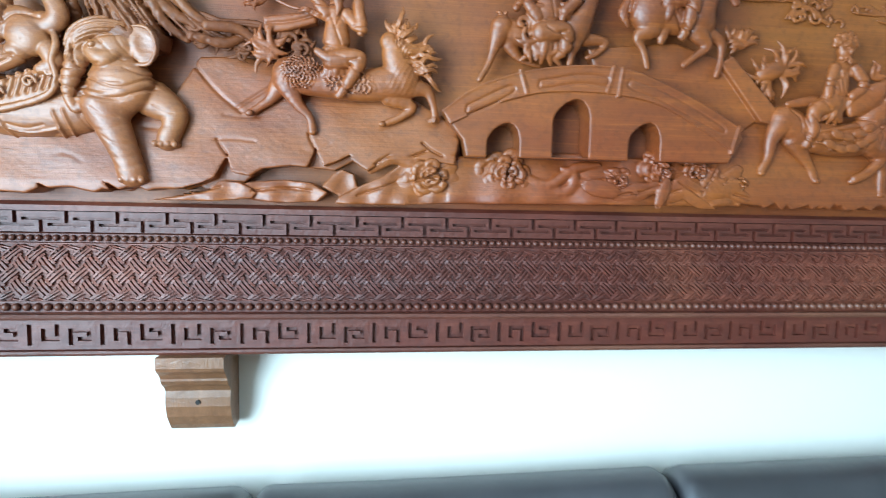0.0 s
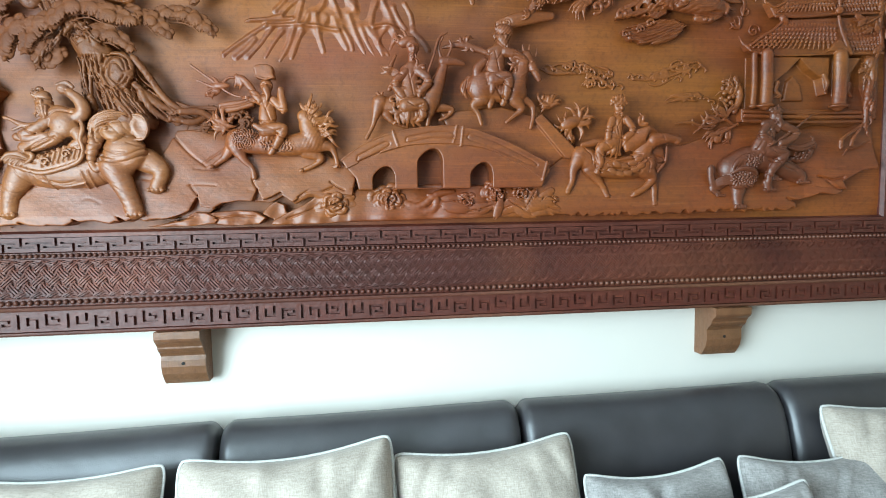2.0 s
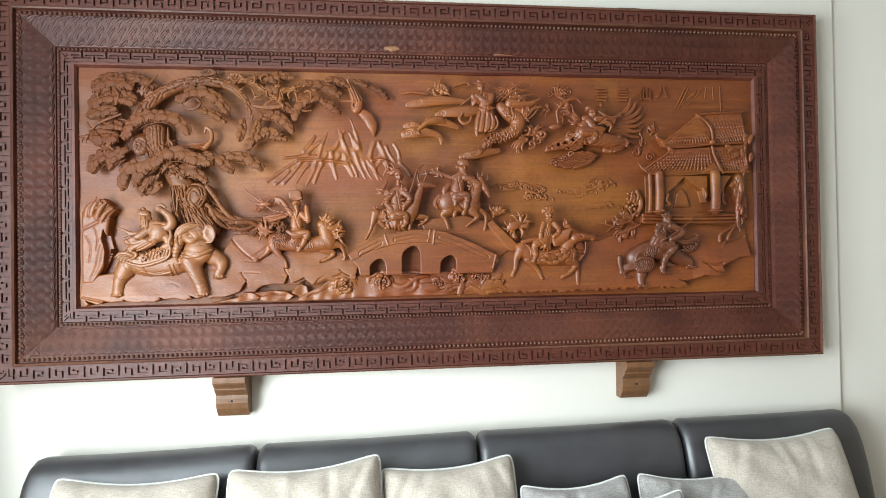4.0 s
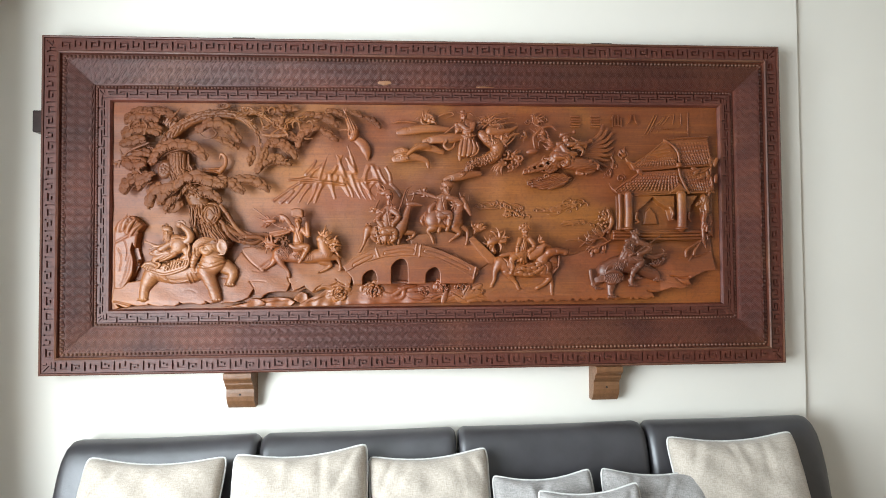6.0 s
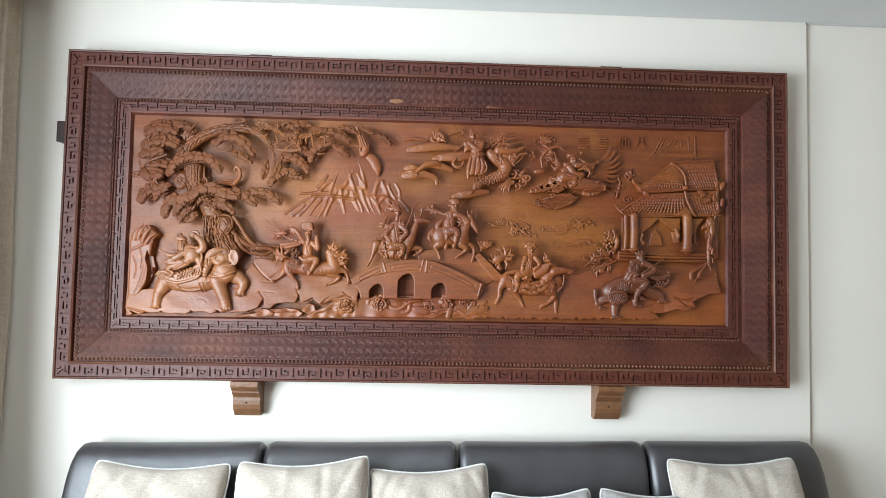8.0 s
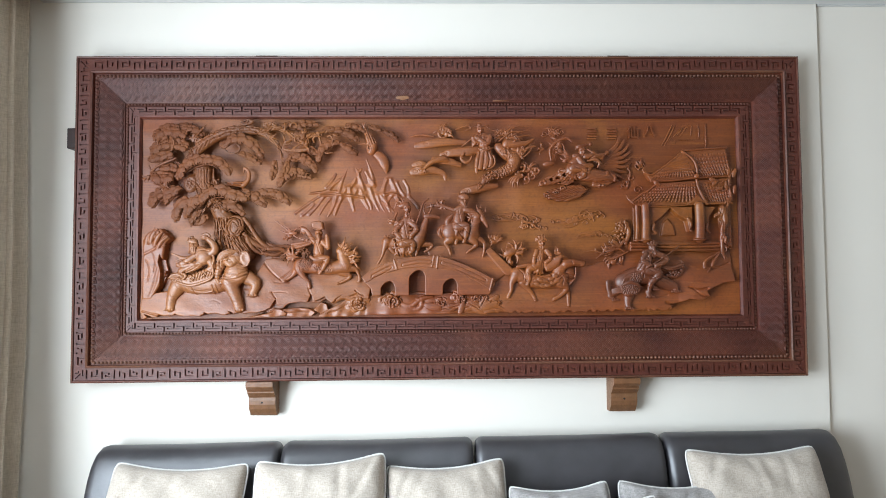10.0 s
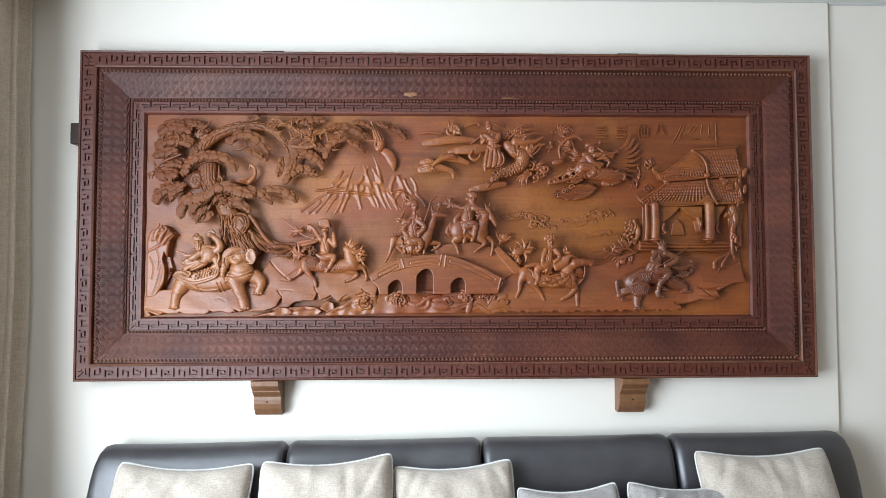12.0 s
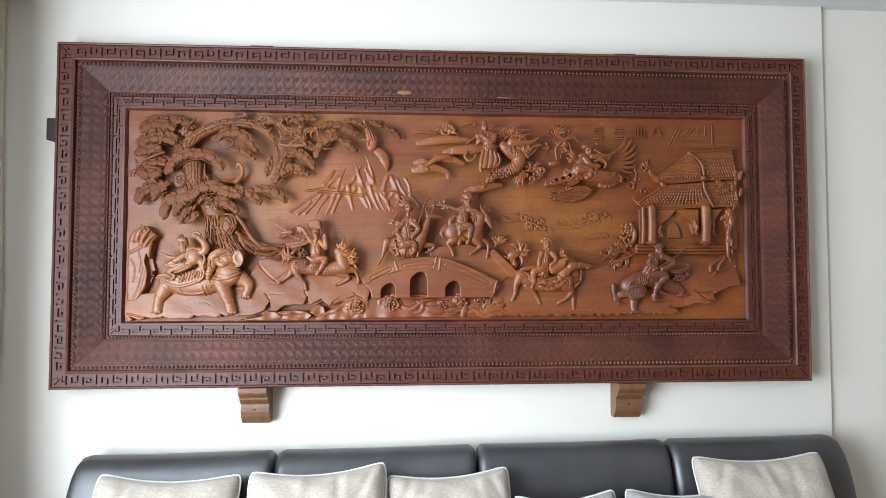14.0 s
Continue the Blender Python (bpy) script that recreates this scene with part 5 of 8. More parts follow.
    c.incise([(-0.889, 0.164), (-0.835, 0.157), (-0.785, 0.176)], 3, 4.5).incise([(-0.873, 0.187), (-0.827, 0.173), (-0.787, 0.190)], 2.6, 3.5).incise([(-0.820, 0.203), (-0.793, 0.195), (-0.777, 0.200)], 2.4, 3)
    c.blob((-0.816, 0.170), 7, 6, 6, 108)
    # girth straps
    for p in ([(-1.011, 0.132), (-1.004, 0.111), (-0.995, 0.089)], [(-0.929, 0.135), (-0.924, 0.111), (-0.927, 0.089)], [(-0.915, 0.138), (-0.910, 0.112), (-0.913, 0.091)], [(-1.017, 0.114), (-0.973, 0.101), (-0.925, 0.109)]):
        c.incise(p, 3, -4)
    # saddle cloth with curling edge
    c.slab([(-1.105, 0.164), (-1.088, 0.183), (-1.061, 0.187), (-1.042, 0.173), (-1.004, 0.183), (-0.918, 0.222), (-0.912, 0.180), (-0.931, 0.157), (-0.981, 0.140), (-1.015, 0.131), (-1.061, 0.145), (-1.088, 0.153)], 40, 104, soft=12, k=5)
    c.tube([(-1.103, 0.164), (-1.061, 0.147), (-1.015, 0.134), (-0.969, 0.143), (-0.929, 0.160), (-0.913, 0.187)], (4, 7, 8, 8, 8, 5), (92, 100, 104, 106, 108, 108), k=2)
    for i in range(8):
        c.incise([off((-1.234, 0.417), 262 + 18 * i, 330 - 7 * i), off((-1.234, 0.417), 280 + 18 * i, 306 - 6 * i), off((-1.234, 0.417), 300 + 16 * i, 318 - 6 * i), off((-1.234, 0.417), 292 + 15 * i, 348 - 4 * i)], 3, 6.5)
    for x, y in ((300, 335), (360, 312), (400, 290)):
        c.curl(off((-1.234, 0.417), x, y), 14, 1.2, 4, 108)
    for i in range(5):
        c.incise([off((-1.234, 0.417), 178 + 14 * i, 335 + 3 * i), off((-1.234, 0.417), 200 + 12 * i, 318 + 4 * i), off((-1.234, 0.417), 232 + 10 * i, 322 + 4 * i)], 2.8, 5)
    c.tube([(-1.053, 0.187), (-1.027, 0.172), (-1.050, 0.153)], (6, 8, 5), (100, 108, 100), k=2)
    # rider with a round bare belly
    c.blob((-0.959, 0.247), 44, 42, 34, 92, k=6).blob((-0.973, 0.264), 46, 34, 28, 88, k=6).blob((-0.939, 0.265), 24, 24, 22, 92, k=5)
    c.tube([(-0.973, 0.222), (-1.011, 0.203), (-1.050, 0.193)], (26, 24, 18), (96, 98, 92), k=5)
    c.tube([(-0.931, 0.226), (-0.923, 0.206), (-0.942, 0.197)], (22, 18, 12), (96, 100, 102), k=4)
    c.blob((-1.001, 0.296), 25, 27, 24, 90, k=3).blob((-1.006, 0.309), 25, 18, 22, 86, 10, k=2).blob((-1.012, 0.326), 12, 9, 11, 84, k=1.5)
    c.blob((-0.999, 0.296), 6, 9, 7, 114, k=2).incise([(-1.014, 0.302), (-1.001, 0.305), (-0.985, 0.301)], 2.4, 4)
    c.tube([(-1.001, 0.281), (-0.995, 0.267), (-0.991, 0.259)], (22, 17, 7), (102, 106, 104), k=3)
    c.tufts((-1.000, 0.286), 9, 40, 262, 40, 4.5, 106, 17, 0.3, 1).tufts((-1.008, 0.312), 7, 26, 165, 60, 4, 96, 18, 0.5, 1)
    for i in range(5):
        c.incise([off((-1.234, 0.417), 286 + 9 * i, 172), off((-1.234, 0.417), 294 + 7 * i, 190), off((-1.234, 0.417), 304 + 4 * i, 208)], 1.8, 3.5)
    c.tube([(-0.933, 0.260), (-0.915, 0.275), (-0.924, 0.301), (-0.945, 0.319)], (23, 22, 18, 14), (94, 98, 98, 96), k=4)
    c.blob((-0.958, 0.327), 18, 17, 15, 94, k=2).tube([(-0.968, 0.335), (-0.949, 0.341), (-0.936, 0.331)], 7, 98, k=2).incise([(-0.965, 0.325), (-0.947, 0.322)], 2, 3)
    c.tube([(-0.984, 0.258), (-1.019, 0.233), (-1.059, 0.216)], (20, 18, 14), (98, 106, 102), k=4)
    c.tube([(-1.057, 0.216), (-1.028, 0.212), (-1.004, 0.219), (-0.991, 0.216)], (14, 13, 11, 8), (104, 110, 112, 112), k=3)
    c.tube([(-1.091, 0.262), (-1.080, 0.258), (-1.042, 0.242), (-0.995, 0.252)], (7, 5, 12, 8), (80, 82, 84, 86), k=2).tube([(-1.073, 0.233), (-1.042, 0.247)], (5, 5), 88, k=1)
    for p in ([(-0.991, 0.259), (-0.968, 0.275), (-0.936, 0.270)], [(-0.990, 0.236), (-0.984, 0.216), (-0.961, 0.210)], [(-0.973, 0.216), (-1.004, 0.206), (-1.036, 0.187)], [(-0.981, 0.209), (-1.011, 0.193), (-1.042, 0.184)], [(-1.042, 0.239), (-1.028, 0.226), (-1.013, 0.221)], [(-1.056, 0.226), (-1.047, 0.212)], [(-0.929, 0.250), (-0.918, 0.233), (-0.924, 0.212)]):
        c.incise(p, 2.6, 4.5)
    c.tube([(-0.921, 0.255), (-0.915, 0.233), (-0.921, 0.210), (-0.916, 0.187), (-0.924, 0.170)], (6, 8, 7, 6, 3), (104, 112, 114, 114, 110), k=1.5)
    c.blob((-0.958, 0.236), 3, 3, 4, 126, k=1, cut=True)
    # wrinkled hide
    g = random.Random(4)
    for x, y, l, a in ((505, 300, 60, 10), (490, 320, 70, 5), (520, 340, 60, -10), (500, 366, 50, 20), (250, 350, 60, 60), (222, 372, 60, 50), (262, 392, 50, 80), (340, 392, 70, 0), (360, 410, 70, -5), (450, 395, 50, 70), (520, 420, 50, 15), (196, 420, 50, 10), (600, 352, 40, 20), (530, 225, 50, 60), (520, 250, 40, 40), (476, 268, 40, 10)):
        p = off((-1.234, 0.417), x, y)
        ca, sa = math.cos(radians(a)), math.sin(radians(a))
        c.incise([off(p, -l / 2 * ca, -l / 2 * sa), off(p, g.uniform(-4, 4), g.uniform(3, 8)), off(p, l / 2 * ca, l / 2 * sa)], 2.2, 2.0)
    return c.skin("elephant_with_rider", "pale carved elephant striding with a round bearded rider", 1.0, PALECARVED)


def pine():
    c = Carving((-1.211, 0.249), (-0.164, 0.816), 128, 0.0021)
    g = random.Random(11)
    # upper stem with its big knot, lower stem flowing into roots
    stem = [(-0.981, 0.601), (-0.969, 0.540), (-0.927, 0.471), (-0.885, 0.402), (-0.850, 0.341), (-0.827, 0.268)]
    c.tube(stem, (54, 52, 50, 54, 66, 84), (36, 42, 52, 58, 50, 36), k=6)
    for i in range(8):
        x = 285 + 14 * i
        c.tube([off((-1.234, 0.831), x, 290), off((-1.234, 0.831), x + 4, 340), off((-1.234, 0.831), x + 10 + 4 * math.sin(i), 390), off((-1.234, 0.831), x + 30, 440)], (7, 9, 9, 6), (70 - 3 * abs(i - 3) ** 1.5, 74 - 3 * abs(i - 3) ** 1.5, 78 - 3 * abs(i - 3) ** 1.5, 82 - 3 * abs(i - 3) ** 1.5), k=1.2)
        c.incise([off((-1.234, 0.831), x + 6, 290), off((-1.234, 0.831), x + 9 + 3 * math.sin(i * 2), 345), off((-1.234, 0.831), x + 15, 395), off((-1.234, 0.831), x + 36, 445)], 2.2, 5)
    bark(c, [(-0.965, 0.540), (-0.942, 0.502), (-0.912, 0.448)], (52, 50, 48), (52, 54, 56), g, 4, 14)
    c.blob((-1.023, 0.546), 36, 48, 24, 66, -12, k=3).blob((-1.023, 0.546), 26, 38, 14, 92, -12, k=2, cut=True)
    c.scatter((-1.023, 0.546), 22, 34, 16, 6, 78, 4, 5, 1).blob((-1.027, 0.546), 6, 16, 8, 88, -12, k=1, cut=True)
    flows = []
    for i in range(18):
        x0, x1 = 393 + 10 * i, 390 + 20 * i
        flows.append([off((-1.234, 0.831), x0, 555), off((-1.234, 0.831), x0 + 8 + 9 * math.sin(i * 2.1), 610), off((-1.234, 0.831), (x0 + x1) / 2 + 10 * math.sin(i * 1.3 + 1), 670), off((-1.234, 0.831), x1, 735)])
    for i, p in enumerate(flows):
        e = abs(i - 8) / 9
        c.tube(p, (7, 9.5, 10.5, 6), (100 - 40 * e, 100 - 44 * e, 92 - 50 * e, 76 - 56 * e), k=1.2)
        c.incise([(x + 0.006, y) for x, y in p], 2.4, 9)
        c.incise([(x - 0.004 + 0.003 * math.sin(40 * y + i), y) for x, y in p], 1.8, 6)
        for q in range(3):
            x, y = p[1][0] + g.uniform(-0.012, 0.012), p[1][1] - 0.035 * q + g.uniform(-0.01, 0.01)
            c.incise([(x, y), (x + 0.006, y - 0.010), (x + 0.003 + 0.006 * q, y - 0.024)], 2.0, 7, 2)
    c.blob((-0.841, 0.367), 52, 66, 22, 88, -14, k=5)
    for ru, rv, ox in ((44, 56, 0), (31, 42, 3), (20, 28, 5)):
        p = [off((-1.234, 0.831), 510 + ox + (ru + 4 * math.sin(t * 0.05 + ru)) * math.cos(radians(t)), 605 + (rv + 5 * math.sin(t * 0.04 + ox)) * math.sin(radians(t))) for t in range(20, 380, 30)]
        c.incise(p, 2.8, 6, 3)
    c.blob((-0.843, 0.367), 10, 18, 8, 116, k=1, cut=True)
    for pts in ([(-0.804, 0.341), (-0.766, 0.302), (-0.728, 0.283), (-0.682, 0.264)], [(-0.781, 0.371), (-0.743, 0.310), (-0.697, 0.279), (-0.643, 0.260)], [(-0.793, 0.325), (-0.774, 0.283), (-0.743, 0.260)], [(-0.804, 0.402), (-0.774, 0.356), (-0.743, 0.302)], [(-0.904, 0.310), (-0.904, 0.283), (-0.927, 0.260)], [(-0.705, 0.278), (-0.659, 0.278), (-0.628, 0.256)], [(-0.728, 0.262), (-0.682, 0.255), (-0.651, 0.272)]):
        c.tube(pts, (12, 12, 9, 5)[:len(pts)], (80, 60, 40, 26)[:len(pts)], k=2)
    # boughs
    boughs = (([(-1.069, 0.578), (-1.038, 0.628), (-0.981, 0.697), (-0.912, 0.745), (-0.827, 0.766), (-0.743, 0.761), (-0.682, 0.716), (-0.657, 0.666), (-0.647, 0.601)], (22, 27, 31, 31, 29, 24, 18, 12, 7), (66, 74, 74, 70, 68, 66, 68, 72, 70)),
              ([(-0.743, 0.758), (-0.682, 0.778), (-0.620, 0.747), (-0.559, 0.709), (-0.555, 0.739), (-0.486, 0.758), (-0.417, 0.778), (-0.341, 0.785)], (20, 17, 16, 18, 17, 13, 9, 5), (70, 62, 60, 60, 58, 54, 50, 40)),
              ([(-1.050, 0.601), (-1.103, 0.647), (-1.165, 0.617)], (16, 9, 5), 66), ([(-1.011, 0.663), (-1.042, 0.701), (-1.096, 0.732)], (18, 10, 5), 58), ([(-1.019, 0.578), (-1.096, 0.578), (-1.149, 0.525)], (12, 9, 5), 60),
              ([(-0.881, 0.433), (-0.912, 0.471), (-0.973, 0.417), (-1.007, 0.383)], (18, 13, 10, 6), (90, 112, 116, 110)), ([(-0.896, 0.463), (-0.820, 0.486), (-0.743, 0.486)], (20, 11, 6), 80),
              ([(-0.643, 0.686), (-0.590, 0.678), (-0.551, 0.686), (-0.609, 0.686), (-0.571, 0.716)], (9, 8, 8, 8, 6), 70), ([(-0.885, 0.689), (-0.866, 0.669), (-0.835, 0.669), (-0.818, 0.687), (-0.831, 0.702)], (5, 7, 7, 6, 5), 96),
              ([(-0.509, 0.755), (-0.486, 0.678), (-0.448, 0.674)], (8, 6, 4), 60), ([(-1.188, 0.620), (-1.176, 0.597), (-1.149, 0.620), (-1.080, 0.649)], (5, 7, 7, 6), 84),
              ([(-0.651, 0.743), (-0.640, 0.716), (-0.647, 0.705), (-0.620, 0.709)], (6, 7, 6, 4), 74), ([(-1.034, 0.732), (-1.004, 0.747), (-0.969, 0.791)], (6, 10, 4), (62, 68, 58)), ([(-1.103, 0.739), (-1.088, 0.716), (-1.096, 0.686)], (5, 5, 4), 84), ([(-0.927, 0.563), (-0.916, 0.548), (-0.925, 0.531)], (6, 7, 5), 80))
    for pts, r, d in boughs:
        c.tube(pts, r, d, k=4)
        if isinstance(r, tuple) and r[0] >= 16:
            bark(c, pts, r, d, g, 3 if r[0] > 22 else 2)
    for x, y, ru, rv, a in ((565, 40, 38, 18, 4), (685, 58, 42, 20, -10)):
        c.blob(off((-1.234, 0.831), x, y), ru, rv, 14, 66, a, k=2).blob(off((-1.234, 0.831), x, y), ru * 0.75, rv * 0.66, 10, 80, a, k=1, cut=True).scatter(off((-1.234, 0.831), x, y), ru * 0.6, rv * 0.5, 9, 5, 72, 3, 8, 1)
    # curling twigs among the needles
    twigs = random.Random(23)
    for p in ((-0.651, 0.762), (-0.620, 0.724), (-0.582, 0.755), (-0.559, 0.693), (-0.594, 0.716), (-0.555, 0.762), (-0.525, 0.716), (-0.471, 0.739), (-0.425, 0.747), (-1.142, 0.732), (-1.111, 0.686), (-1.057, 0.716), (-1.142, 0.632), (-1.119, 0.540), (-0.697, 0.747), (-0.597, 0.785)):
        w, l, b = twigs.uniform(0, 6.28), twigs.uniform(28, 52), twigs.choice((-1, 1)) * twigs.uniform(0.5, 1.3)
        q = [off(p, l * f * math.cos(w + b * f * 2), l * f * math.sin(w + b * f * 2)) for f in (0, 0.3, 0.6, 0.85, 1.0)]
        c.tube(q, (6, 6, 5, 4, 3), (62, 74, 80, 78, 70), k=2)
    # forked stubs of broken twigs
    for at, w in (((-1.015, 0.716), 100), ((-1.004, 0.705), 60), ((-0.969, 0.686), 75), ((-0.873, 0.755), 40), ((-1.123, 0.555), 260), ((-1.188, 0.578), 220)):
        c.tufts(at, 4, 55, w, 32, 6, 74, int(w))
    tree = c.skin("pine_tree", "old carved pine with plated bark, knots and twisted boughs", 1.2, BARKWOOD, lines=2.4)
    c = Carving((-1.211, 0.371), (-0.164, 0.816), 128, 0.0022)
    pads = (([(-1.059, 0.574), (-1.034, 0.613), (-0.988, 0.638), (-0.935, 0.640), (-0.896, 0.626), (-0.862, 0.590)], 26, 106, 1), ([(-0.885, 0.697), (-0.850, 0.722), (-0.804, 0.724), (-0.766, 0.701), (-0.732, 0.661)], 23, 98, 1),
            ([(-0.820, 0.666), (-0.778, 0.653), (-0.743, 0.630)], 17, 80, 1), ([(-1.073, 0.406), (-1.063, 0.448), (-1.033, 0.475)], 27, 96, 1), ([(-1.027, 0.417), (-1.004, 0.463), (-0.969, 0.486)], 26, 102, 1),
            ([(-0.969, 0.471), (-0.935, 0.505), (-0.889, 0.511), (-0.835, 0.494), (-0.789, 0.482)], 26, 110, 1), ([(-0.804, 0.509), (-0.758, 0.490), (-0.722, 0.456)], 22, 92, 1), ([(-0.743, 0.505), (-0.686, 0.505), (-0.647, 0.486), (-0.624, 0.467)], 21, 84, 1),
            ([(-1.169, 0.739), (-1.126, 0.761), (-1.080, 0.758), (-1.054, 0.747)], 24, 66, 2), ([(-1.172, 0.678), (-1.142, 0.701), (-1.096, 0.705), (-1.050, 0.689)], 25, 76, 2), ([(-1.180, 0.643), (-1.149, 0.651), (-1.103, 0.666)], 23, 82, 1),
            ([(-1.184, 0.574), (-1.149, 0.563), (-1.107, 0.567)], 25, 70, 2), ([(-1.176, 0.459), (-1.157, 0.494), (-1.123, 0.509), (-1.080, 0.513)], 23, 74, 2), ([(-1.119, 0.471), (-1.100, 0.502), (-1.069, 0.525)], 22, 80, 1),
            ([(-1.080, 0.785), (-1.034, 0.789)], 18, 48, 1), ([(-0.682, 0.632), (-0.686, 0.601), (-0.693, 0.567)], 18, 82, 1), ([(-0.666, 0.540), (-0.643, 0.571), (-0.605, 0.590), (-0.559, 0.586)], 20, 74, 1),
            ([(-0.620, 0.659), (-0.582, 0.661), (-0.624, 0.647)], 19, 66, 1), ([(-0.617, 0.659), (-0.571, 0.651), (-0.540, 0.628), (-0.521, 0.601)], 20, 66, 1), ([(-0.624, 0.586), (-0.578, 0.582), (-0.540, 0.571)], 17, 58, 1),
            ([(-0.505, 0.643), (-0.498, 0.678), (-0.467, 0.705), (-0.433, 0.716)], 19, 66, 1), ([(-0.417, 0.712), (-0.387, 0.693), (-0.356, 0.669)], 17, 60, 1), ([(-0.440, 0.766), (-0.394, 0.758), (-0.352, 0.728)], 19, 56, 1), ([(-0.295, 0.785), (-0.260, 0.770)], 16, 40, 1),
            ([(-0.241, 0.766), (-0.206, 0.751), (-0.183, 0.724)], 14, 36, 1), ([(-0.609, 0.781), (-0.563, 0.794), (-0.517, 0.789)], 17, 54, 1), ([(-0.486, 0.766), (-0.448, 0.774)], 16, 50, 1),
            ([(-0.958, 0.413), (-0.988, 0.390)], 22, 88, 1), ([(-0.904, 0.456), (-0.850, 0.452), (-0.808, 0.425)], 22, 92, 1), ([(-0.666, 0.785), (-0.620, 0.789), (-0.574, 0.774)], 16, 52, 1), ([(-1.149, 0.716), (-1.111, 0.726), (-1.069, 0.716)], 22, 62, 1), ([(-1.050, 0.778), (-1.011, 0.771), (-0.985, 0.747)], 18, 56, 1), ([(-0.578, 0.693), (-0.540, 0.686), (-0.509, 0.664)], 17, 54, 1), ([(-0.605, 0.732), (-0.567, 0.739), (-0.594, 0.747)], 18, 68, 1), ([(-0.632, 0.640), (-0.640, 0.609), (-0.651, 0.578)], 17, 74, 1), ([(-1.142, 0.609), (-1.107, 0.613), (-1.077, 0.601)], 20, 66, 1), ([(-0.394, 0.785), (-0.356, 0.784), (-0.321, 0.766)], 15, 46, 1), ([(-0.981, 0.433), (-1.004, 0.413), (-1.011, 0.383)], 20, 80, 1))
    for pts, r, d, rows in pads:
        scales(c, pts, r, d, rows, g)
    return c.skin("needle_pads", "dull grey-brown scaly needle pads", 0.6, PADS, tree)


def root_tangle():
    """Knotted roots and dry leaves at the foot of the pine."""
    c = Carving((-0.760, 0.215), (-0.530, 0.330), 80, 0.0019)
    g = random.Random(77)
    for u, v, w in ((-0.735, 0.288, 200), (-0.712, 0.270, 300), (-0.688, 0.262, 20), (-0.660, 0.258, 250), (-0.640, 0.274, 140), (-0.612, 0.262, 310), (-0.590, 0.276, 60), (-0.570, 0.262, 340)):
        c.tufts((u, v), 6, 42, w, 80, 7, 34, int(w + 1000 * abs(u)), 0.9, 1)
        c.blob((u, v), 16, 11, 12, 36, g.uniform(0, 180), k=1)
        c.curl((u + 0.008, v - 0.006), 15, 0.9, 4.5, 46, g.uniform(0, 360))
    for p in ([(-0.745, 0.300), (-0.700, 0.270), (-0.655, 0.250), (-0.620, 0.236)], [(-0.720, 0.300), (-0.680, 0.285), (-0.640, 0.262), (-0.585, 0.250)], [(-0.690, 0.290), (-0.640, 0.290), (-0.600, 0.285), (-0.560, 0.292)]):
        c.tube(p, (9, 9, 7, 3), (44, 46, 42, 30), k=1)
        c.incise(p, 1.6, 4)
    return c.skin("root_tangle", "dark tangle of carved roots and leaves", 1.0, PADS)


def small_bird():
    c = Carving((-0.939, 0.509), (-0.774, 0.624), 90)
    c.blob((-0.862, 0.541), 68, 20, 22, 44, 12, k=4).tube([(-0.820, 0.536), (-0.795, 0.567), (-0.795, 0.597), (-0.810, 0.611), (-0.817, 0.592)], (16, 12, 9, 8, 4), 52)
    c.tube([(-0.927, 0.528), (-0.916, 0.548), (-0.925, 0.561), (-0.913, 0.565)], (6, 7, 6, 4), 60).folds((-0.904, 0.540), (-0.827, 0.540), 3, 26, 4, 62, 0.05, 3)
    return c.skin("small_bird")


def crane():
    c = Carving((-0.356, 0.582), (-0.222, 0.808), 80)
    c.tube([(-0.325, 0.793), (-0.314, 0.762), (-0.298, 0.728), (-0.285, 0.702), (-0.295, 0.679), (-0.308, 0.695)], (7, 13, 24, 27, 20, 7), (40, 44, 46, 46, 46, 44), k=3)
    c.tube([(-0.348, 0.710), (-0.318, 0.712), (-0.298, 0.705)], (3, 5, 6), 50)
    c.tube([(-0.275, 0.674), (-0.252, 0.655), (-0.237, 0.624), (-0.233, 0.592)], (22, 30, 24, 4), (34, 26, 20, 10), flat=0.6)
    c.folds((-0.318, 0.778), (-0.287, 0.716), 3, 26, 4, 68, 0.05, 3).tufts((-0.324, 0.778), 4, 40, 110, 40, 4, 42, 5)
    c.curl((-0.296, 0.693), 22, 1.2, 5, 64)
    c.hatch((-0.298, 0.724), 40, 90, 80, 9, 4, 3).hatch((-0.249, 0.636), 40, 70, 110, 9, 4, 4, 0.3)
    return c.skin("crane")


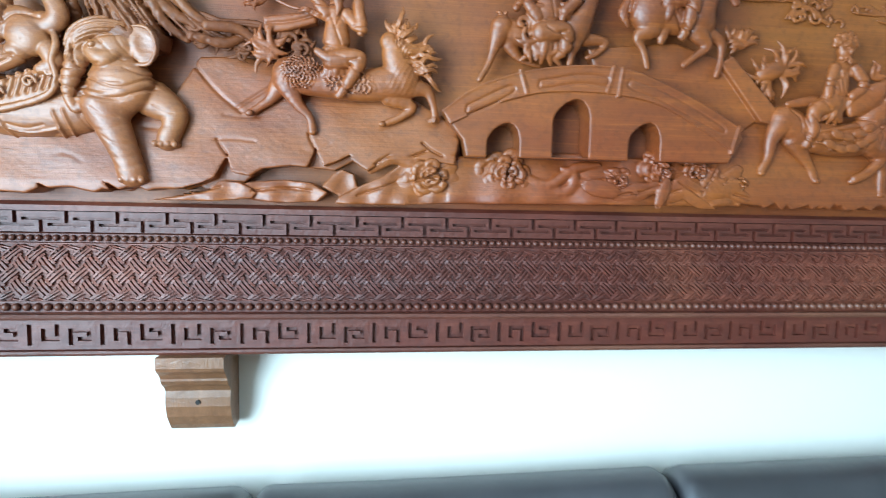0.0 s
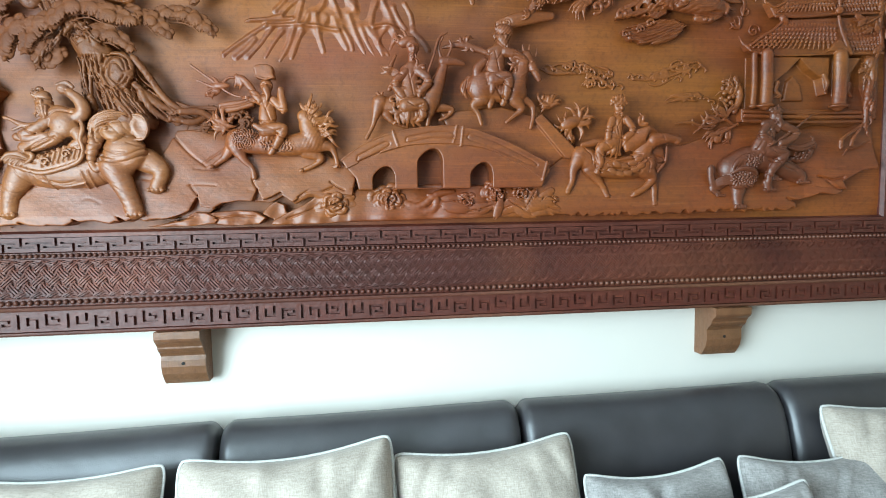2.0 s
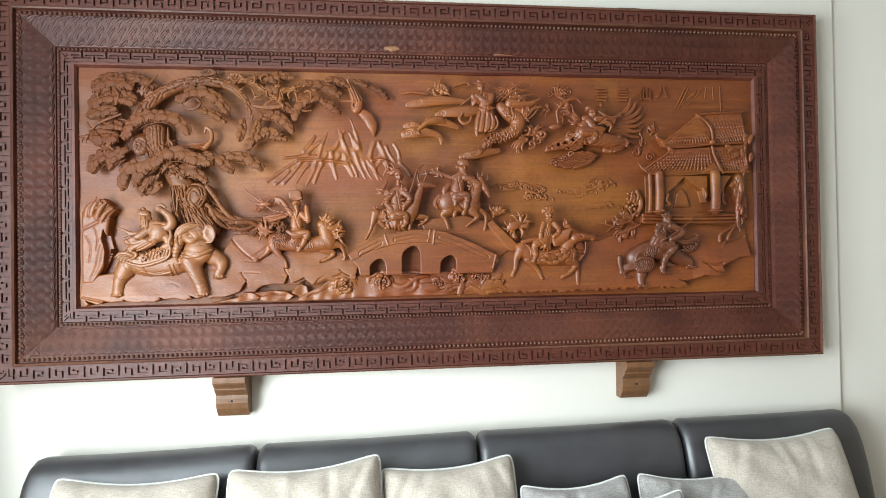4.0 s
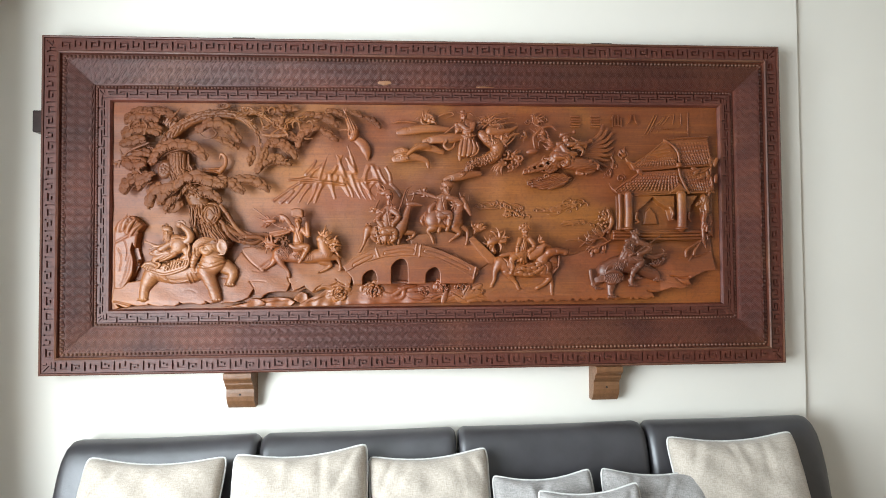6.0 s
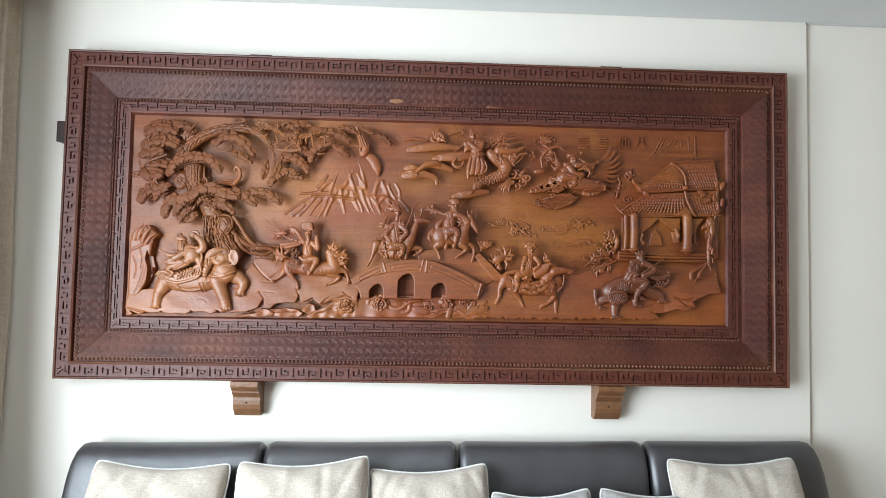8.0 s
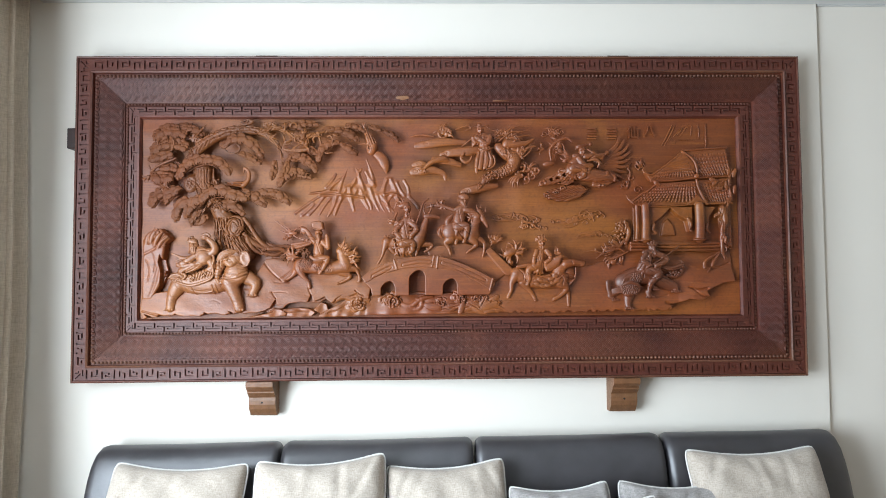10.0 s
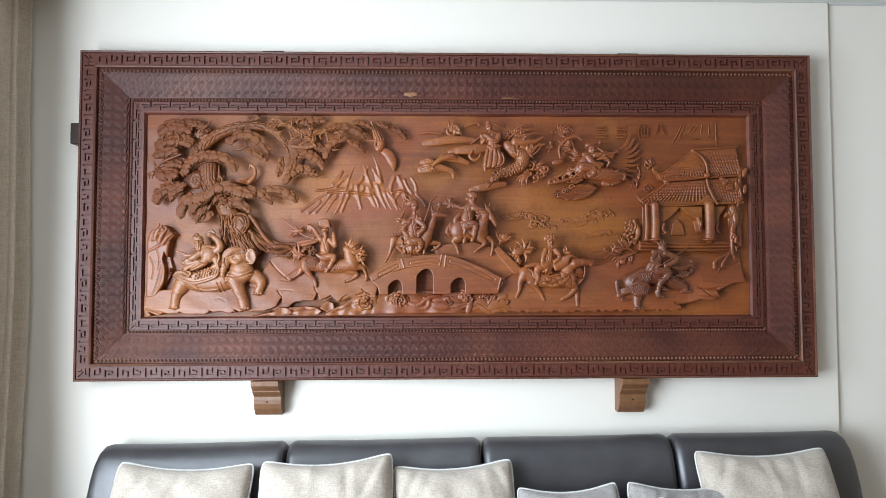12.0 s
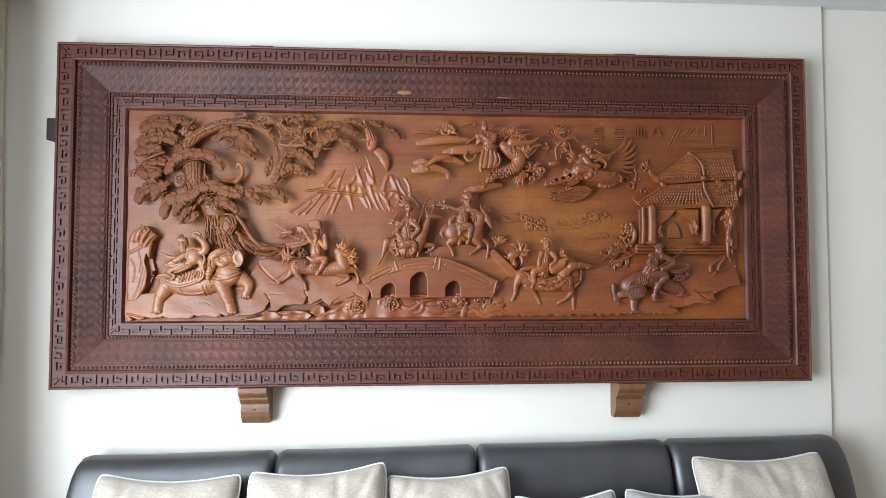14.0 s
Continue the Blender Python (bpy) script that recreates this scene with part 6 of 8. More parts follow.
def mountains():
    c = Carving((-0.624, 0.402), (-0.088, 0.666), 24, 0.0022, 0.0085)
    ridges = [((300, 280), (250, 415)), ((235, 315), (180, 385)), ((255, 345), (205, 392)), ((330, 250), (390, 400)), ((375, 285), (362, 325)), ((405, 235), (445, 370)), ((400, 300), (440, 365)), ((342, 340), (315, 388)),
              ((515, 345), (495, 420)), ((538, 342), (582, 470)), ((572, 362), (612, 432)), ((612, 350), (637, 412)), ((310, 390), (335, 512)), ((288, 392), (265, 430)), ((372, 400), (412, 502)), ((348, 400), (328, 432)),
              ((422, 390), (472, 517)), ((396, 430), (432, 505)), ((150, 432), (10, 530)), ((168, 440), (90, 537)), ((202, 450), (145, 537)), ((238, 440), (192, 546)), ((266, 450), (230, 537)), ((112, 480), (50, 540)),
              ((462, 432), (505, 525)), ((482, 432), (532, 522)), ((502, 440), (552, 522)), ((556, 425), (600, 500)), ((545, 430), (520, 480)), ((640, 440), (690, 500)), ((590, 450), (560, 500))]
    p, q = (-0.624, 0.831), (-0.548, 0.755)
    f = lambda w: (p[0] + (q[0] - p[0]) * w[0] / 100, p[1] + (q[1] - p[1]) * w[1] / 100)
    c.slab([(-0.62, 0.405), (-0.09, 0.405), (-0.09, 0.66), (-0.62, 0.66)], -14, -8.5, soft=1, k=1)
    # soft ridges that swell out of the board, each with a shallow cut on its far side
    for i, (a, b) in enumerate(ridges):
        m = ((a[0] + b[0]) / 2 + (5 if i % 2 else -4), (a[1] + b[1]) / 2)
        c.incise([off(f(a), 13, 2), off(f(m), 15, 2), off(f(b), 12, 0)], 7, 1.5, 3)
        c.incise([f(a), f(m), f(b)], 19, -4.0, 4)
        c.incise([f(a), f(m), f(b)], 8, -4.2, 3)
    for a, b in (((-0.559, 0.511), (-0.444, 0.521)), ((-0.509, 0.502), (-0.329, 0.494)), ((-0.241, 0.505), (-0.180, 0.500)), ((-0.548, 0.515), (-0.471, 0.526))):
        c.incise([a, ((a[0] + b[0]) / 2, a[1] + 0.004), b], 6, -9)
    return c.skin("mountain_relief", "low-relief mountain peaks with cut ridges", 0.6)


def qilin():
    c = Carving((-0.686, 0.111), (-0.310, 0.398), 118)
    c.tube([(-0.582, 0.212), (-0.532, 0.203), (-0.463, 0.199), (-0.394, 0.209)], (42, 36, 38, 42), (44, 50, 54, 56), k=6)
    c.tube([(-0.587, 0.199), (-0.567, 0.164), (-0.549, 0.144), (-0.544, 0.121)], (28, 14, 9, 10), (54, 56, 54, 54), k=4)
    c.tube([(-0.597, 0.199), (-0.613, 0.173), (-0.629, 0.160), (-0.643, 0.149)], (26, 13, 9, 9), (40, 40, 42, 44), k=4)
    c.tube([(-0.394, 0.199), (-0.356, 0.195), (-0.344, 0.173), (-0.339, 0.149)], (28, 15, 9, 9), (60, 62, 60, 58), k=4)
    c.tube([(-0.417, 0.183), (-0.380, 0.168), (-0.398, 0.150), (-0.426, 0.138)], (24, 13, 9, 8), (52, 52, 52, 50), k=4)
    c.tube([(-0.394, 0.214), (-0.406, 0.245), (-0.410, 0.268)], (40, 34, 26), (58, 66, 70), k=6)
    # head with open jaw
    c.tube([(-0.417, 0.268), (-0.394, 0.260), (-0.367, 0.253)], (24, 19, 10), (76, 80, 78), k=4).tube([(-0.406, 0.247), (-0.385, 0.239), (-0.371, 0.241)], (10, 8, 5), (78, 80, 78), k=2)
    c.blob((-0.402, 0.272), 7, 6, 6, 100, k=1).blob((-0.367, 0.255), 7, 6, 6, 84, k=1)
    c.scatter((-0.559, 0.214), 46, 34, 120, 3.6, 76, 15, 3, 1).scatter((-0.479, 0.199), 58, 26, 90, 3.4, 86, 7, 14, 1)
    c.hatch((-0.394, 0.210), 50, 44, 60, 10, 2.2, 2)
    # flame mane: wavy locks that stream ahead of the head
    g = random.Random(31)
    for i in range(22):
        w = radians(112 - 6.6 * i + g.uniform(-5, 5))
        base = (-0.410 + 0.0016 * i, 0.272 - 0.0022 * i + g.uniform(-0.006, 0.006))
        l, b = g.uniform(48, 96) * (0.75 if i < 4 else 1.0), g.choice((-1, 1)) * g.uniform(5, 10)
        p = [off(base, l * f * math.cos(w) - b * math.sin(6.5 * f) * math.sin(w), -l * f * math.sin(w) - b * math.sin(6.5 * f) * math.cos(w)) for f in (0, 0.25, 0.5, 0.75, 1.0)]
        c.tube(p, (8, 7.5, 6, 4.5, 1.5), (70, 80 + g.uniform(-8, 10), 84 + g.uniform(-10, 10), 80, 70), k=1, per=3)
        c.incise(p, 1.4, 2.4, 2)
    # rider
    rider(c, (-0.503, 0.235), (-0.503, 0.311), (-0.503, 0.341), 80, 32, [([(-0.486, 0.306), (-0.462, 0.281), (-0.466, 0.311), (-0.468, 0.331)], (90, 100, 98, 94)), ([(-0.520, 0.306), (-0.534, 0.325), (-0.554, 0.353), (-0.574, 0.364)], (84, 82, 74, 66))], [([(-0.509, 0.233), (-0.467, 0.236), (-0.480, 0.203), (-0.498, 0.178)], (92, 100, 96, 88))], 1.0, 3)
    c.slab([(-0.525, 0.356), (-0.531, 0.385), (-0.517, 0.390), (-0.498, 0.391), (-0.485, 0.385), (-0.481, 0.357)], 58, 106, soft=8, k=1).tube([(-0.525, 0.361), (-0.503, 0.354), (-0.482, 0.359)], 4, 104, k=1).tube([(-0.502, 0.331), (-0.498, 0.316), (-0.501, 0.302)], (13, 9, 3), 102, k=1)
    c.tube([(-0.532, 0.245), (-0.509, 0.233), (-0.475, 0.239)], (9, 12, 9), (98, 104, 104), k=2)
    # tail, banner staff and trailing cloth
    c.tufts((-0.601, 0.245), 8, 66, 170, 50, 8, 50, 34, 0.6).tube([(-0.555, 0.357), (-0.594, 0.364), (-0.624, 0.341), (-0.670, 0.356)], (4, 5, 5, 4), 52).tube([(-0.686, 0.394), (-0.640, 0.360), (-0.594, 0.325), (-0.540, 0.310)], 4.5, (40, 48, 54, 62))
    c.slab([(-0.624, 0.302), (-0.578, 0.310), (-0.534, 0.319), (-0.538, 0.296), (-0.578, 0.283), (-0.620, 0.275)], 20, 58, soft=8).incise([(-0.617, 0.291), (-0.578, 0.296), (-0.538, 0.308)], 3, 5)
    c.tufts((-0.617, 0.264), 6, 50, 300, 60, 8, 46, 35).tufts((-0.620, 0.333), 6, 46, 160, 80, 7, 44, 36).blob((-0.613, 0.344), 26, 10, 9, 52)
    c.tufts((-0.341, 0.153), 3, 20, 260, 40, 4, 60, 8).sash((-0.525, 0.302), 2, 90, 185, 6, 70, 4)
    for p in ((-0.544, 0.120), (-0.645, 0.147), (-0.337, 0.147), (-0.429, 0.137)):
        c.blob(p, 9, 7, 9, 56, k=1)
    return c.skin("horned_beast_with_rider", "carved scaly horned beast galloping with a tall-hatted rider", 0.8)


def bridge():
    c = Carving((-0.333, 0.065), (0.303, 0.287), 118, 0.0021)
    face = [(-0.327, 0.160), (-0.272, 0.199), (-0.195, 0.226), (-0.103, 0.241), (-0.019, 0.239), (0.050, 0.221), (0.135, 0.183), (0.204, 0.147), (0.213, 0.132), (0.200, 0.111), (0.188, 0.088), (-0.287, 0.086), (-0.293, 0.114), (-0.314, 0.140)]
    c.slab([(-0.072, 0.283), (0.089, 0.302), (0.185, 0.275), (0.284, 0.187), (0.211, 0.132), (0.127, 0.187), (0.050, 0.226), (-0.057, 0.245)], -5, 40, soft=8)
    c.slab([(0.172, 0.267), (0.195, 0.281), (0.290, 0.189), (0.274, 0.163), (0.259, 0.166)], 10, 60, soft=4)
    c.slab(face, -5, 92, soft=5)
    top = [(-0.328, 0.160), (-0.272, 0.200), (-0.195, 0.228), (-0.103, 0.243), (-0.019, 0.242), (0.050, 0.223), (0.135, 0.186), (0.208, 0.147)]
    low = [(0.188, 0.112), (0.127, 0.149), (0.050, 0.186), (-0.019, 0.199), (-0.088, 0.202), (-0.164, 0.197), (-0.241, 0.175), (-0.316, 0.140)]
    c.slab(top + low, 40, 98, soft=3)
    c.tube(top, 3.2, 97, k=1).tube(low, 2.6, 97, k=1)
    for a, b in (((-0.198, 0.232), (-0.186, 0.195)), ((-0.019, 0.244), (-0.025, 0.197)), ((0.202, 0.153), (0.190, 0.107)), ((-0.035, 0.246), (-0.045, 0.203))):
        c.tube([a, b], 6, 96, k=1)
    for p in ([(-0.164, 0.216), (-0.095, 0.229), (-0.049, 0.227), (-0.049, 0.213), (-0.095, 0.215), (-0.160, 0.204), (-0.164, 0.216)], [(-0.287, 0.170), (-0.218, 0.204), (-0.213, 0.192), (-0.282, 0.158), (-0.287, 0.170)], [(-0.003, 0.226), (0.066, 0.204), (0.165, 0.155), (0.161, 0.144), (0.058, 0.190), (-0.005, 0.212), (-0.003, 0.226)]):
        c.incise(p, 2.2, 4.5, 6)
    for x, y0, y1, w in ((527, 360, 440, 37), (683, 302, 430, 43), (858, 348, 440, 38)):
        p, q = (-0.624, 0.417), (-0.548, 0.341)
        f = lambda a, b: (p[0] + (q[0] - p[0]) * a / 100, p[1] + (q[1] - p[1]) * b / 100)
        arch = [f(x - w, y1), f(x - w, y0 + w * 1.1)] + [f(x + w * math.cos(radians(t)), y0 + w * 1.1 - w * (1.1 + 0.35 * math.cos(radians(t))) * math.sin(radians(t))) for t in range(170, 0, -20)] + [f(x + w, y0 + w * 1.1), f(x + w, y1)]
        c.slab(arch, -8, 130, soft=2, k=1, cut=True)
    return c.skin("arched_bridge", "carved humpback bridge with three arches and panelled parapet", 0.3)


def deer_rider():
    c = Carving((-0.279, 0.203), (-0.003, 0.532), 120)
    c.tube([(-0.226, 0.302), (-0.172, 0.298), (-0.107, 0.302)], (30, 34, 36), (46, 50, 56), k=5)
    c.tube([(-0.229, 0.306), (-0.241, 0.272), (-0.249, 0.247), (-0.265, 0.218)], (30, 13, 8, 8), (56, 58, 56, 56), k=4)
    c.tube([(-0.218, 0.287), (-0.195, 0.258), (-0.160, 0.247)], (22, 10, 7), (46, 46, 46), k=4)
    c.tube([(-0.103, 0.291), (-0.106, 0.268), (-0.109, 0.249)], (26, 10, 8), (66, 66, 64), k=4)
    c.tube([(-0.095, 0.295), (-0.045, 0.292), (-0.057, 0.273), (-0.076, 0.264)], (20, 10, 7, 6), (54, 54, 54, 54), k=4)
    c.tube([(-0.101, 0.310), (-0.081, 0.356), (-0.065, 0.398)], (38, 25, 15), (64, 70, 74), k=5)
    c.tube([(-0.068, 0.408), (-0.042, 0.408), (-0.015, 0.403)], (17, 14, 8), (78, 80, 80), k=3)
    c.tube([(-0.071, 0.413), (-0.078, 0.443), (-0.066, 0.468)], (6, 5, 3), 80).tube([(-0.057, 0.417), (-0.045, 0.445), (-0.051, 0.463)], (6, 5, 3), 76).blob((-0.055, 0.411), 3, 3, 4, 98, k=1)
    # fluttering mantle behind the rider
    c.tube([(-0.204, 0.341), (-0.186, 0.371), (-0.201, 0.394), (-0.187, 0.425)], (10, 12, 10, 5), (50, 54, 50, 46), k=2)
    rider(c, (-0.157, 0.291), (-0.147, 0.394), (-0.144, 0.440), 82, 36, [([(-0.132, 0.383), (-0.106, 0.356), (-0.126, 0.331)], (92, 104, 102)), ([(-0.164, 0.379), (-0.190, 0.348), (-0.172, 0.319)], (88, 96, 96))], [([(-0.164, 0.295), (-0.126, 0.298), (-0.122, 0.272), (-0.134, 0.260)], (94, 96, 90, 84))], 1.05, 5)
    c.blob((-0.158, 0.454), 32, 17, 22, 78, 20).tufts((-0.160, 0.452), 7, 44, 140, 60, 6, 80, 36)
    c.tube([(-0.126, 0.331), (-0.095, 0.410), (-0.078, 0.463), (-0.057, 0.479)], (4, 5, 5, 4), (108, 96, 84, 78))
    for k, (x, y) in enumerate(((585, 120), (640, 100), (575, 165), (620, 185), (555, 140), (660, 135))):
        c.curl(off((-0.624, 0.417), x, y), 20, 1.0, 6, 100 - 3 * k, 70 * k)
    c.tufts((-0.180, 0.283), 6, 50, 260, 70, 9, 84, 37).tufts((-0.134, 0.387), 4, 34, 60, 60, 6, 96, 38).sash((-0.172, 0.371), 3, 90, 165, 7, 70, 11)
    c.tufts((-0.226, 0.318), 3, 24, 120, 40, 6, 56, 39)
    return c.skin("deer_with_rider", "carved deer leaping with a robed rider on the bridge", 0.8)


def horse_bridge():
    c = Carving((-0.072, 0.233), (0.204, 0.548), 122)
    c.blob((0.034, 0.347), 50, 54, 42, 66, k=6)
    c.tube([(0.035, 0.344), (0.089, 0.335), (0.127, 0.335)], (46, 38, 38), (62, 64, 66), k=6)
    c.tube([(0.035, 0.318), (0.011, 0.301), (0.023, 0.279), (0.032, 0.252)], (28, 13, 9, 8), (70, 70, 68, 66), k=4)
    c.tube([(0.058, 0.318), (0.054, 0.296)], (20, 10), 70)
    c.tube([(0.116, 0.318), (0.137, 0.292), (0.119, 0.275), (0.098, 0.258)], (28, 14, 9, 8), (74, 76, 74, 72), k=4)
    c.tube([(0.131, 0.321), (0.167, 0.302), (0.170, 0.272), (0.164, 0.244)], (22, 12, 8, 8), (60, 62, 62, 62), k=4)
    c.tube([(0.119, 0.341), (0.133, 0.383), (0.150, 0.421)], (40, 30, 19), (72, 78, 82), k=5)
    c.tube([(0.149, 0.426), (0.165, 0.397), (0.182, 0.365)], (19, 17, 10), (86, 88, 88), k=3)
    c.tube([(0.144, 0.429), (0.138, 0.453)], (7, 3), 86).tube([(0.155, 0.431), (0.158, 0.453)], (7, 3), 84).blob((0.161, 0.408), 4, 4, 4, 106, k=1)
    c.tube([(0.175, 0.425), (0.178, 0.448)], (4, 2), 84).tufts((0.131, 0.406), 8, 44, 175, 55, 8, 88, 40)
    c.tube([(0.001, 0.371), (-0.015, 0.344), (-0.005, 0.321)], (10, 13, 5), 58).hatch((-0.009, 0.344), 22, 40, 85, 9, 4)
    rider(c, (0.060, 0.357), (0.075, 0.440), (0.089, 0.472), 88, 36, [([(0.093, 0.433), (0.124, 0.423), (0.144, 0.407)], (98, 102, 98))], [([(0.060, 0.364), (0.096, 0.364), (0.093, 0.325), (0.086, 0.302)], (98, 108, 104, 92))], 1.1, 7)
    c.blob((0.090, 0.485), 30, 22, 24, 88, -15, k=3).tube([(0.080, 0.465), (0.089, 0.453), (0.096, 0.448)], (16, 14, 6), (100, 102, 98), k=3).tufts((0.081, 0.479), 6, 40, 190, 50, 7, 84, 44).hatch((0.090, 0.479), 40, 40, 60, 9, 5)
    c.tube([(0.039, 0.410), (0.020, 0.387), (0.024, 0.356)], (14, 18, 10), (84, 82, 80), k=3)
    c.incise([(0.131, 0.371), (0.158, 0.387), (0.175, 0.383)], 2, -3).incise([(0.089, 0.310), (0.066, 0.341)], 3, 4)
    # a small flying banner behind the rider
    c.tube([(-0.065, 0.448), (-0.026, 0.454), (0.020, 0.445), (0.066, 0.425)], (5, 11, 12, 9), (44, 56, 60, 70)).tufts((-0.011, 0.454), 7, 40, 80, 70, 6, 56, 41).tufts((0.004, 0.452), 5, 34, 260, 50, 6, 58, 42)
    return c.skin("horse_with_rider", "carved horse trotting with a rider on the bridge", 0.8)


def horse_right():
    c = Carving((0.173, 0.030), (0.587, 0.337), 118)
    c.tube([(0.305, 0.170), (0.372, 0.143), (0.441, 0.140), (0.487, 0.153)], (42, 42, 44, 44), (48, 52, 56, 58), k=6)
    c.tube([(0.300, 0.168), (0.282, 0.135), (0.279, 0.104), (0.268, 0.080)], (34, 18, 12, 12), (56, 58, 56, 54), k=4)
    c.tube([(0.328, 0.137), (0.351, 0.109), (0.368, 0.086), (0.377, 0.068)], (28, 17, 12, 12), (50, 50, 50, 50), k=4)
    c.tube([(0.476, 0.135), (0.504, 0.111), (0.480, 0.081), (0.455, 0.068)], (36, 19, 13, 13), (66, 68, 66, 64), k=4)
    c.tube([(0.495, 0.122), (0.512, 0.091), (0.514, 0.063), (0.515, 0.046)], (26, 15, 12, 11), (56, 56, 56, 56), k=4)
    for p in ((0.267, 0.074), (0.379, 0.062), (0.452, 0.063), (0.515, 0.039)):
        c.blob(p, 11, 8, 10, 58, k=1)
    c.blob((0.510, 0.166), 44, 58, 22, 52, k=4).tube([(0.545, 0.195), (0.541, 0.153), (0.512, 0.118)], 5, 66)
    c.tube([(0.464, 0.160), (0.481, 0.191), (0.503, 0.209)], (38, 30, 22), (66, 76, 82), k=5)
    c.tube([(0.499, 0.210), (0.533, 0.215), (0.572, 0.212)], (26, 20, 14), (88, 90, 86), k=3).blob((0.566, 0.206), 14, 11, 10, 92, k=2)
    c.tube([(0.556, 0.219), (0.579, 0.226)], (5, 3), 84).blob((0.510, 0.216), 4, 4, 4, 108, k=1).tube([(0.503, 0.216), (0.517, 0.229)], (6, 2), 98, k=1)
    # thick swept mane
    for i in range(9):
        c.tube([off((-0.026, 0.417), 690 - 8 * i, 250 - 3 * abs(i - 4)), off((-0.026, 0.417), 655 - 9 * i, 232 + 3 * i), off((-0.026, 0.417), 640 - 7 * i, 262 + 4 * i), off((-0.026, 0.417), 650 - 8 * i, 290 + 2 * i)], (8, 13, 12, 5), (86, 102 - 2 * i, 100 - 2 * i, 84), k=1.0)
    c.tufts((0.461, 0.252), 7, 40, 50, 80, 7, 84, 42)
    rider(c, (0.388, 0.199), (0.399, 0.270), (0.403, 0.298), 80, 33, [([(0.382, 0.264), (0.371, 0.237), (0.368, 0.216)], (88, 96, 98)), ([(0.422, 0.264), (0.437, 0.236), (0.418, 0.216)], (92, 98, 96))], [([(0.384, 0.203), (0.349, 0.187), (0.351, 0.153), (0.345, 0.126)], (86, 90, 86, 76))], 1.0, 9)
    c.scatter((0.400, 0.311), 32, 16, 16, 9, 82, 8, 7).tufts((0.400, 0.310), 9, 34, 90, 110, 5, 84, 49)
    c.slab([(0.361, 0.153), (0.434, 0.170), (0.458, 0.153), (0.434, 0.122), (0.388, 0.117)], 60, 94, soft=8)
    for p in ([(0.369, 0.149), (0.403, 0.153), (0.449, 0.160)], [(0.372, 0.135), (0.411, 0.138), (0.451, 0.147)], [(0.388, 0.123), (0.418, 0.126), (0.441, 0.135)], [(0.403, 0.164), (0.434, 0.178), (0.464, 0.173)]):
        c.incise(p, 3, 5)
    c.tube([(0.357, 0.132), (0.418, 0.123), (0.464, 0.147), (0.486, 0.164)], (4, 5, 5, 4), (92, 98, 100, 98), k=2).tube([(0.303, 0.199), (0.334, 0.204), (0.357, 0.210)], (8, 13, 9), 72)
    # saddle cloth in ragged overlapping layers
    for k, (x, y, w) in enumerate(((0.382, 0.128, 20), (0.402, 0.121, 19), (0.423, 0.123, 19), (0.444, 0.131, 18), (0.461, 0.142, 17), (0.392, 0.146, 18), (0.414, 0.142, 18), (0.436, 0.149, 18), (0.455, 0.160, 16))):
        c.blob((x, y), w, 11, 7, 98 + 1.5 * (k % 3), -25 + 11 * (k % 5), k=0.8)
    # leafy spray behind
    c.tufts((0.296, 0.260), 12, 70, 30, 90, 8, 38, 44).tufts((0.280, 0.252), 9, 60, 200, 70, 8, 34, 45).tufts((0.223, 0.302), 8, 48, 110, 90, 8, 30, 46).blob((0.280, 0.260), 40, 22, 20, 36, 20)
    c.tufts((0.277, 0.233), 6, 40, 270, 60, 7, 30, 47).tufts((0.204, 0.310), 6, 44, 60, 90, 7, 26, 48)
    for p in ([(0.311, 0.187), (0.326, 0.172), (0.330, 0.149)], [(0.476, 0.164), (0.489, 0.149), (0.486, 0.126)], [(0.495, 0.187), (0.510, 0.172), (0.537, 0.164)], [(0.503, 0.157), (0.522, 0.149), (0.541, 0.153)], [(0.392, 0.260), (0.388, 0.237), (0.394, 0.216)], [(0.411, 0.260), (0.412, 0.241), (0.405, 0.219)], [(0.522, 0.219), (0.526, 0.210)], [(0.334, 0.153), (0.342, 0.137), (0.357, 0.126)]):
        c.incise(p, 2.4, 4)
    return c.skin("horse_with_rider", "carved horse galloping with a curly-haired rider", 0.8)


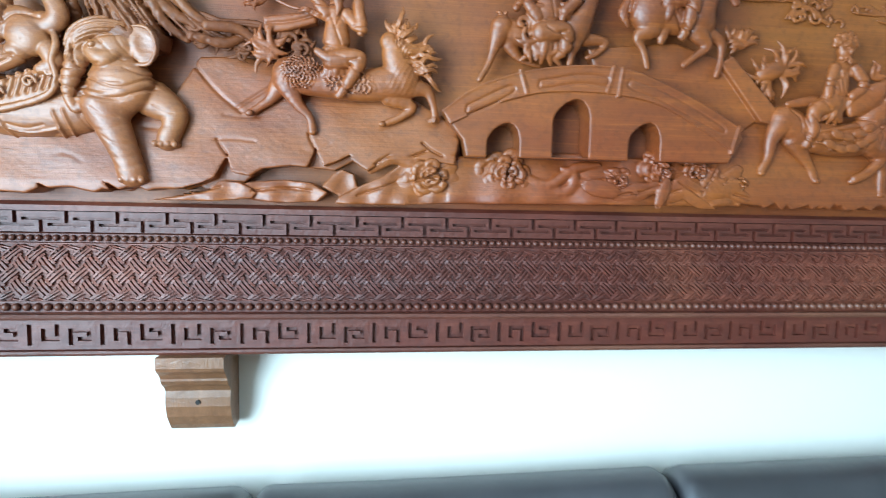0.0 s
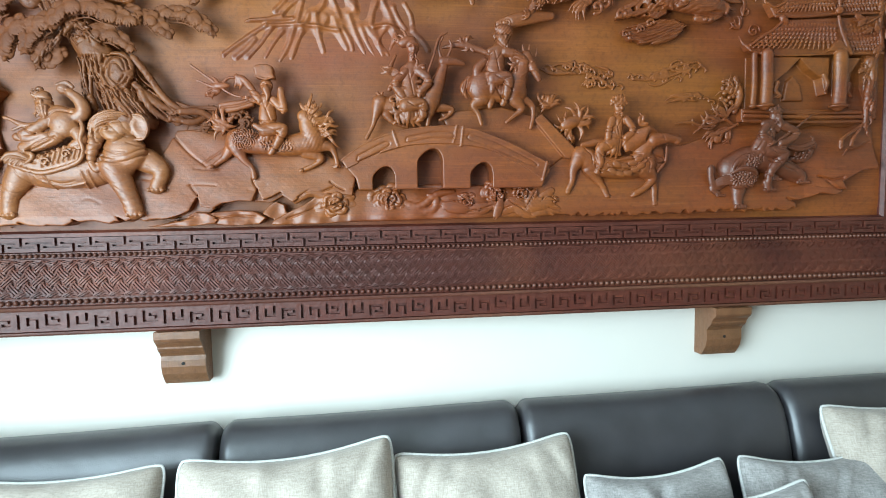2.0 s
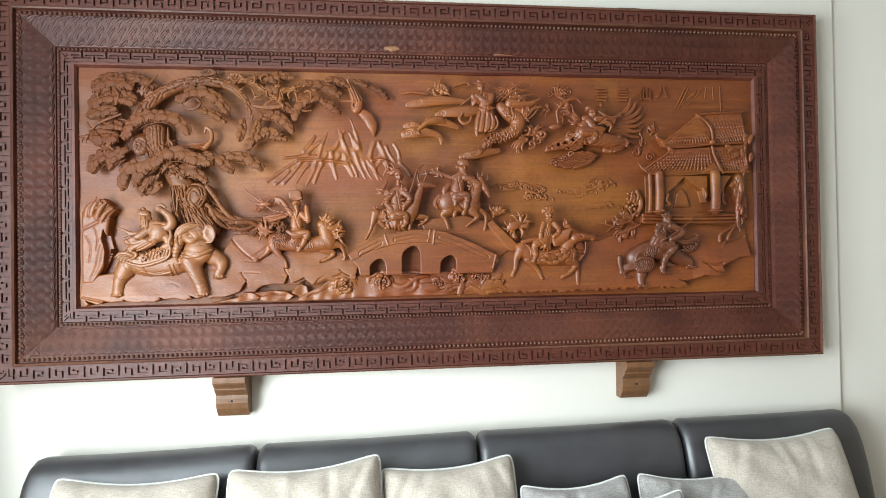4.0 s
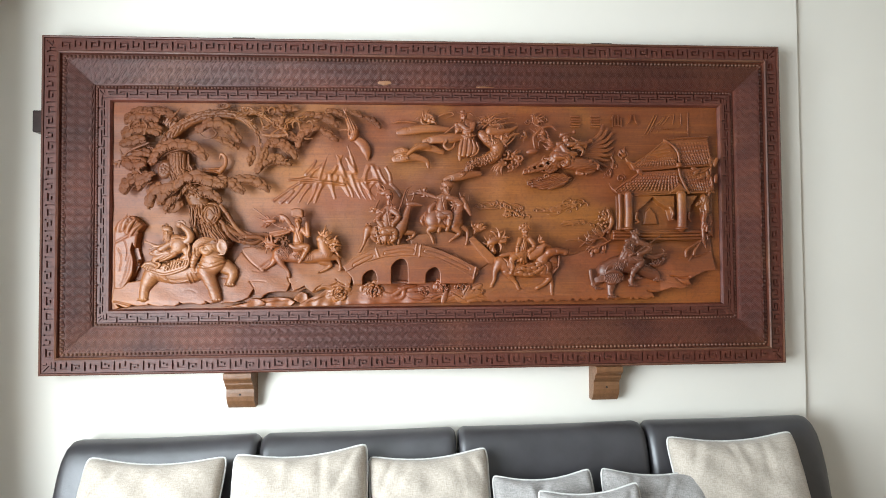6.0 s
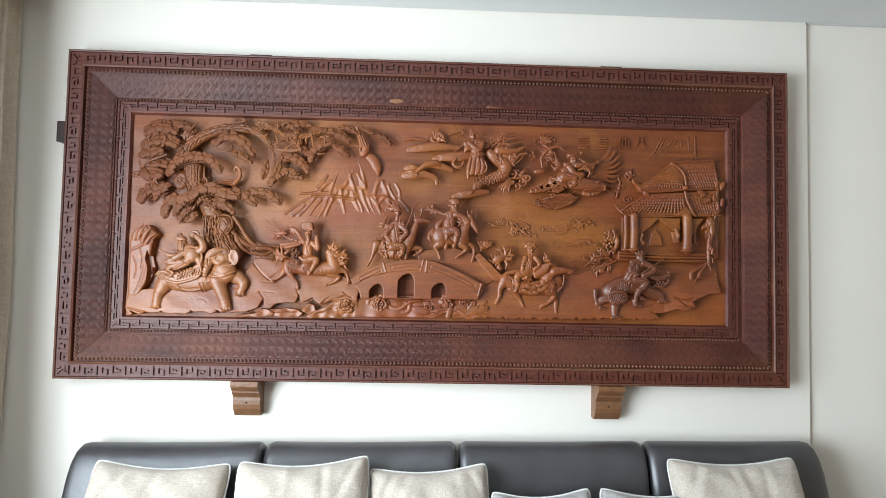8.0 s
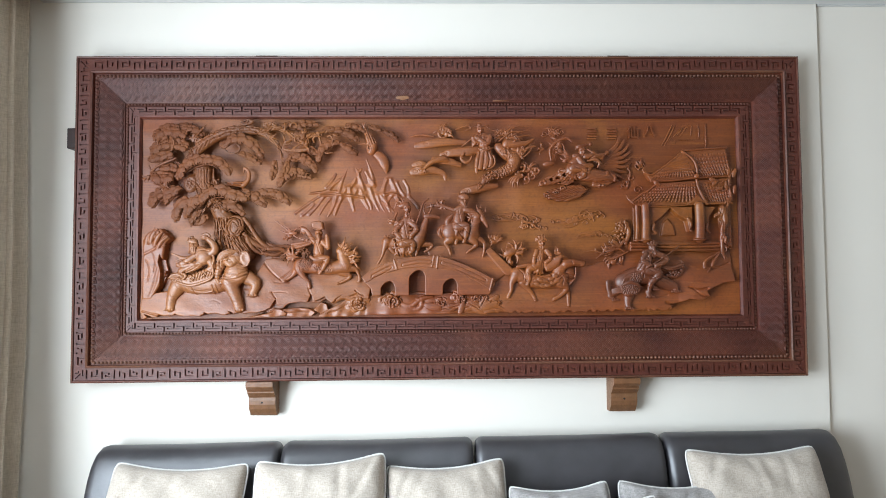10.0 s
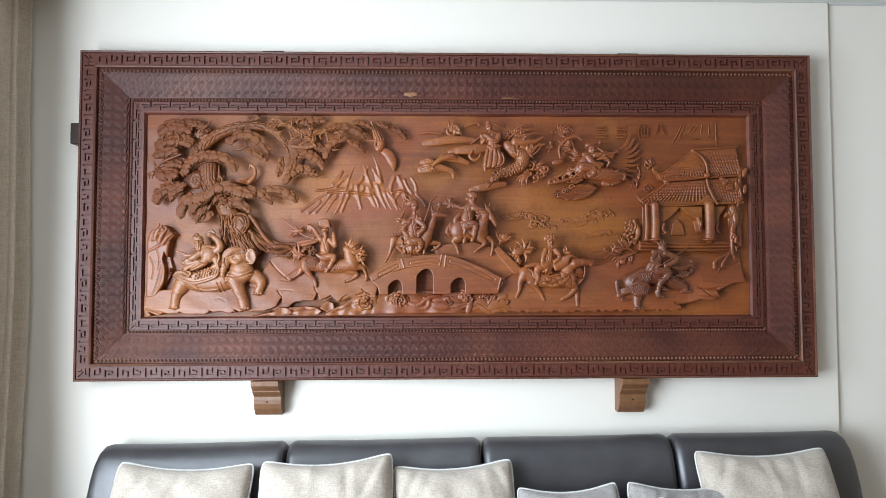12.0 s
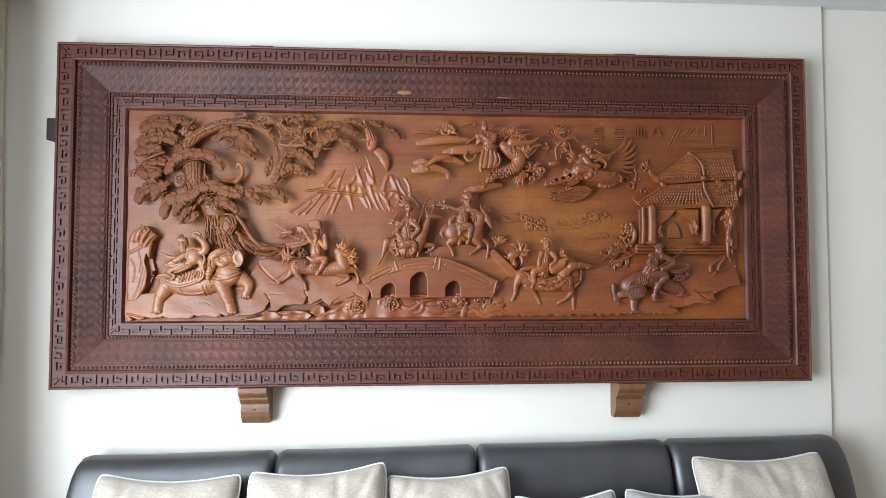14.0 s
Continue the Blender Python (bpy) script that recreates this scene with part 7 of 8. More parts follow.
def beast():
    c = Carving((0.656, 0.015), (1.001, 0.306), 122)
    c.tube([(0.744, 0.134), (0.802, 0.160), (0.871, 0.149), (0.940, 0.117)], (56, 54, 46, 34), (48, 54, 50, 44), k=6)
    c.blob((0.763, 0.117), 56, 50, 44, 62, k=6)
    c.scatter((0.763, 0.111), 52, 42, 90, 5.2, 94, 16, 9).scatter((0.783, 0.153), 34, 26, 34, 5.2, 100, 8, 12)
    # brow, jaw
    c.tube([(0.727, 0.122), (0.748, 0.132), (0.779, 0.129), (0.796, 0.118)], (7, 10, 10, 7), (104, 112, 112, 104), k=2).blob((0.756, 0.086), 30, 14, 16, 88, k=3)
    c.tube([(0.759, 0.076), (0.754, 0.053), (0.756, 0.032)], (30, 20, 18), (66, 72, 76), k=4).toes((0.756, 0.028), 4, 12, 8, 90)
    c.tube([(0.717, 0.099), (0.691, 0.084), (0.678, 0.104), (0.675, 0.135)], (24, 15, 12, 14), (60, 62, 66, 68), k=4)
    c.tube([(0.714, 0.095), (0.683, 0.081), (0.701, 0.063)], (18, 13, 11), (56, 60, 64)).toes((0.704, 0.060), 4, 9, 6, 74)
    for i in range(4):
        c.tube([off((0.526, 0.417), 275, 395 + 8 * i), off((0.526, 0.417), 235, 400 + 8 * i), off((0.526, 0.417), 205, 412 + 6 * i)], (6, 7, 3), (92, 80, 68), k=1)
    # shoulder hair
    for i in range(6):
        c.tube([off((0.526, 0.417), 372 - 14 * i, 305 + 4 * i), off((0.526, 0.417), 352 - 16 * i, 318 + 7 * i), off((0.526, 0.417), 330 - 14 * i, 345 + 9 * i)], (7, 9, 4), (94, 98, 90), k=1.5)
    rider(c, (0.816, 0.187), (0.844, 0.255), (0.855, 0.278), 88, 38, [([(0.867, 0.252), (0.909, 0.229), (0.892, 0.212), (0.863, 0.200)], (98, 108, 112, 112)), ([(0.826, 0.247), (0.811, 0.224), (0.834, 0.206)], (96, 104, 110))], [([(0.832, 0.180), (0.875, 0.170), (0.842, 0.128), (0.836, 0.091)], (92, 106, 102, 94))], 1.05, 11)
    c.scatter((0.854, 0.288), 26, 16, 12, 8, 94, 8, 10).tube([(0.857, 0.267), (0.863, 0.255), (0.862, 0.244)], (12, 9, 4), 108, k=1).toes((0.842, 0.074), 5, 10, 6, 94).tube([(0.832, 0.095), (0.840, 0.077)], (14, 16), 88, k=3)
    c.tube([(0.826, 0.193), (0.894, 0.233), (0.969, 0.281)], (5, 5, 4), (116, 112, 84))
    c.tube([(0.898, 0.195), (0.940, 0.189), (0.978, 0.201), (0.989, 0.192)], (12, 14, 13, 8), (74, 78, 74, 68), k=3).incise([(0.903, 0.193), (0.944, 0.187), (0.980, 0.197)], 3, 5).tube([(0.978, 0.203), (0.984, 0.216), (0.974, 0.222)], (7, 6, 3), 70)
    c.tube([(0.928, 0.160), (0.963, 0.157), (0.989, 0.180), (0.978, 0.195)], (10, 12, 10, 6), (48, 50, 50, 50)).scatter((0.955, 0.168), 36, 16, 16, 6, 56, 6, 11)
    c.tube([(0.932, 0.122), (0.952, 0.114), (0.955, 0.099)], (34, 24, 18), (50, 58, 62), k=4).toes((0.955, 0.094), 5, 11, 7, 74)
    c.tube([(0.848, 0.114), (0.872, 0.107)], (18, 12), 70).toes((0.871, 0.103), 4, 9, 6, 80)
    for p in ([(0.794, 0.187), (0.811, 0.173), (0.817, 0.153)], [(0.855, 0.187), (0.880, 0.178), (0.886, 0.160)], [(0.832, 0.157), (0.852, 0.149), (0.867, 0.153)], [(0.886, 0.141), (0.909, 0.132), (0.932, 0.126)], [(0.894, 0.155), (0.921, 0.147), (0.946, 0.132)], [(0.832, 0.239), (0.840, 0.222), (0.832, 0.203)], [(0.848, 0.242), (0.854, 0.226), (0.848, 0.206)]):
        c.incise(p, 2.4, 4)
    return c.skin("lion_with_rider", "dark carved curly lion crouching with a rider on its back", 0.8, DARKCARVED)


def plants_right():
    c = Carving((0.549, 0.199), (0.794, 0.402), 60)
    for i, (p, w, n) in enumerate((((0.740, 0.279), 120, 9), ((0.717, 0.272), 180, 8), ((0.756, 0.341), 100, 8), ((0.748, 0.249), 230, 7), ((0.710, 0.233), 200, 6))):
        c.tufts(p, n, 75, w, 60, 6, 22, 50 + i, 0.6)
    c.tube([(0.587, 0.260), (0.633, 0.264), (0.679, 0.252), (0.733, 0.272), (0.763, 0.256)], (4, 6, 6, 7, 5), 20)
    c.tube([(0.641, 0.233), (0.671, 0.260), (0.664, 0.283)], (4, 6, 4), 20).tube([(0.679, 0.222), (0.725, 0.237), (0.771, 0.260)], (5, 7, 5), 30).blob((0.710, 0.216), 18, 14, 10, 30)
    c.scatter((0.744, 0.348), 34, 50, 16, 9, 16, 12, 13).tube([(0.763, 0.387), (0.779, 0.341), (0.763, 0.295)], (10, 14, 12), 22)
    c.tube([(0.679, 0.279), (0.671, 0.260)], (6, 4), 24).tube([(0.637, 0.272), (0.639, 0.256)], (5, 3), 22)
    return c.skin("leafy_spray")


def dragon():
    c = Carving((-0.149, 0.479), (0.403, 0.808), 120)
    # clouds: long tongues with blunt bright tips
    for pts, r, d in (([(-0.106, 0.704), (-0.057, 0.710), (0.012, 0.718), (0.096, 0.716)], (18, 25, 24, 14), (40, 48, 52, 52)), ([(-0.120, 0.595), (-0.088, 0.600), (-0.038, 0.601), (0.006, 0.587), (0.014, 0.563)], (24, 29, 22, 15, 10), (44, 52, 50, 46, 42)),
                      ([(-0.117, 0.626), (-0.091, 0.630), (-0.061, 0.623)], (16, 21, 12), (36, 40, 38)), ([(-0.000, 0.667), (0.043, 0.674), (0.104, 0.678), (0.142, 0.686)], (17, 25, 30, 26), (46, 54, 60, 60)),
                      ([(0.086, 0.511), (0.119, 0.518), (0.165, 0.529), (0.223, 0.536)], (18, 26, 26, 16), (48, 54, 52, 44)), ([(-0.034, 0.647), (0.012, 0.643), (0.073, 0.624)], (18, 24, 14), (40, 44, 40))):
        c.tube(pts, r, d, k=2, flat=0.55)
        c.tube([off(p, 0, 0.55 * q) for p, q in zip(pts, list(r) + [r[-1]])], 3.2, [q + 2 for q in d], k=1)
    for at, r, f in (((-0.065, 0.710), 14, 20), ((-0.107, 0.597), 20, 0), ((0.100, 0.513), 17, 0), ((0.016, 0.670), 15, 30), ((-0.095, 0.630), 12, 90)):
        n = 12
        c.incise([(at[0] + r * UNIT * (1 - 0.06 * i) * math.cos(0.75 * i + f), at[1] + 0.8 * r * UNIT * (1 - 0.06 * i) * math.sin(0.75 * i + f)) for i in range(n)], 2.4, 5, 3)
    c.tube([(0.089, 0.666), (0.077, 0.647), (0.093, 0.630), (0.113, 0.636), (0.121, 0.655)], (7, 9, 9, 8, 6), 76, k=2)
    c.curl((0.008, 0.755), 40, 1.4, 8, 34).tufts((0.008, 0.755), 9, 60, 60, 100, 7, 30, 60).tube([(-0.134, 0.747), (-0.088, 0.755), (-0.034, 0.748)], (4, 8, 6), 14).tube([(0.058, 0.774), (0.104, 0.791), (0.121, 0.781), (0.089, 0.766)], (4, 6, 5, 3), 26)
    # claw reaching over a cloud
    c.tube([(-0.080, 0.601), (-0.042, 0.633), (0.001, 0.647), (0.020, 0.640)], (8, 15, 20, 14), (66, 64, 56, 50)).tufts((-0.072, 0.605), 5, 34, 215, 60, 5, 68, 61)
    body = [(0.162, 0.536), (0.185, 0.571), (0.234, 0.586), (0.284, 0.609), (0.296, 0.647), (0.261, 0.666), (0.231, 0.693)]
    c.tube(body, (12, 20, 30, 38, 40, 33, 26), (58, 60, 58, 58, 62, 68, 72), k=5)
    g = random.Random(70)
    for u, v, d in spline([(*p, d) for p, d in zip(body, (60, 62, 60, 60, 64, 70, 74))], 5)[3:-4]:
        for i in range(16):
            a, f = g.uniform(0, 6.28), math.sqrt(g.random())
            c.blob((u + 30 * UNIT * f * math.cos(a), v + 30 * UNIT * f * math.sin(a)), 4.2, 4.2, 4, d + 33 * math.sqrt(1 - 0.8 * f * f), k=0.8)
    c.tufts((0.162, 0.536), 4, 34, 200, 70, 6, 66, 62)
    # head, horns, whiskers
    c.tube([(0.265, 0.705), (0.311, 0.701), (0.342, 0.705), (0.376, 0.724)], (28, 22, 15, 7), (80, 84, 82, 78), k=4).blob((0.296, 0.712), 8, 7, 6, 106, k=1)
    c.tube([(0.288, 0.682), (0.326, 0.678), (0.365, 0.692), (0.385, 0.695)], (12, 11, 8, 5), (78, 80, 78, 76), k=3).blob((0.334, 0.689), 22, 7, 12, 96, cut=True)
    for pts in ([(0.234, 0.716), (0.280, 0.751), (0.326, 0.756), (0.372, 0.764)], [(0.250, 0.747), (0.288, 0.770), (0.326, 0.779), (0.342, 0.775)], [(0.234, 0.686), (0.273, 0.666), (0.326, 0.669), (0.336, 0.678)], [(0.307, 0.638), (0.334, 0.663), (0.351, 0.686), (0.372, 0.716)], [(0.326, 0.643), (0.357, 0.670), (0.382, 0.709)], [(0.265, 0.732), (0.311, 0.733), (0.357, 0.741), (0.380, 0.732)], [(0.219, 0.739), (0.242, 0.758), (0.265, 0.761)], [(0.204, 0.716), (0.227, 0.732), (0.254, 0.724)]):
        c.tube(pts, (4.5, 5, 4, 2), (78, 86, 82, 74), k=1)
    c.tufts((0.273, 0.716), 16, 84, 75, 70, 4.5, 74, 63, 0.7, 1).tufts((0.300, 0.690), 12, 66, 20, 60, 4, 82, 68, 0.8, 1).tufts((0.240, 0.740), 10, 60, 60, 60, 4, 70, 69, 0.7, 1).tufts((0.219, 0.716), 6, 60, 100, 60, 8, 66, 64).tufts((0.303, 0.655), 5, 60, 30, 40, 6, 80, 65)
    # lace-like plumes below
    for k, (x, y) in enumerate(((600, 350), (640, 325), (675, 290), (700, 330), (720, 300), (665, 350), (640, 280))):
        c.curl(off((-0.164, 0.831), x, y), 24, 1.0, 7, 40 + 2 * k, 50 * k)
    c.tufts((0.326, 0.578), 9, 80, 190, 60, 8, 40, 66).tufts((0.357, 0.601), 7, 70, 30, 70, 7, 38, 67)
    # flute-playing rider
    rider(c, (0.177, 0.674), (0.167, 0.738), (0.156, 0.761), 86, 36, [([(0.195, 0.728), (0.181, 0.701), (0.139, 0.727)], (100, 108, 104)), ([(0.150, 0.728), (0.136, 0.710), (0.126, 0.726)], (96, 100, 100))], (), 0.95, 13)
    c.tube([(0.133, 0.776), (0.156, 0.775), (0.190, 0.781)], (4, 7, 4), 90, k=1).blob((0.153, 0.782), 15, 11, 14, 84, k=2).tube([(0.185, 0.776), (0.196, 0.767)], (5, 3), 80, k=1)
    c.slab([(0.146, 0.674), (0.190, 0.674), (0.210, 0.643), (0.211, 0.613), (0.185, 0.597), (0.142, 0.592), (0.130, 0.609), (0.135, 0.647)], 40, 104, soft=14, k=4)
    for pts, w in (([(0.156, 0.666), (0.150, 0.632), (0.144, 0.595)], 4), ([(0.173, 0.669), (0.170, 0.632), (0.164, 0.595)], 4.5), ([(0.187, 0.666), (0.193, 0.636), (0.185, 0.600)], 4), ([(0.139, 0.601), (0.165, 0.592), (0.208, 0.612)], 2.5)):
        c.incise(pts, w, 7)
    c.tube([(0.207, 0.653), (0.215, 0.630), (0.207, 0.609), (0.182, 0.597)], (5, 6, 6, 5), 104, k=2).tube([(0.139, 0.601), (0.141, 0.586)], (12, 9), 84).tube([(0.146, 0.682), (0.173, 0.672), (0.205, 0.684)], (4, 6, 4), (106, 116, 106), k=1.5)
    c.tube([(0.081, 0.695), (0.112, 0.718), (0.146, 0.742)], 4.5, (74, 88, 104))
    return c.skin("dragon_with_rider", "carved scaly dragon among clouds with a rider playing a flute", 0.8)


def phoenix():
    c = Carving((0.399, 0.463), (0.802, 0.797), 118)
    for i in range(9):
        w = radians(58 - 11 * i)
        l = 175 - 7 * abs(i - 2)
        base = (0.672 - 0.002 * i, 0.640 - 0.004 * i)
        p = [base, off(base, l * 0.35 * math.cos(w), -l * 0.30 * math.sin(w)), off(base, l * 0.72 * math.cos(w - 0.12), -l * 0.66 * math.sin(w - 0.12)), off(base, l * math.cos(w - 0.05), -l * math.sin(w - 0.05))]
        c.tube(p, (11, 12, 11, 7), (50 - 2 * i, 46 - 2 * i, 40 - 2 * i, 34 - 2 * i), k=0.8, flat=0.6)
        c.incise(p, 1.6, 3.5)
    c.slab([(0.420, 0.505), (0.449, 0.517), (0.526, 0.536), (0.572, 0.544), (0.610, 0.521), (0.572, 0.485), (0.526, 0.471), (0.480, 0.469), (0.441, 0.479)], 8, 50, soft=10)
    for i in range(7):
        f = i / 6
        c.incise([off((0.428, 0.506), 40 * f, 42 * f), off((0.487, 0.518), 10 * f, 62 * f), off((0.572, 0.541), 45 * f, 30 * f)], 3, 7)
    for x, y in ((770, 440), (822, 420), (860, 400)):
        c.curl(off((-0.164, 0.831), x, y), 16, 1.2, 4, 52)
    c.tube([(0.495, 0.578), (0.549, 0.586), (0.602, 0.578), (0.664, 0.567), (0.706, 0.559)], (26, 38, 42, 36, 16), (48, 58, 66, 70, 66), k=5)
    c.tube([(0.625, 0.536), (0.656, 0.532), (0.694, 0.546)], (14, 14, 9), (66, 70, 68)).blob((0.675, 0.549), 26, 6, 10, 92, cut=True)
    c.blob((0.595, 0.584), 15, 15, 13, 98).blob((0.675, 0.582), 13, 11, 10, 92).toes((0.652, 0.531), 2, 18, 7, 84)
    c.tube([(0.691, 0.578), (0.710, 0.567), (0.708, 0.551)], (9, 10, 7), 78)
    rider(c, (0.533, 0.597), (0.564, 0.649), (0.576, 0.672), 84, 38, [([(0.587, 0.649), (0.625, 0.649), (0.660, 0.653)], (94, 98, 88)), ([(0.556, 0.640), (0.579, 0.613), (0.610, 0.609)], (100, 108, 104))], [([(0.533, 0.601), (0.572, 0.597), (0.579, 0.574), (0.564, 0.563)], (98, 104, 98, 92))], 1.05, 15)
    c.tube([(0.549, 0.681), (0.573, 0.692), (0.604, 0.699)], (6, 9, 6), (92, 96, 88), k=2).blob((0.609, 0.701), 12, 12, 11, 88).blob((0.564, 0.689), 24, 14, 20, 86, -10, k=3)
    c.tube([(0.599, 0.678), (0.633, 0.656), (0.664, 0.658), (0.678, 0.666)], (6, 10, 10, 7), (92, 96, 90, 84), k=2).blob((0.678, 0.666), 13, 12, 12, 82).tufts((0.526, 0.640), 5, 60, 180, 50, 8, 76, 71)
    c.tube([(0.595, 0.630), (0.625, 0.635), (0.641, 0.620), (0.633, 0.601)], (6, 9, 8, 4), (102, 108, 106, 100), k=2)
    # ring sash and lace-like cloud
    c.tube([(0.453, 0.640), (0.449, 0.686), (0.480, 0.720), (0.518, 0.732), (0.541, 0.716)], (6, 9, 9, 9, 6), (46, 50, 52, 54, 56)).tufts((0.487, 0.678), 14, 52, 110, 120, 4.5, 34, 72, 0.8, 1).blob((0.441, 0.626), 34, 16, 14, 52, 6)
    c.curl((0.468, 0.762), 26, 1.8, 5, 4).curl((0.505, 0.768), 20, 1.4, 4, 3, 90).curl((0.432, 0.760), 18, 1.4, 4, 3, 200).tufts((0.468, 0.762), 14, 46, 90, 180, 4.5, 1, 73, 0.8)
    # pierced cloud lace
    c.slab([(0.403, 0.532), (0.426, 0.567), (0.464, 0.587), (0.503, 0.601), (0.541, 0.586), (0.549, 0.551), (0.518, 0.536), (0.464, 0.546)], 10, 52, soft=8)
    for x, y, ru in ((770, 372, 9), (800, 352, 11), (835, 345, 12), (868, 330, 14), (892, 350, 12), (820, 365, 7), (850, 368, 8)):
        c.blob(off((-0.164, 0.831), x, y), ru, ru * 0.75, 60, 40, 25, k=1, cut=True)
    for k, (x, y) in enumerate(((750, 375), (855, 312), (895, 318))):
        c.curl(off((-0.164, 0.831), x, y), 20, 0.9, 7, 54, 60 * k)
    c.tube([(0.402, 0.536), (0.449, 0.546), (0.510, 0.561), (0.541, 0.563)], (7, 10, 10, 8), 50)
    c.tufts((0.426, 0.693), 5, 40, 170, 50, 6, 24, 74)
    c.hatch((0.510, 0.505), 150, 55, 15, 15, 7, 4, 0.5).hatch((0.618, 0.571), 120, 50, 20, 14, 4, 6).hatch((0.464, 0.563), 100, 50, 40, 14, 6, 7)
    c.sash((0.526, 0.647), 5, 110, 160, 6, 80, 25).sash((0.602, 0.640), 4, 100, 20, 6, 88, 26).sash((0.495, 0.693), 5, 90, 150, 6, 52, 27)
    return c.skin("winged_beast_with_rider", "carved winged beast with open jaws and a rider")


def pavilion():
    c = Carving((0.744, 0.264), (1.220, 0.705), 105, 0.0022)

    def tiles(p0, p1, q0, q1, n, d0, d1, rows):
        for i in range(n + 1):
            f = i / n
            a, b = (p0[0] + (p1[0] - p0[0]) * f, p0[1] + (p1[1] - p0[1]) * f), (q0[0] + (q1[0] - q0[0]) * f, q0[1] + (q1[1] - q0[1]) * f)
            m = ((a[0] + b[0]) / 2, (a[1] + b[1]) / 2 - 0.004)
            c.tube([a, m, b], 4.2, (d0 - 2, (d0 + d1) / 2 - 5, d1 - 2), k=1.5)
            for r in range(1, rows):
                g = r / rows
                c.blob((a[0] + (b[0] - a[0]) * g, a[1] + (b[1] - a[1]) * g - 0.004 * 4 * g * (1 - g)), 6.8, 6.0, 5.2, d0 + (d1 - d0) * g - 1, k=0.8)

    # posts, walls and floor
    c.slab([(0.802, 0.448), (1.208, 0.456), (1.208, 0.295), (0.802, 0.295)], -5, 4, soft=2)
    for x, r, d in ((402, 24, 70), (362, 12, 54), (692, 27, 74), (430, 9, 44)):
        c.tube([off((0.526, 0.831), x, 500), off((0.526, 0.831), x + 2, 600), off((0.526, 0.831), x - 2, 678)], r, d, k=2)
        c.blob(off((0.526, 0.831), x - 2, 682), r * 1.35, 9, r * 1.2, d, k=2)
    c.slab([(0.852, 0.444), (0.951, 0.444), (0.909, 0.402), (0.878, 0.379), (0.872, 0.341), (0.852, 0.341)], 0, 52, soft=3)
    c.slab([(0.944, 0.444), (1.039, 0.444), (1.038, 0.341), (1.028, 0.341), (1.016, 0.387), (0.978, 0.410)], 0, 52, soft=3)
    c.slab([(1.076, 0.444), (1.139, 0.444), (1.108, 0.402), (1.101, 0.341), (1.076, 0.341)], 0, 52, soft=3)
    c.tube([(0.875, 0.371), (0.869, 0.348), (0.883, 0.335), (0.863, 0.329)], (9, 8, 7, 4), 60).tube([(1.016, 0.394), (1.028, 0.371), (1.021, 0.350)], (8, 9, 6), 60).tube([(1.097, 0.371), (1.092, 0.350), (1.105, 0.335)], (8, 8, 5), 60)
    c.slab([(0.913, 0.325), (0.924, 0.379), (0.944, 0.398), (0.967, 0.371), (0.978, 0.325)], 0, 22, soft=8)
    for y, d in ((700, 46), (716, 52), (733, 44)):
        c.tube([off((0.526, 0.831), 330, y), off((0.526, 0.831), 560, y + 3), off((0.526, 0.831), 815, y)], 8, d, k=2)
    c.slab([(0.779, 0.302), (1.151, 0.302), (1.151, 0.265), (0.779, 0.265)], -5, 36, soft=5)
    # lower roof
    c.slab([(0.790, 0.459), (0.779, 0.475), (0.825, 0.490), (0.863, 0.513), (0.894, 0.541), (1.055, 0.554), (1.078, 0.502), (1.089, 0.459), (0.955, 0.448), (0.848, 0.446)], 10, 54, soft=6)
    c.slab([(1.055, 0.554), (1.208, 0.567), (1.210, 0.462), (1.089, 0.458)], 8, 44, soft=5)
    tiles((0.894, 0.541), (1.047, 0.551), (0.794, 0.463), (1.055, 0.465), 17, 52, 68, 7)
    tiles((1.066, 0.546), (1.204, 0.561), (1.097, 0.465), (1.207, 0.469), 11, 42, 52, 7)
    c.tube([(0.790, 0.456), (0.855, 0.446), (0.963, 0.448), (1.089, 0.457)], 5, 60, k=2).tube([(1.089, 0.456), (1.208, 0.460)], 7, 48, k=2)
    c.tube([(1.053, 0.554), (1.062, 0.517), (1.089, 0.459), (1.095, 0.454)], (7, 8, 9, 6), (66, 68, 70, 70), k=2).slab([(1.016, 0.456), (1.055, 0.494), (1.089, 0.456)], 50, 76, soft=4)
    c.tube([(0.790, 0.460), (0.772, 0.480), (0.768, 0.500)], (6, 5, 3), (56, 44, 30))
    c.tube([(0.892, 0.543), (0.855, 0.513), (0.821, 0.494), (0.790, 0.471)], (6, 6, 6, 6), (58, 60, 60, 60))
    # upper roof
    c.slab([(0.867, 0.554), (0.842, 0.594), (0.871, 0.582), (0.924, 0.613), (0.970, 0.647), (1.003, 0.678), (1.056, 0.624), (1.056, 0.567), (0.924, 0.554)], 8, 48, soft=5)
    c.slab([(1.003, 0.678), (1.191, 0.692), (1.208, 0.578), (1.066, 0.567), (1.055, 0.624)], 6, 38, soft=5)
    tiles((0.986, 0.661), (1.003, 0.674), (0.871, 0.563), (1.051, 0.574), 15, 44, 58, 7)
    tiles((1.016, 0.674), (1.187, 0.687), (1.072, 0.574), (1.204, 0.582), 13, 36, 46, 7)
    c.tube([(1.001, 0.678), (1.036, 0.651), (1.055, 0.620), (1.062, 0.571)], (6, 7, 8, 6), (50, 54, 58, 58), k=2).tube([(1.001, 0.679), (1.093, 0.687), (1.191, 0.693)], 7, 42, k=2)
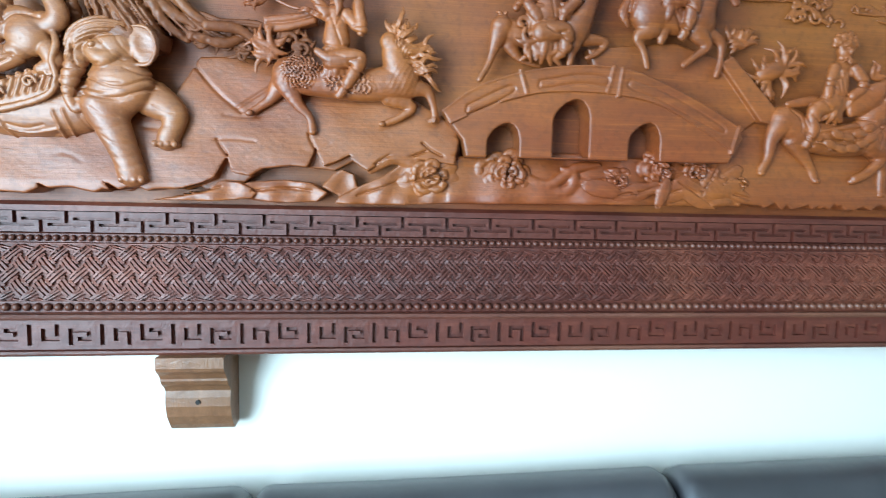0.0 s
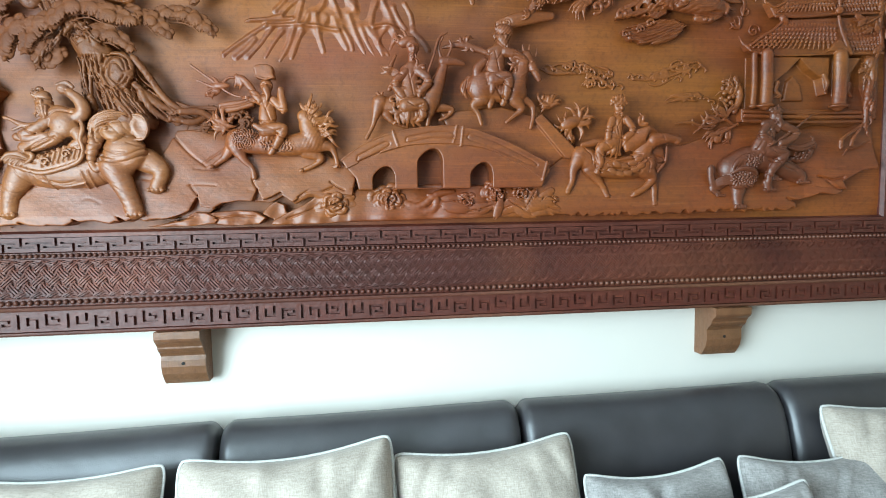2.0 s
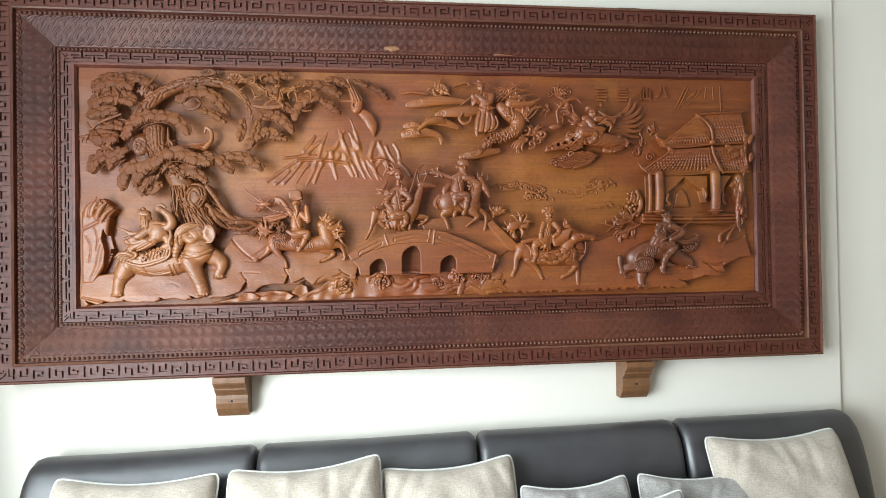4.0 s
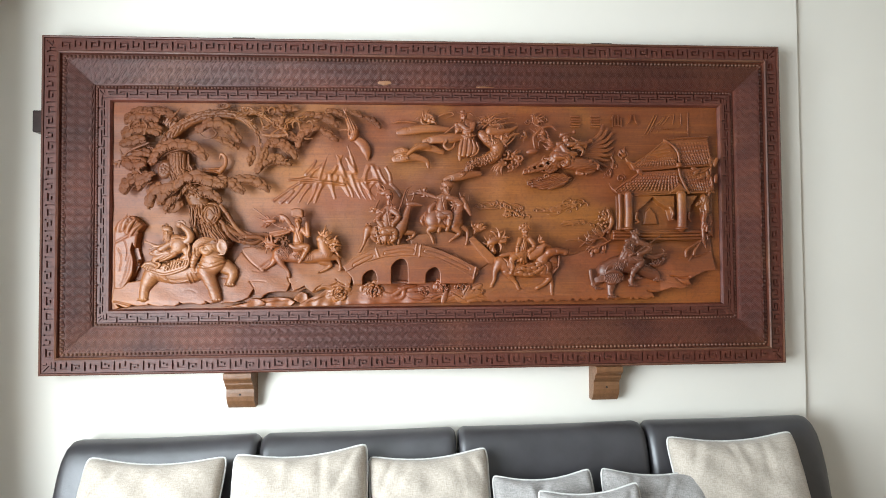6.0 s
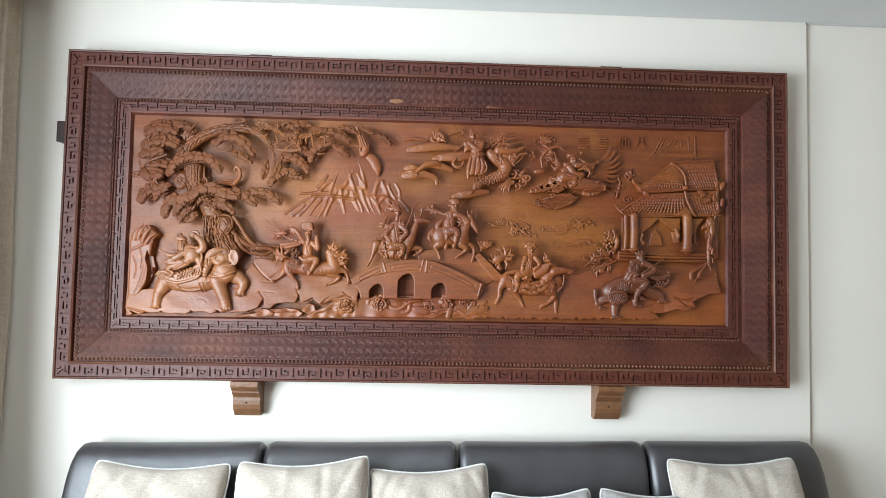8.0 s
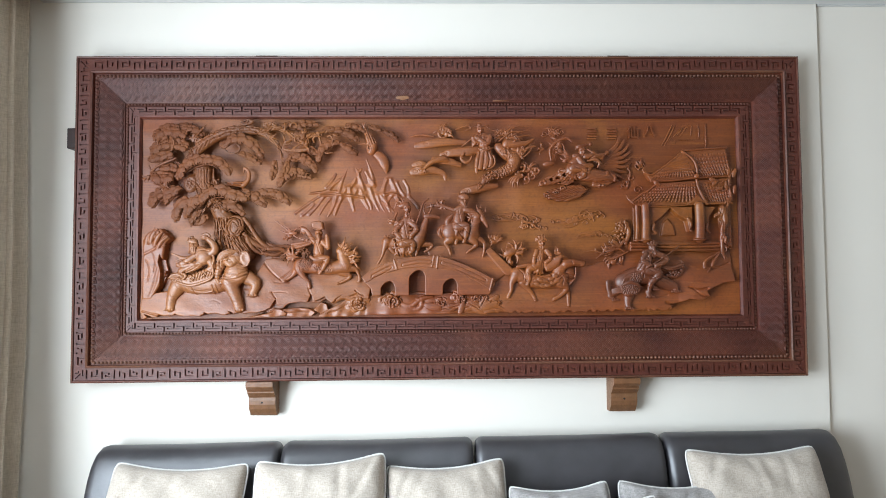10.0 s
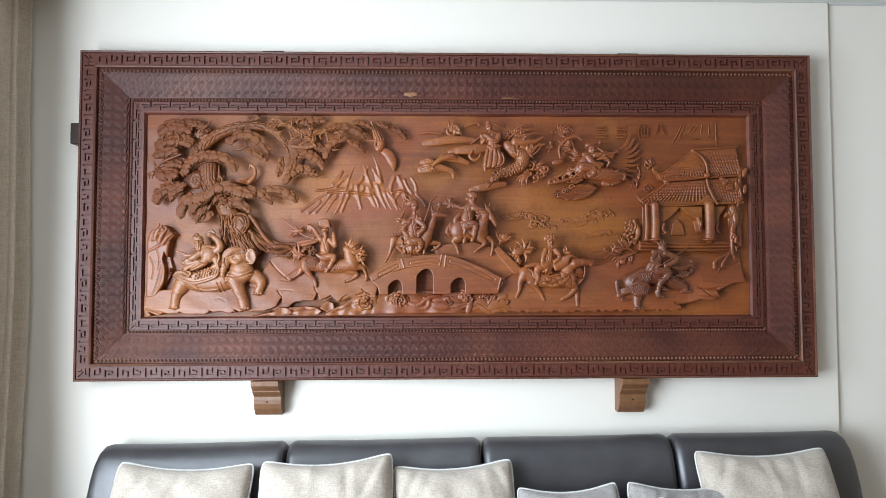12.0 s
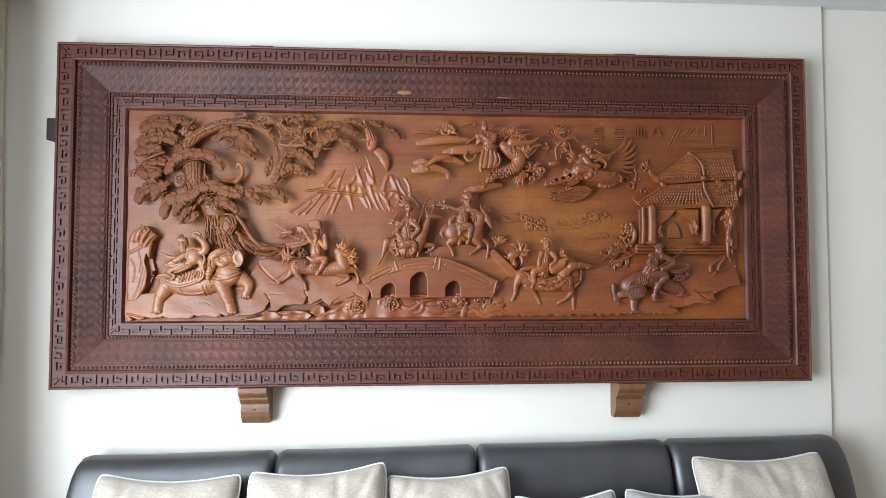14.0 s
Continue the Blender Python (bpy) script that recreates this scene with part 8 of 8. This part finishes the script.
    c.tube([(0.867, 0.552), (0.955, 0.554), (1.062, 0.566)], 7, 54, k=2).tube([(1.062, 0.565), (1.208, 0.574)], 6, 42, k=2).blob((1.055, 0.571), 16, 14, 12, 66)
    c.tube([(0.842, 0.590), (0.838, 0.602), (0.846, 0.612)], (6, 5, 3), 40).tube([(0.986, 0.661), (0.924, 0.613), (0.871, 0.578), (0.842, 0.587)], (5, 5, 5, 5), 52)
    c.tube([(0.886, 0.546), (0.898, 0.536)], (14, 10), 58)
    # scroll work beside the roofs, in low relief
    c.tube([(0.790, 0.563), (0.794, 0.594), (0.786, 0.613), (0.798, 0.636)], (5, 6, 6, 3), 4).curl((0.832, 0.622), 32, 1.2, 4, 3).curl((0.825, 0.521), 26, 1.4, 4, 4).curl((0.800, 0.575), 24, 1.2, 4, 3, 90).tufts((0.779, 0.525), 7, 56, 120, 60, 5, 3, 80).tufts((0.848, 0.618), 6, 56, 150, 50, 6, 3, 81)
    return c.skin("pavilion", "carved pavilion with two tiers of tiled roof on round posts")


def right_tree():
    c = Carving((1.062, 0.172), (1.227, 0.609), 90)
    c.slab([(1.166, 0.448), (1.208, 0.517), (1.210, 0.272), (1.187, 0.279), (1.177, 0.325), (1.162, 0.371)], -5, 34, soft=10)
    c.tube([(1.162, 0.433), (1.170, 0.387), (1.156, 0.341), (1.158, 0.264), (1.170, 0.226)], (22, 18, 14, 10, 6), (56, 60, 60, 54, 50))
    c.tube([(1.158, 0.260), (1.116, 0.237), (1.084, 0.216), (1.082, 0.193)], (8, 8, 9, 12), (50, 52, 54, 54)).tube([(1.143, 0.245), (1.120, 0.216), (1.115, 0.199)], (7, 8, 10), 54).tube([(1.108, 0.187), (1.097, 0.172)], (6, 4), 44)
    c.tube([(1.151, 0.337), (1.166, 0.314), (1.168, 0.295)], (8, 12, 7), 66)
    for x, y, a in ((815, 405, 20), (790, 375, 40), (850, 390, 100), (895, 410, 80), (800, 545, 15), (840, 545, 60), (860, 470, 30), (895, 320, 70), (780, 360, -20), (865, 310, 80)):
        c.blob(off((0.526, 0.831), x, y), 27, 12, 8, 58, a, k=2)
    c.tube([(1.208, 0.601), (1.193, 0.540), (1.200, 0.486), (1.177, 0.433)], (9, 8, 8, 8), (46, 50, 52, 54)).tube([(1.193, 0.563), (1.147, 0.540), (1.108, 0.548)], (5, 6, 3), 54).tufts((1.170, 0.402), 8, 50, 160, 70, 7, 58, 82)
    c.tube([(1.128, 0.402), (1.154, 0.413), (1.177, 0.425)], (8, 9, 7), 62).tufts((1.170, 0.287), 5, 45, 280, 40, 6, 44, 83)
    c.hatch((1.170, 0.371), 60, 200, 85, 14, 6, 3)
    return c.skin("gnarled_tree", "slender gnarled carved tree with single leaves", 1.6, lines=1.8)


def flowers():
    for k, (at, s, tip) in enumerate((((-0.347, 0.051), 1.15, -20), ((-0.214, 0.061), 1.15, 10), ((-0.007, 0.049), 0.75, 0), ((0.070, 0.076), 0.9, -30), ((0.139, 0.072), 0.95, 30), ((0.227, 0.053), 0.55, 0))):
        w = 80 * s * UNIT
        c = Carving((at[0] - w, at[1] - w * 0.9), (at[0] + w, at[1] + w * 0.9), 118, 0.002)
        g = random.Random(90 + k)
        c.blob(at, 30 * s, 24 * s, 24, 34, k=3)
        # broad rounded petals in overlapping rings, each lip proud of the ring outside it, round a tight heart
        for ring, n, d, size in ((44, 7, 40, 1.2), (29, 6, 54, 1.0), (14, 4, 66, 0.75)):
            for i in range(n):
                a = 2 * math.pi * (i + 0.5 * (ring == 29)) / n + g.uniform(-0.2, 0.2) + radians(tip)
                ra, dz, sz = ring * g.uniform(0.85, 1.1) * s, g.uniform(-5, 7), size * s * g.uniform(0.85, 1.15)
                p = (at[0] + ra * UNIT * math.cos(a), at[1] + 0.76 * ra * UNIT * math.sin(a))
                q = (at[0] + ra * 0.72 * UNIT * math.cos(a), at[1] + 0.55 * ra * UNIT * math.sin(a))
                c.blob(p, 13 * sz, 17 * sz, 11, d + dz, math.degrees(a), k=0.3)
                c.blob(q, 9 * sz, 13 * sz, 7, d + dz + 11, math.degrees(a), k=0.5, cut=True)
                c.incise([q, (p[0] + (p[0] - q[0]) * 0.8, p[1] + (p[1] - q[1]) * 0.8)], 2, 1.5)
        c.scatter(at, 11 * s, 9 * s, 9, 5, 74, 6, 90 + k)
        for i in range(4):
            a = g.uniform(3.3, 6.0) if i < 2 else g.uniform(-0.5, 3.6)
            p = [at, (at[0] + 45 * s * UNIT * math.cos(a), at[1] + 30 * s * UNIT * math.sin(a)), (at[0] + 74 * s * UNIT * math.cos(a), at[1] + 38 * s * UNIT * math.sin(a))]
            c.tube(p, (14, 22 * s, 2), (36, 42, 34), flat=0.45)
            c.incise(p, 2, 4)
        c.skin("peony", "carved open peony flower with cupped petals", 0.6)


def leaves_low():
    c = Carving((-0.072, 0.015), (0.296, 0.103), 90)
    g = random.Random(33)
    for x, y, a, l in ((170, 492, 200, 62), (215, 498, 330, 66), (275, 485, 10, 62), (295, 462, 40, 50), (60, 500, 190, 55), (-20, 492, 170, 50), (130, 500, 250, 40), (370, 482, 20, 46), (245, 470, 60, 44), (320, 500, 345, 44), (95, 492, 20, 40)):
        p = (-0.026, 0.417)
        at = (p[0] + x * UNIT, p[1] - y * UNIT)
        c.blob(at, l, l * 0.42, 9, 58 + g.uniform(-8, 12), a, k=2)
        c.tube([(at[0] - l * 0.8 * UNIT * math.cos(radians(a)), at[1] - l * 0.8 * UNIT * math.sin(radians(a))), (at[0] + l * 0.8 * UNIT * math.cos(radians(a)), at[1] + l * 0.8 * UNIT * math.sin(radians(a)))], 3, 68, k=1, cut=True)
    c.toes((-0.030, 0.051), 4, 13, 8, 62).toes((-0.210, 0.057), 4, 11, 7, 56)
    return c.skin("peony_leaves", "curled carved leaves", 1.5)


def low_clouds():
    c = Carving((0.196, 0.310), (0.702, 0.440), 30, 0.0024)
    for pts in ([(0.204, 0.406), (0.234, 0.394), (0.280, 0.396), (0.311, 0.394)], [(0.234, 0.413), (0.265, 0.421), (0.303, 0.410)], [(0.319, 0.364), (0.342, 0.387), (0.372, 0.383), (0.403, 0.360), (0.418, 0.367)], [(0.303, 0.421), (0.334, 0.417), (0.357, 0.402)], [(0.357, 0.417), (0.388, 0.410), (0.411, 0.394)],
                [(0.503, 0.379), (0.556, 0.387), (0.602, 0.402), (0.648, 0.421)], [(0.518, 0.398), (0.564, 0.410), (0.610, 0.425), (0.656, 0.433)], [(0.510, 0.371), (0.541, 0.367), (0.579, 0.383)], [(0.564, 0.318), (0.610, 0.329), (0.664, 0.325)], [(0.579, 0.341), (0.625, 0.344), (0.664, 0.348)],
                [(0.457, 0.383), (0.503, 0.381), (0.526, 0.384)], [(0.564, 0.325), (0.587, 0.337), (0.625, 0.335), (0.679, 0.341)]):
        c.tube(pts, (3, 6, 6, 3), -1.5, k=2)
    g = random.Random(5)
    for cx, cy, w, h, n in ((390, 10, 90, 18, 9), (520, 50, 70, 24, 10), (760, 30, 80, 16, 10), (840, 0, 60, 20, 8), (870, 108, 70, 16, 9), (660, 40, 40, 8, 4)):
        for i in range(n):
            p = off((-0.026, 0.417), cx + g.uniform(-w, w), cy + g.uniform(-h, h))
            l = g.uniform(14, 40)
            c.tube([p, off(p, l * 0.5, -g.uniform(4, 14)), off(p, l, g.uniform(-4, 6)), off(p, l * 0.8, g.uniform(4, 12))], (3, 4.5, 4.5, 3), -1, k=2)
    for x, y, r in ((400, 5, 14), (460, 12, 18), (530, 62, 16), (555, 25, 12), (480, 62, 14), (800, 0, 18), (850, 5, 14), (760, 28, 14), (725, 38, 12)):
        c.curl(off((-0.026, 0.417), x, y), r * 1.15, 1.2, 4.5, -0.5, x)
    return c.skin("cloud_relief", "thin low-relief cloud scrolls")


def sketch_relief():
    c = Carving((0.924, 0.686), (1.151, 0.812), 30, 0.0024)
    for a, b, r in (((0.932, 0.710), (0.978, 0.797), 5), ((0.944, 0.709), (0.992, 0.799), 5), ((0.955, 0.716), (0.978, 0.755), 4), ((0.982, 0.747), (1.016, 0.785), 4), ((0.997, 0.751), (1.024, 0.789), 4), ((1.009, 0.747), (1.047, 0.801), 4), ((1.032, 0.785), (1.055, 0.793), 3), ((1.062, 0.801), (1.055, 0.747), 4),
                    ((1.089, 0.801), (1.093, 0.739), 4), ((1.120, 0.801), (1.122, 0.693), 5), ((0.978, 0.735), (1.078, 0.735), 3), ((1.101, 0.739), (1.139, 0.741), 3), ((1.105, 0.720), (1.139, 0.720), 3), ((1.089, 0.693), (1.158, 0.695), 3), ((0.986, 0.716), (0.993, 0.732), 3)):
        c.tube([a, ((a[0] + b[0]) / 2, (a[1] + b[1]) / 2 - 0.002), b], (r * 0.6, r, r * 0.5), -0.5, k=2)
    return c.skin("faint_landscape_relief")


def carved_sign(text, at, size):
    cu = bpy.data.curves.new("sign_curve", "FONT")
    cu.body, cu.size, cu.extrude, cu.align_x, cu.align_y = text, size, 0.0025, "CENTER", "CENTER"
    ob = new("sign_curve", cu)
    bpy.context.view_layer.update()
    me = bpy.data.meshes.new_from_object(ob.evaluated_get(bpy.context.evaluated_depsgraph_get()))
    bpy.data.objects.remove(ob)
    me.materials.clear()
    me.materials.append(CARVED)
    ob = new("carved_character", me)
    ob.parent = panel
    ob.matrix_local = pose(at[0], -BOARD - 0.004, VBASE + at[1], 90)
    return ob


carved_sign("\u516b", (0.880, 0.768), 0.052)
carved_sign("\u4ed9", (0.808, 0.761), 0.056)
for cx in (252, 142):
    bm = bmesh.new()
    for k in range(5):
        o = off((0, 0), 0, (k - 2) * 14)
        add_box(bm, -0.022 + 0.004 * (k % 2), 0.022 - 0.005 * ((k + 1) % 2), -0.003, 0.003, o[1] - 0.0032, o[1] + 0.0032, bevel=0.001)
    p = off((0.526, 0.831), cx, 92)
    ob = part("carved_character", bm, CARVED, panel)
    ob.location = (p[0], -BOARD - 0.003, VBASE + p[1])

for build in (ground, left_rock, elephant, pine, root_tangle, small_bird, crane, mountains, qilin, bridge, deer_rider, horse_bridge, horse_right, beast, plants_right, dragon, phoenix, pavilion, right_tree, flowers, leaves_low, low_clouds, sketch_relief):
    build()
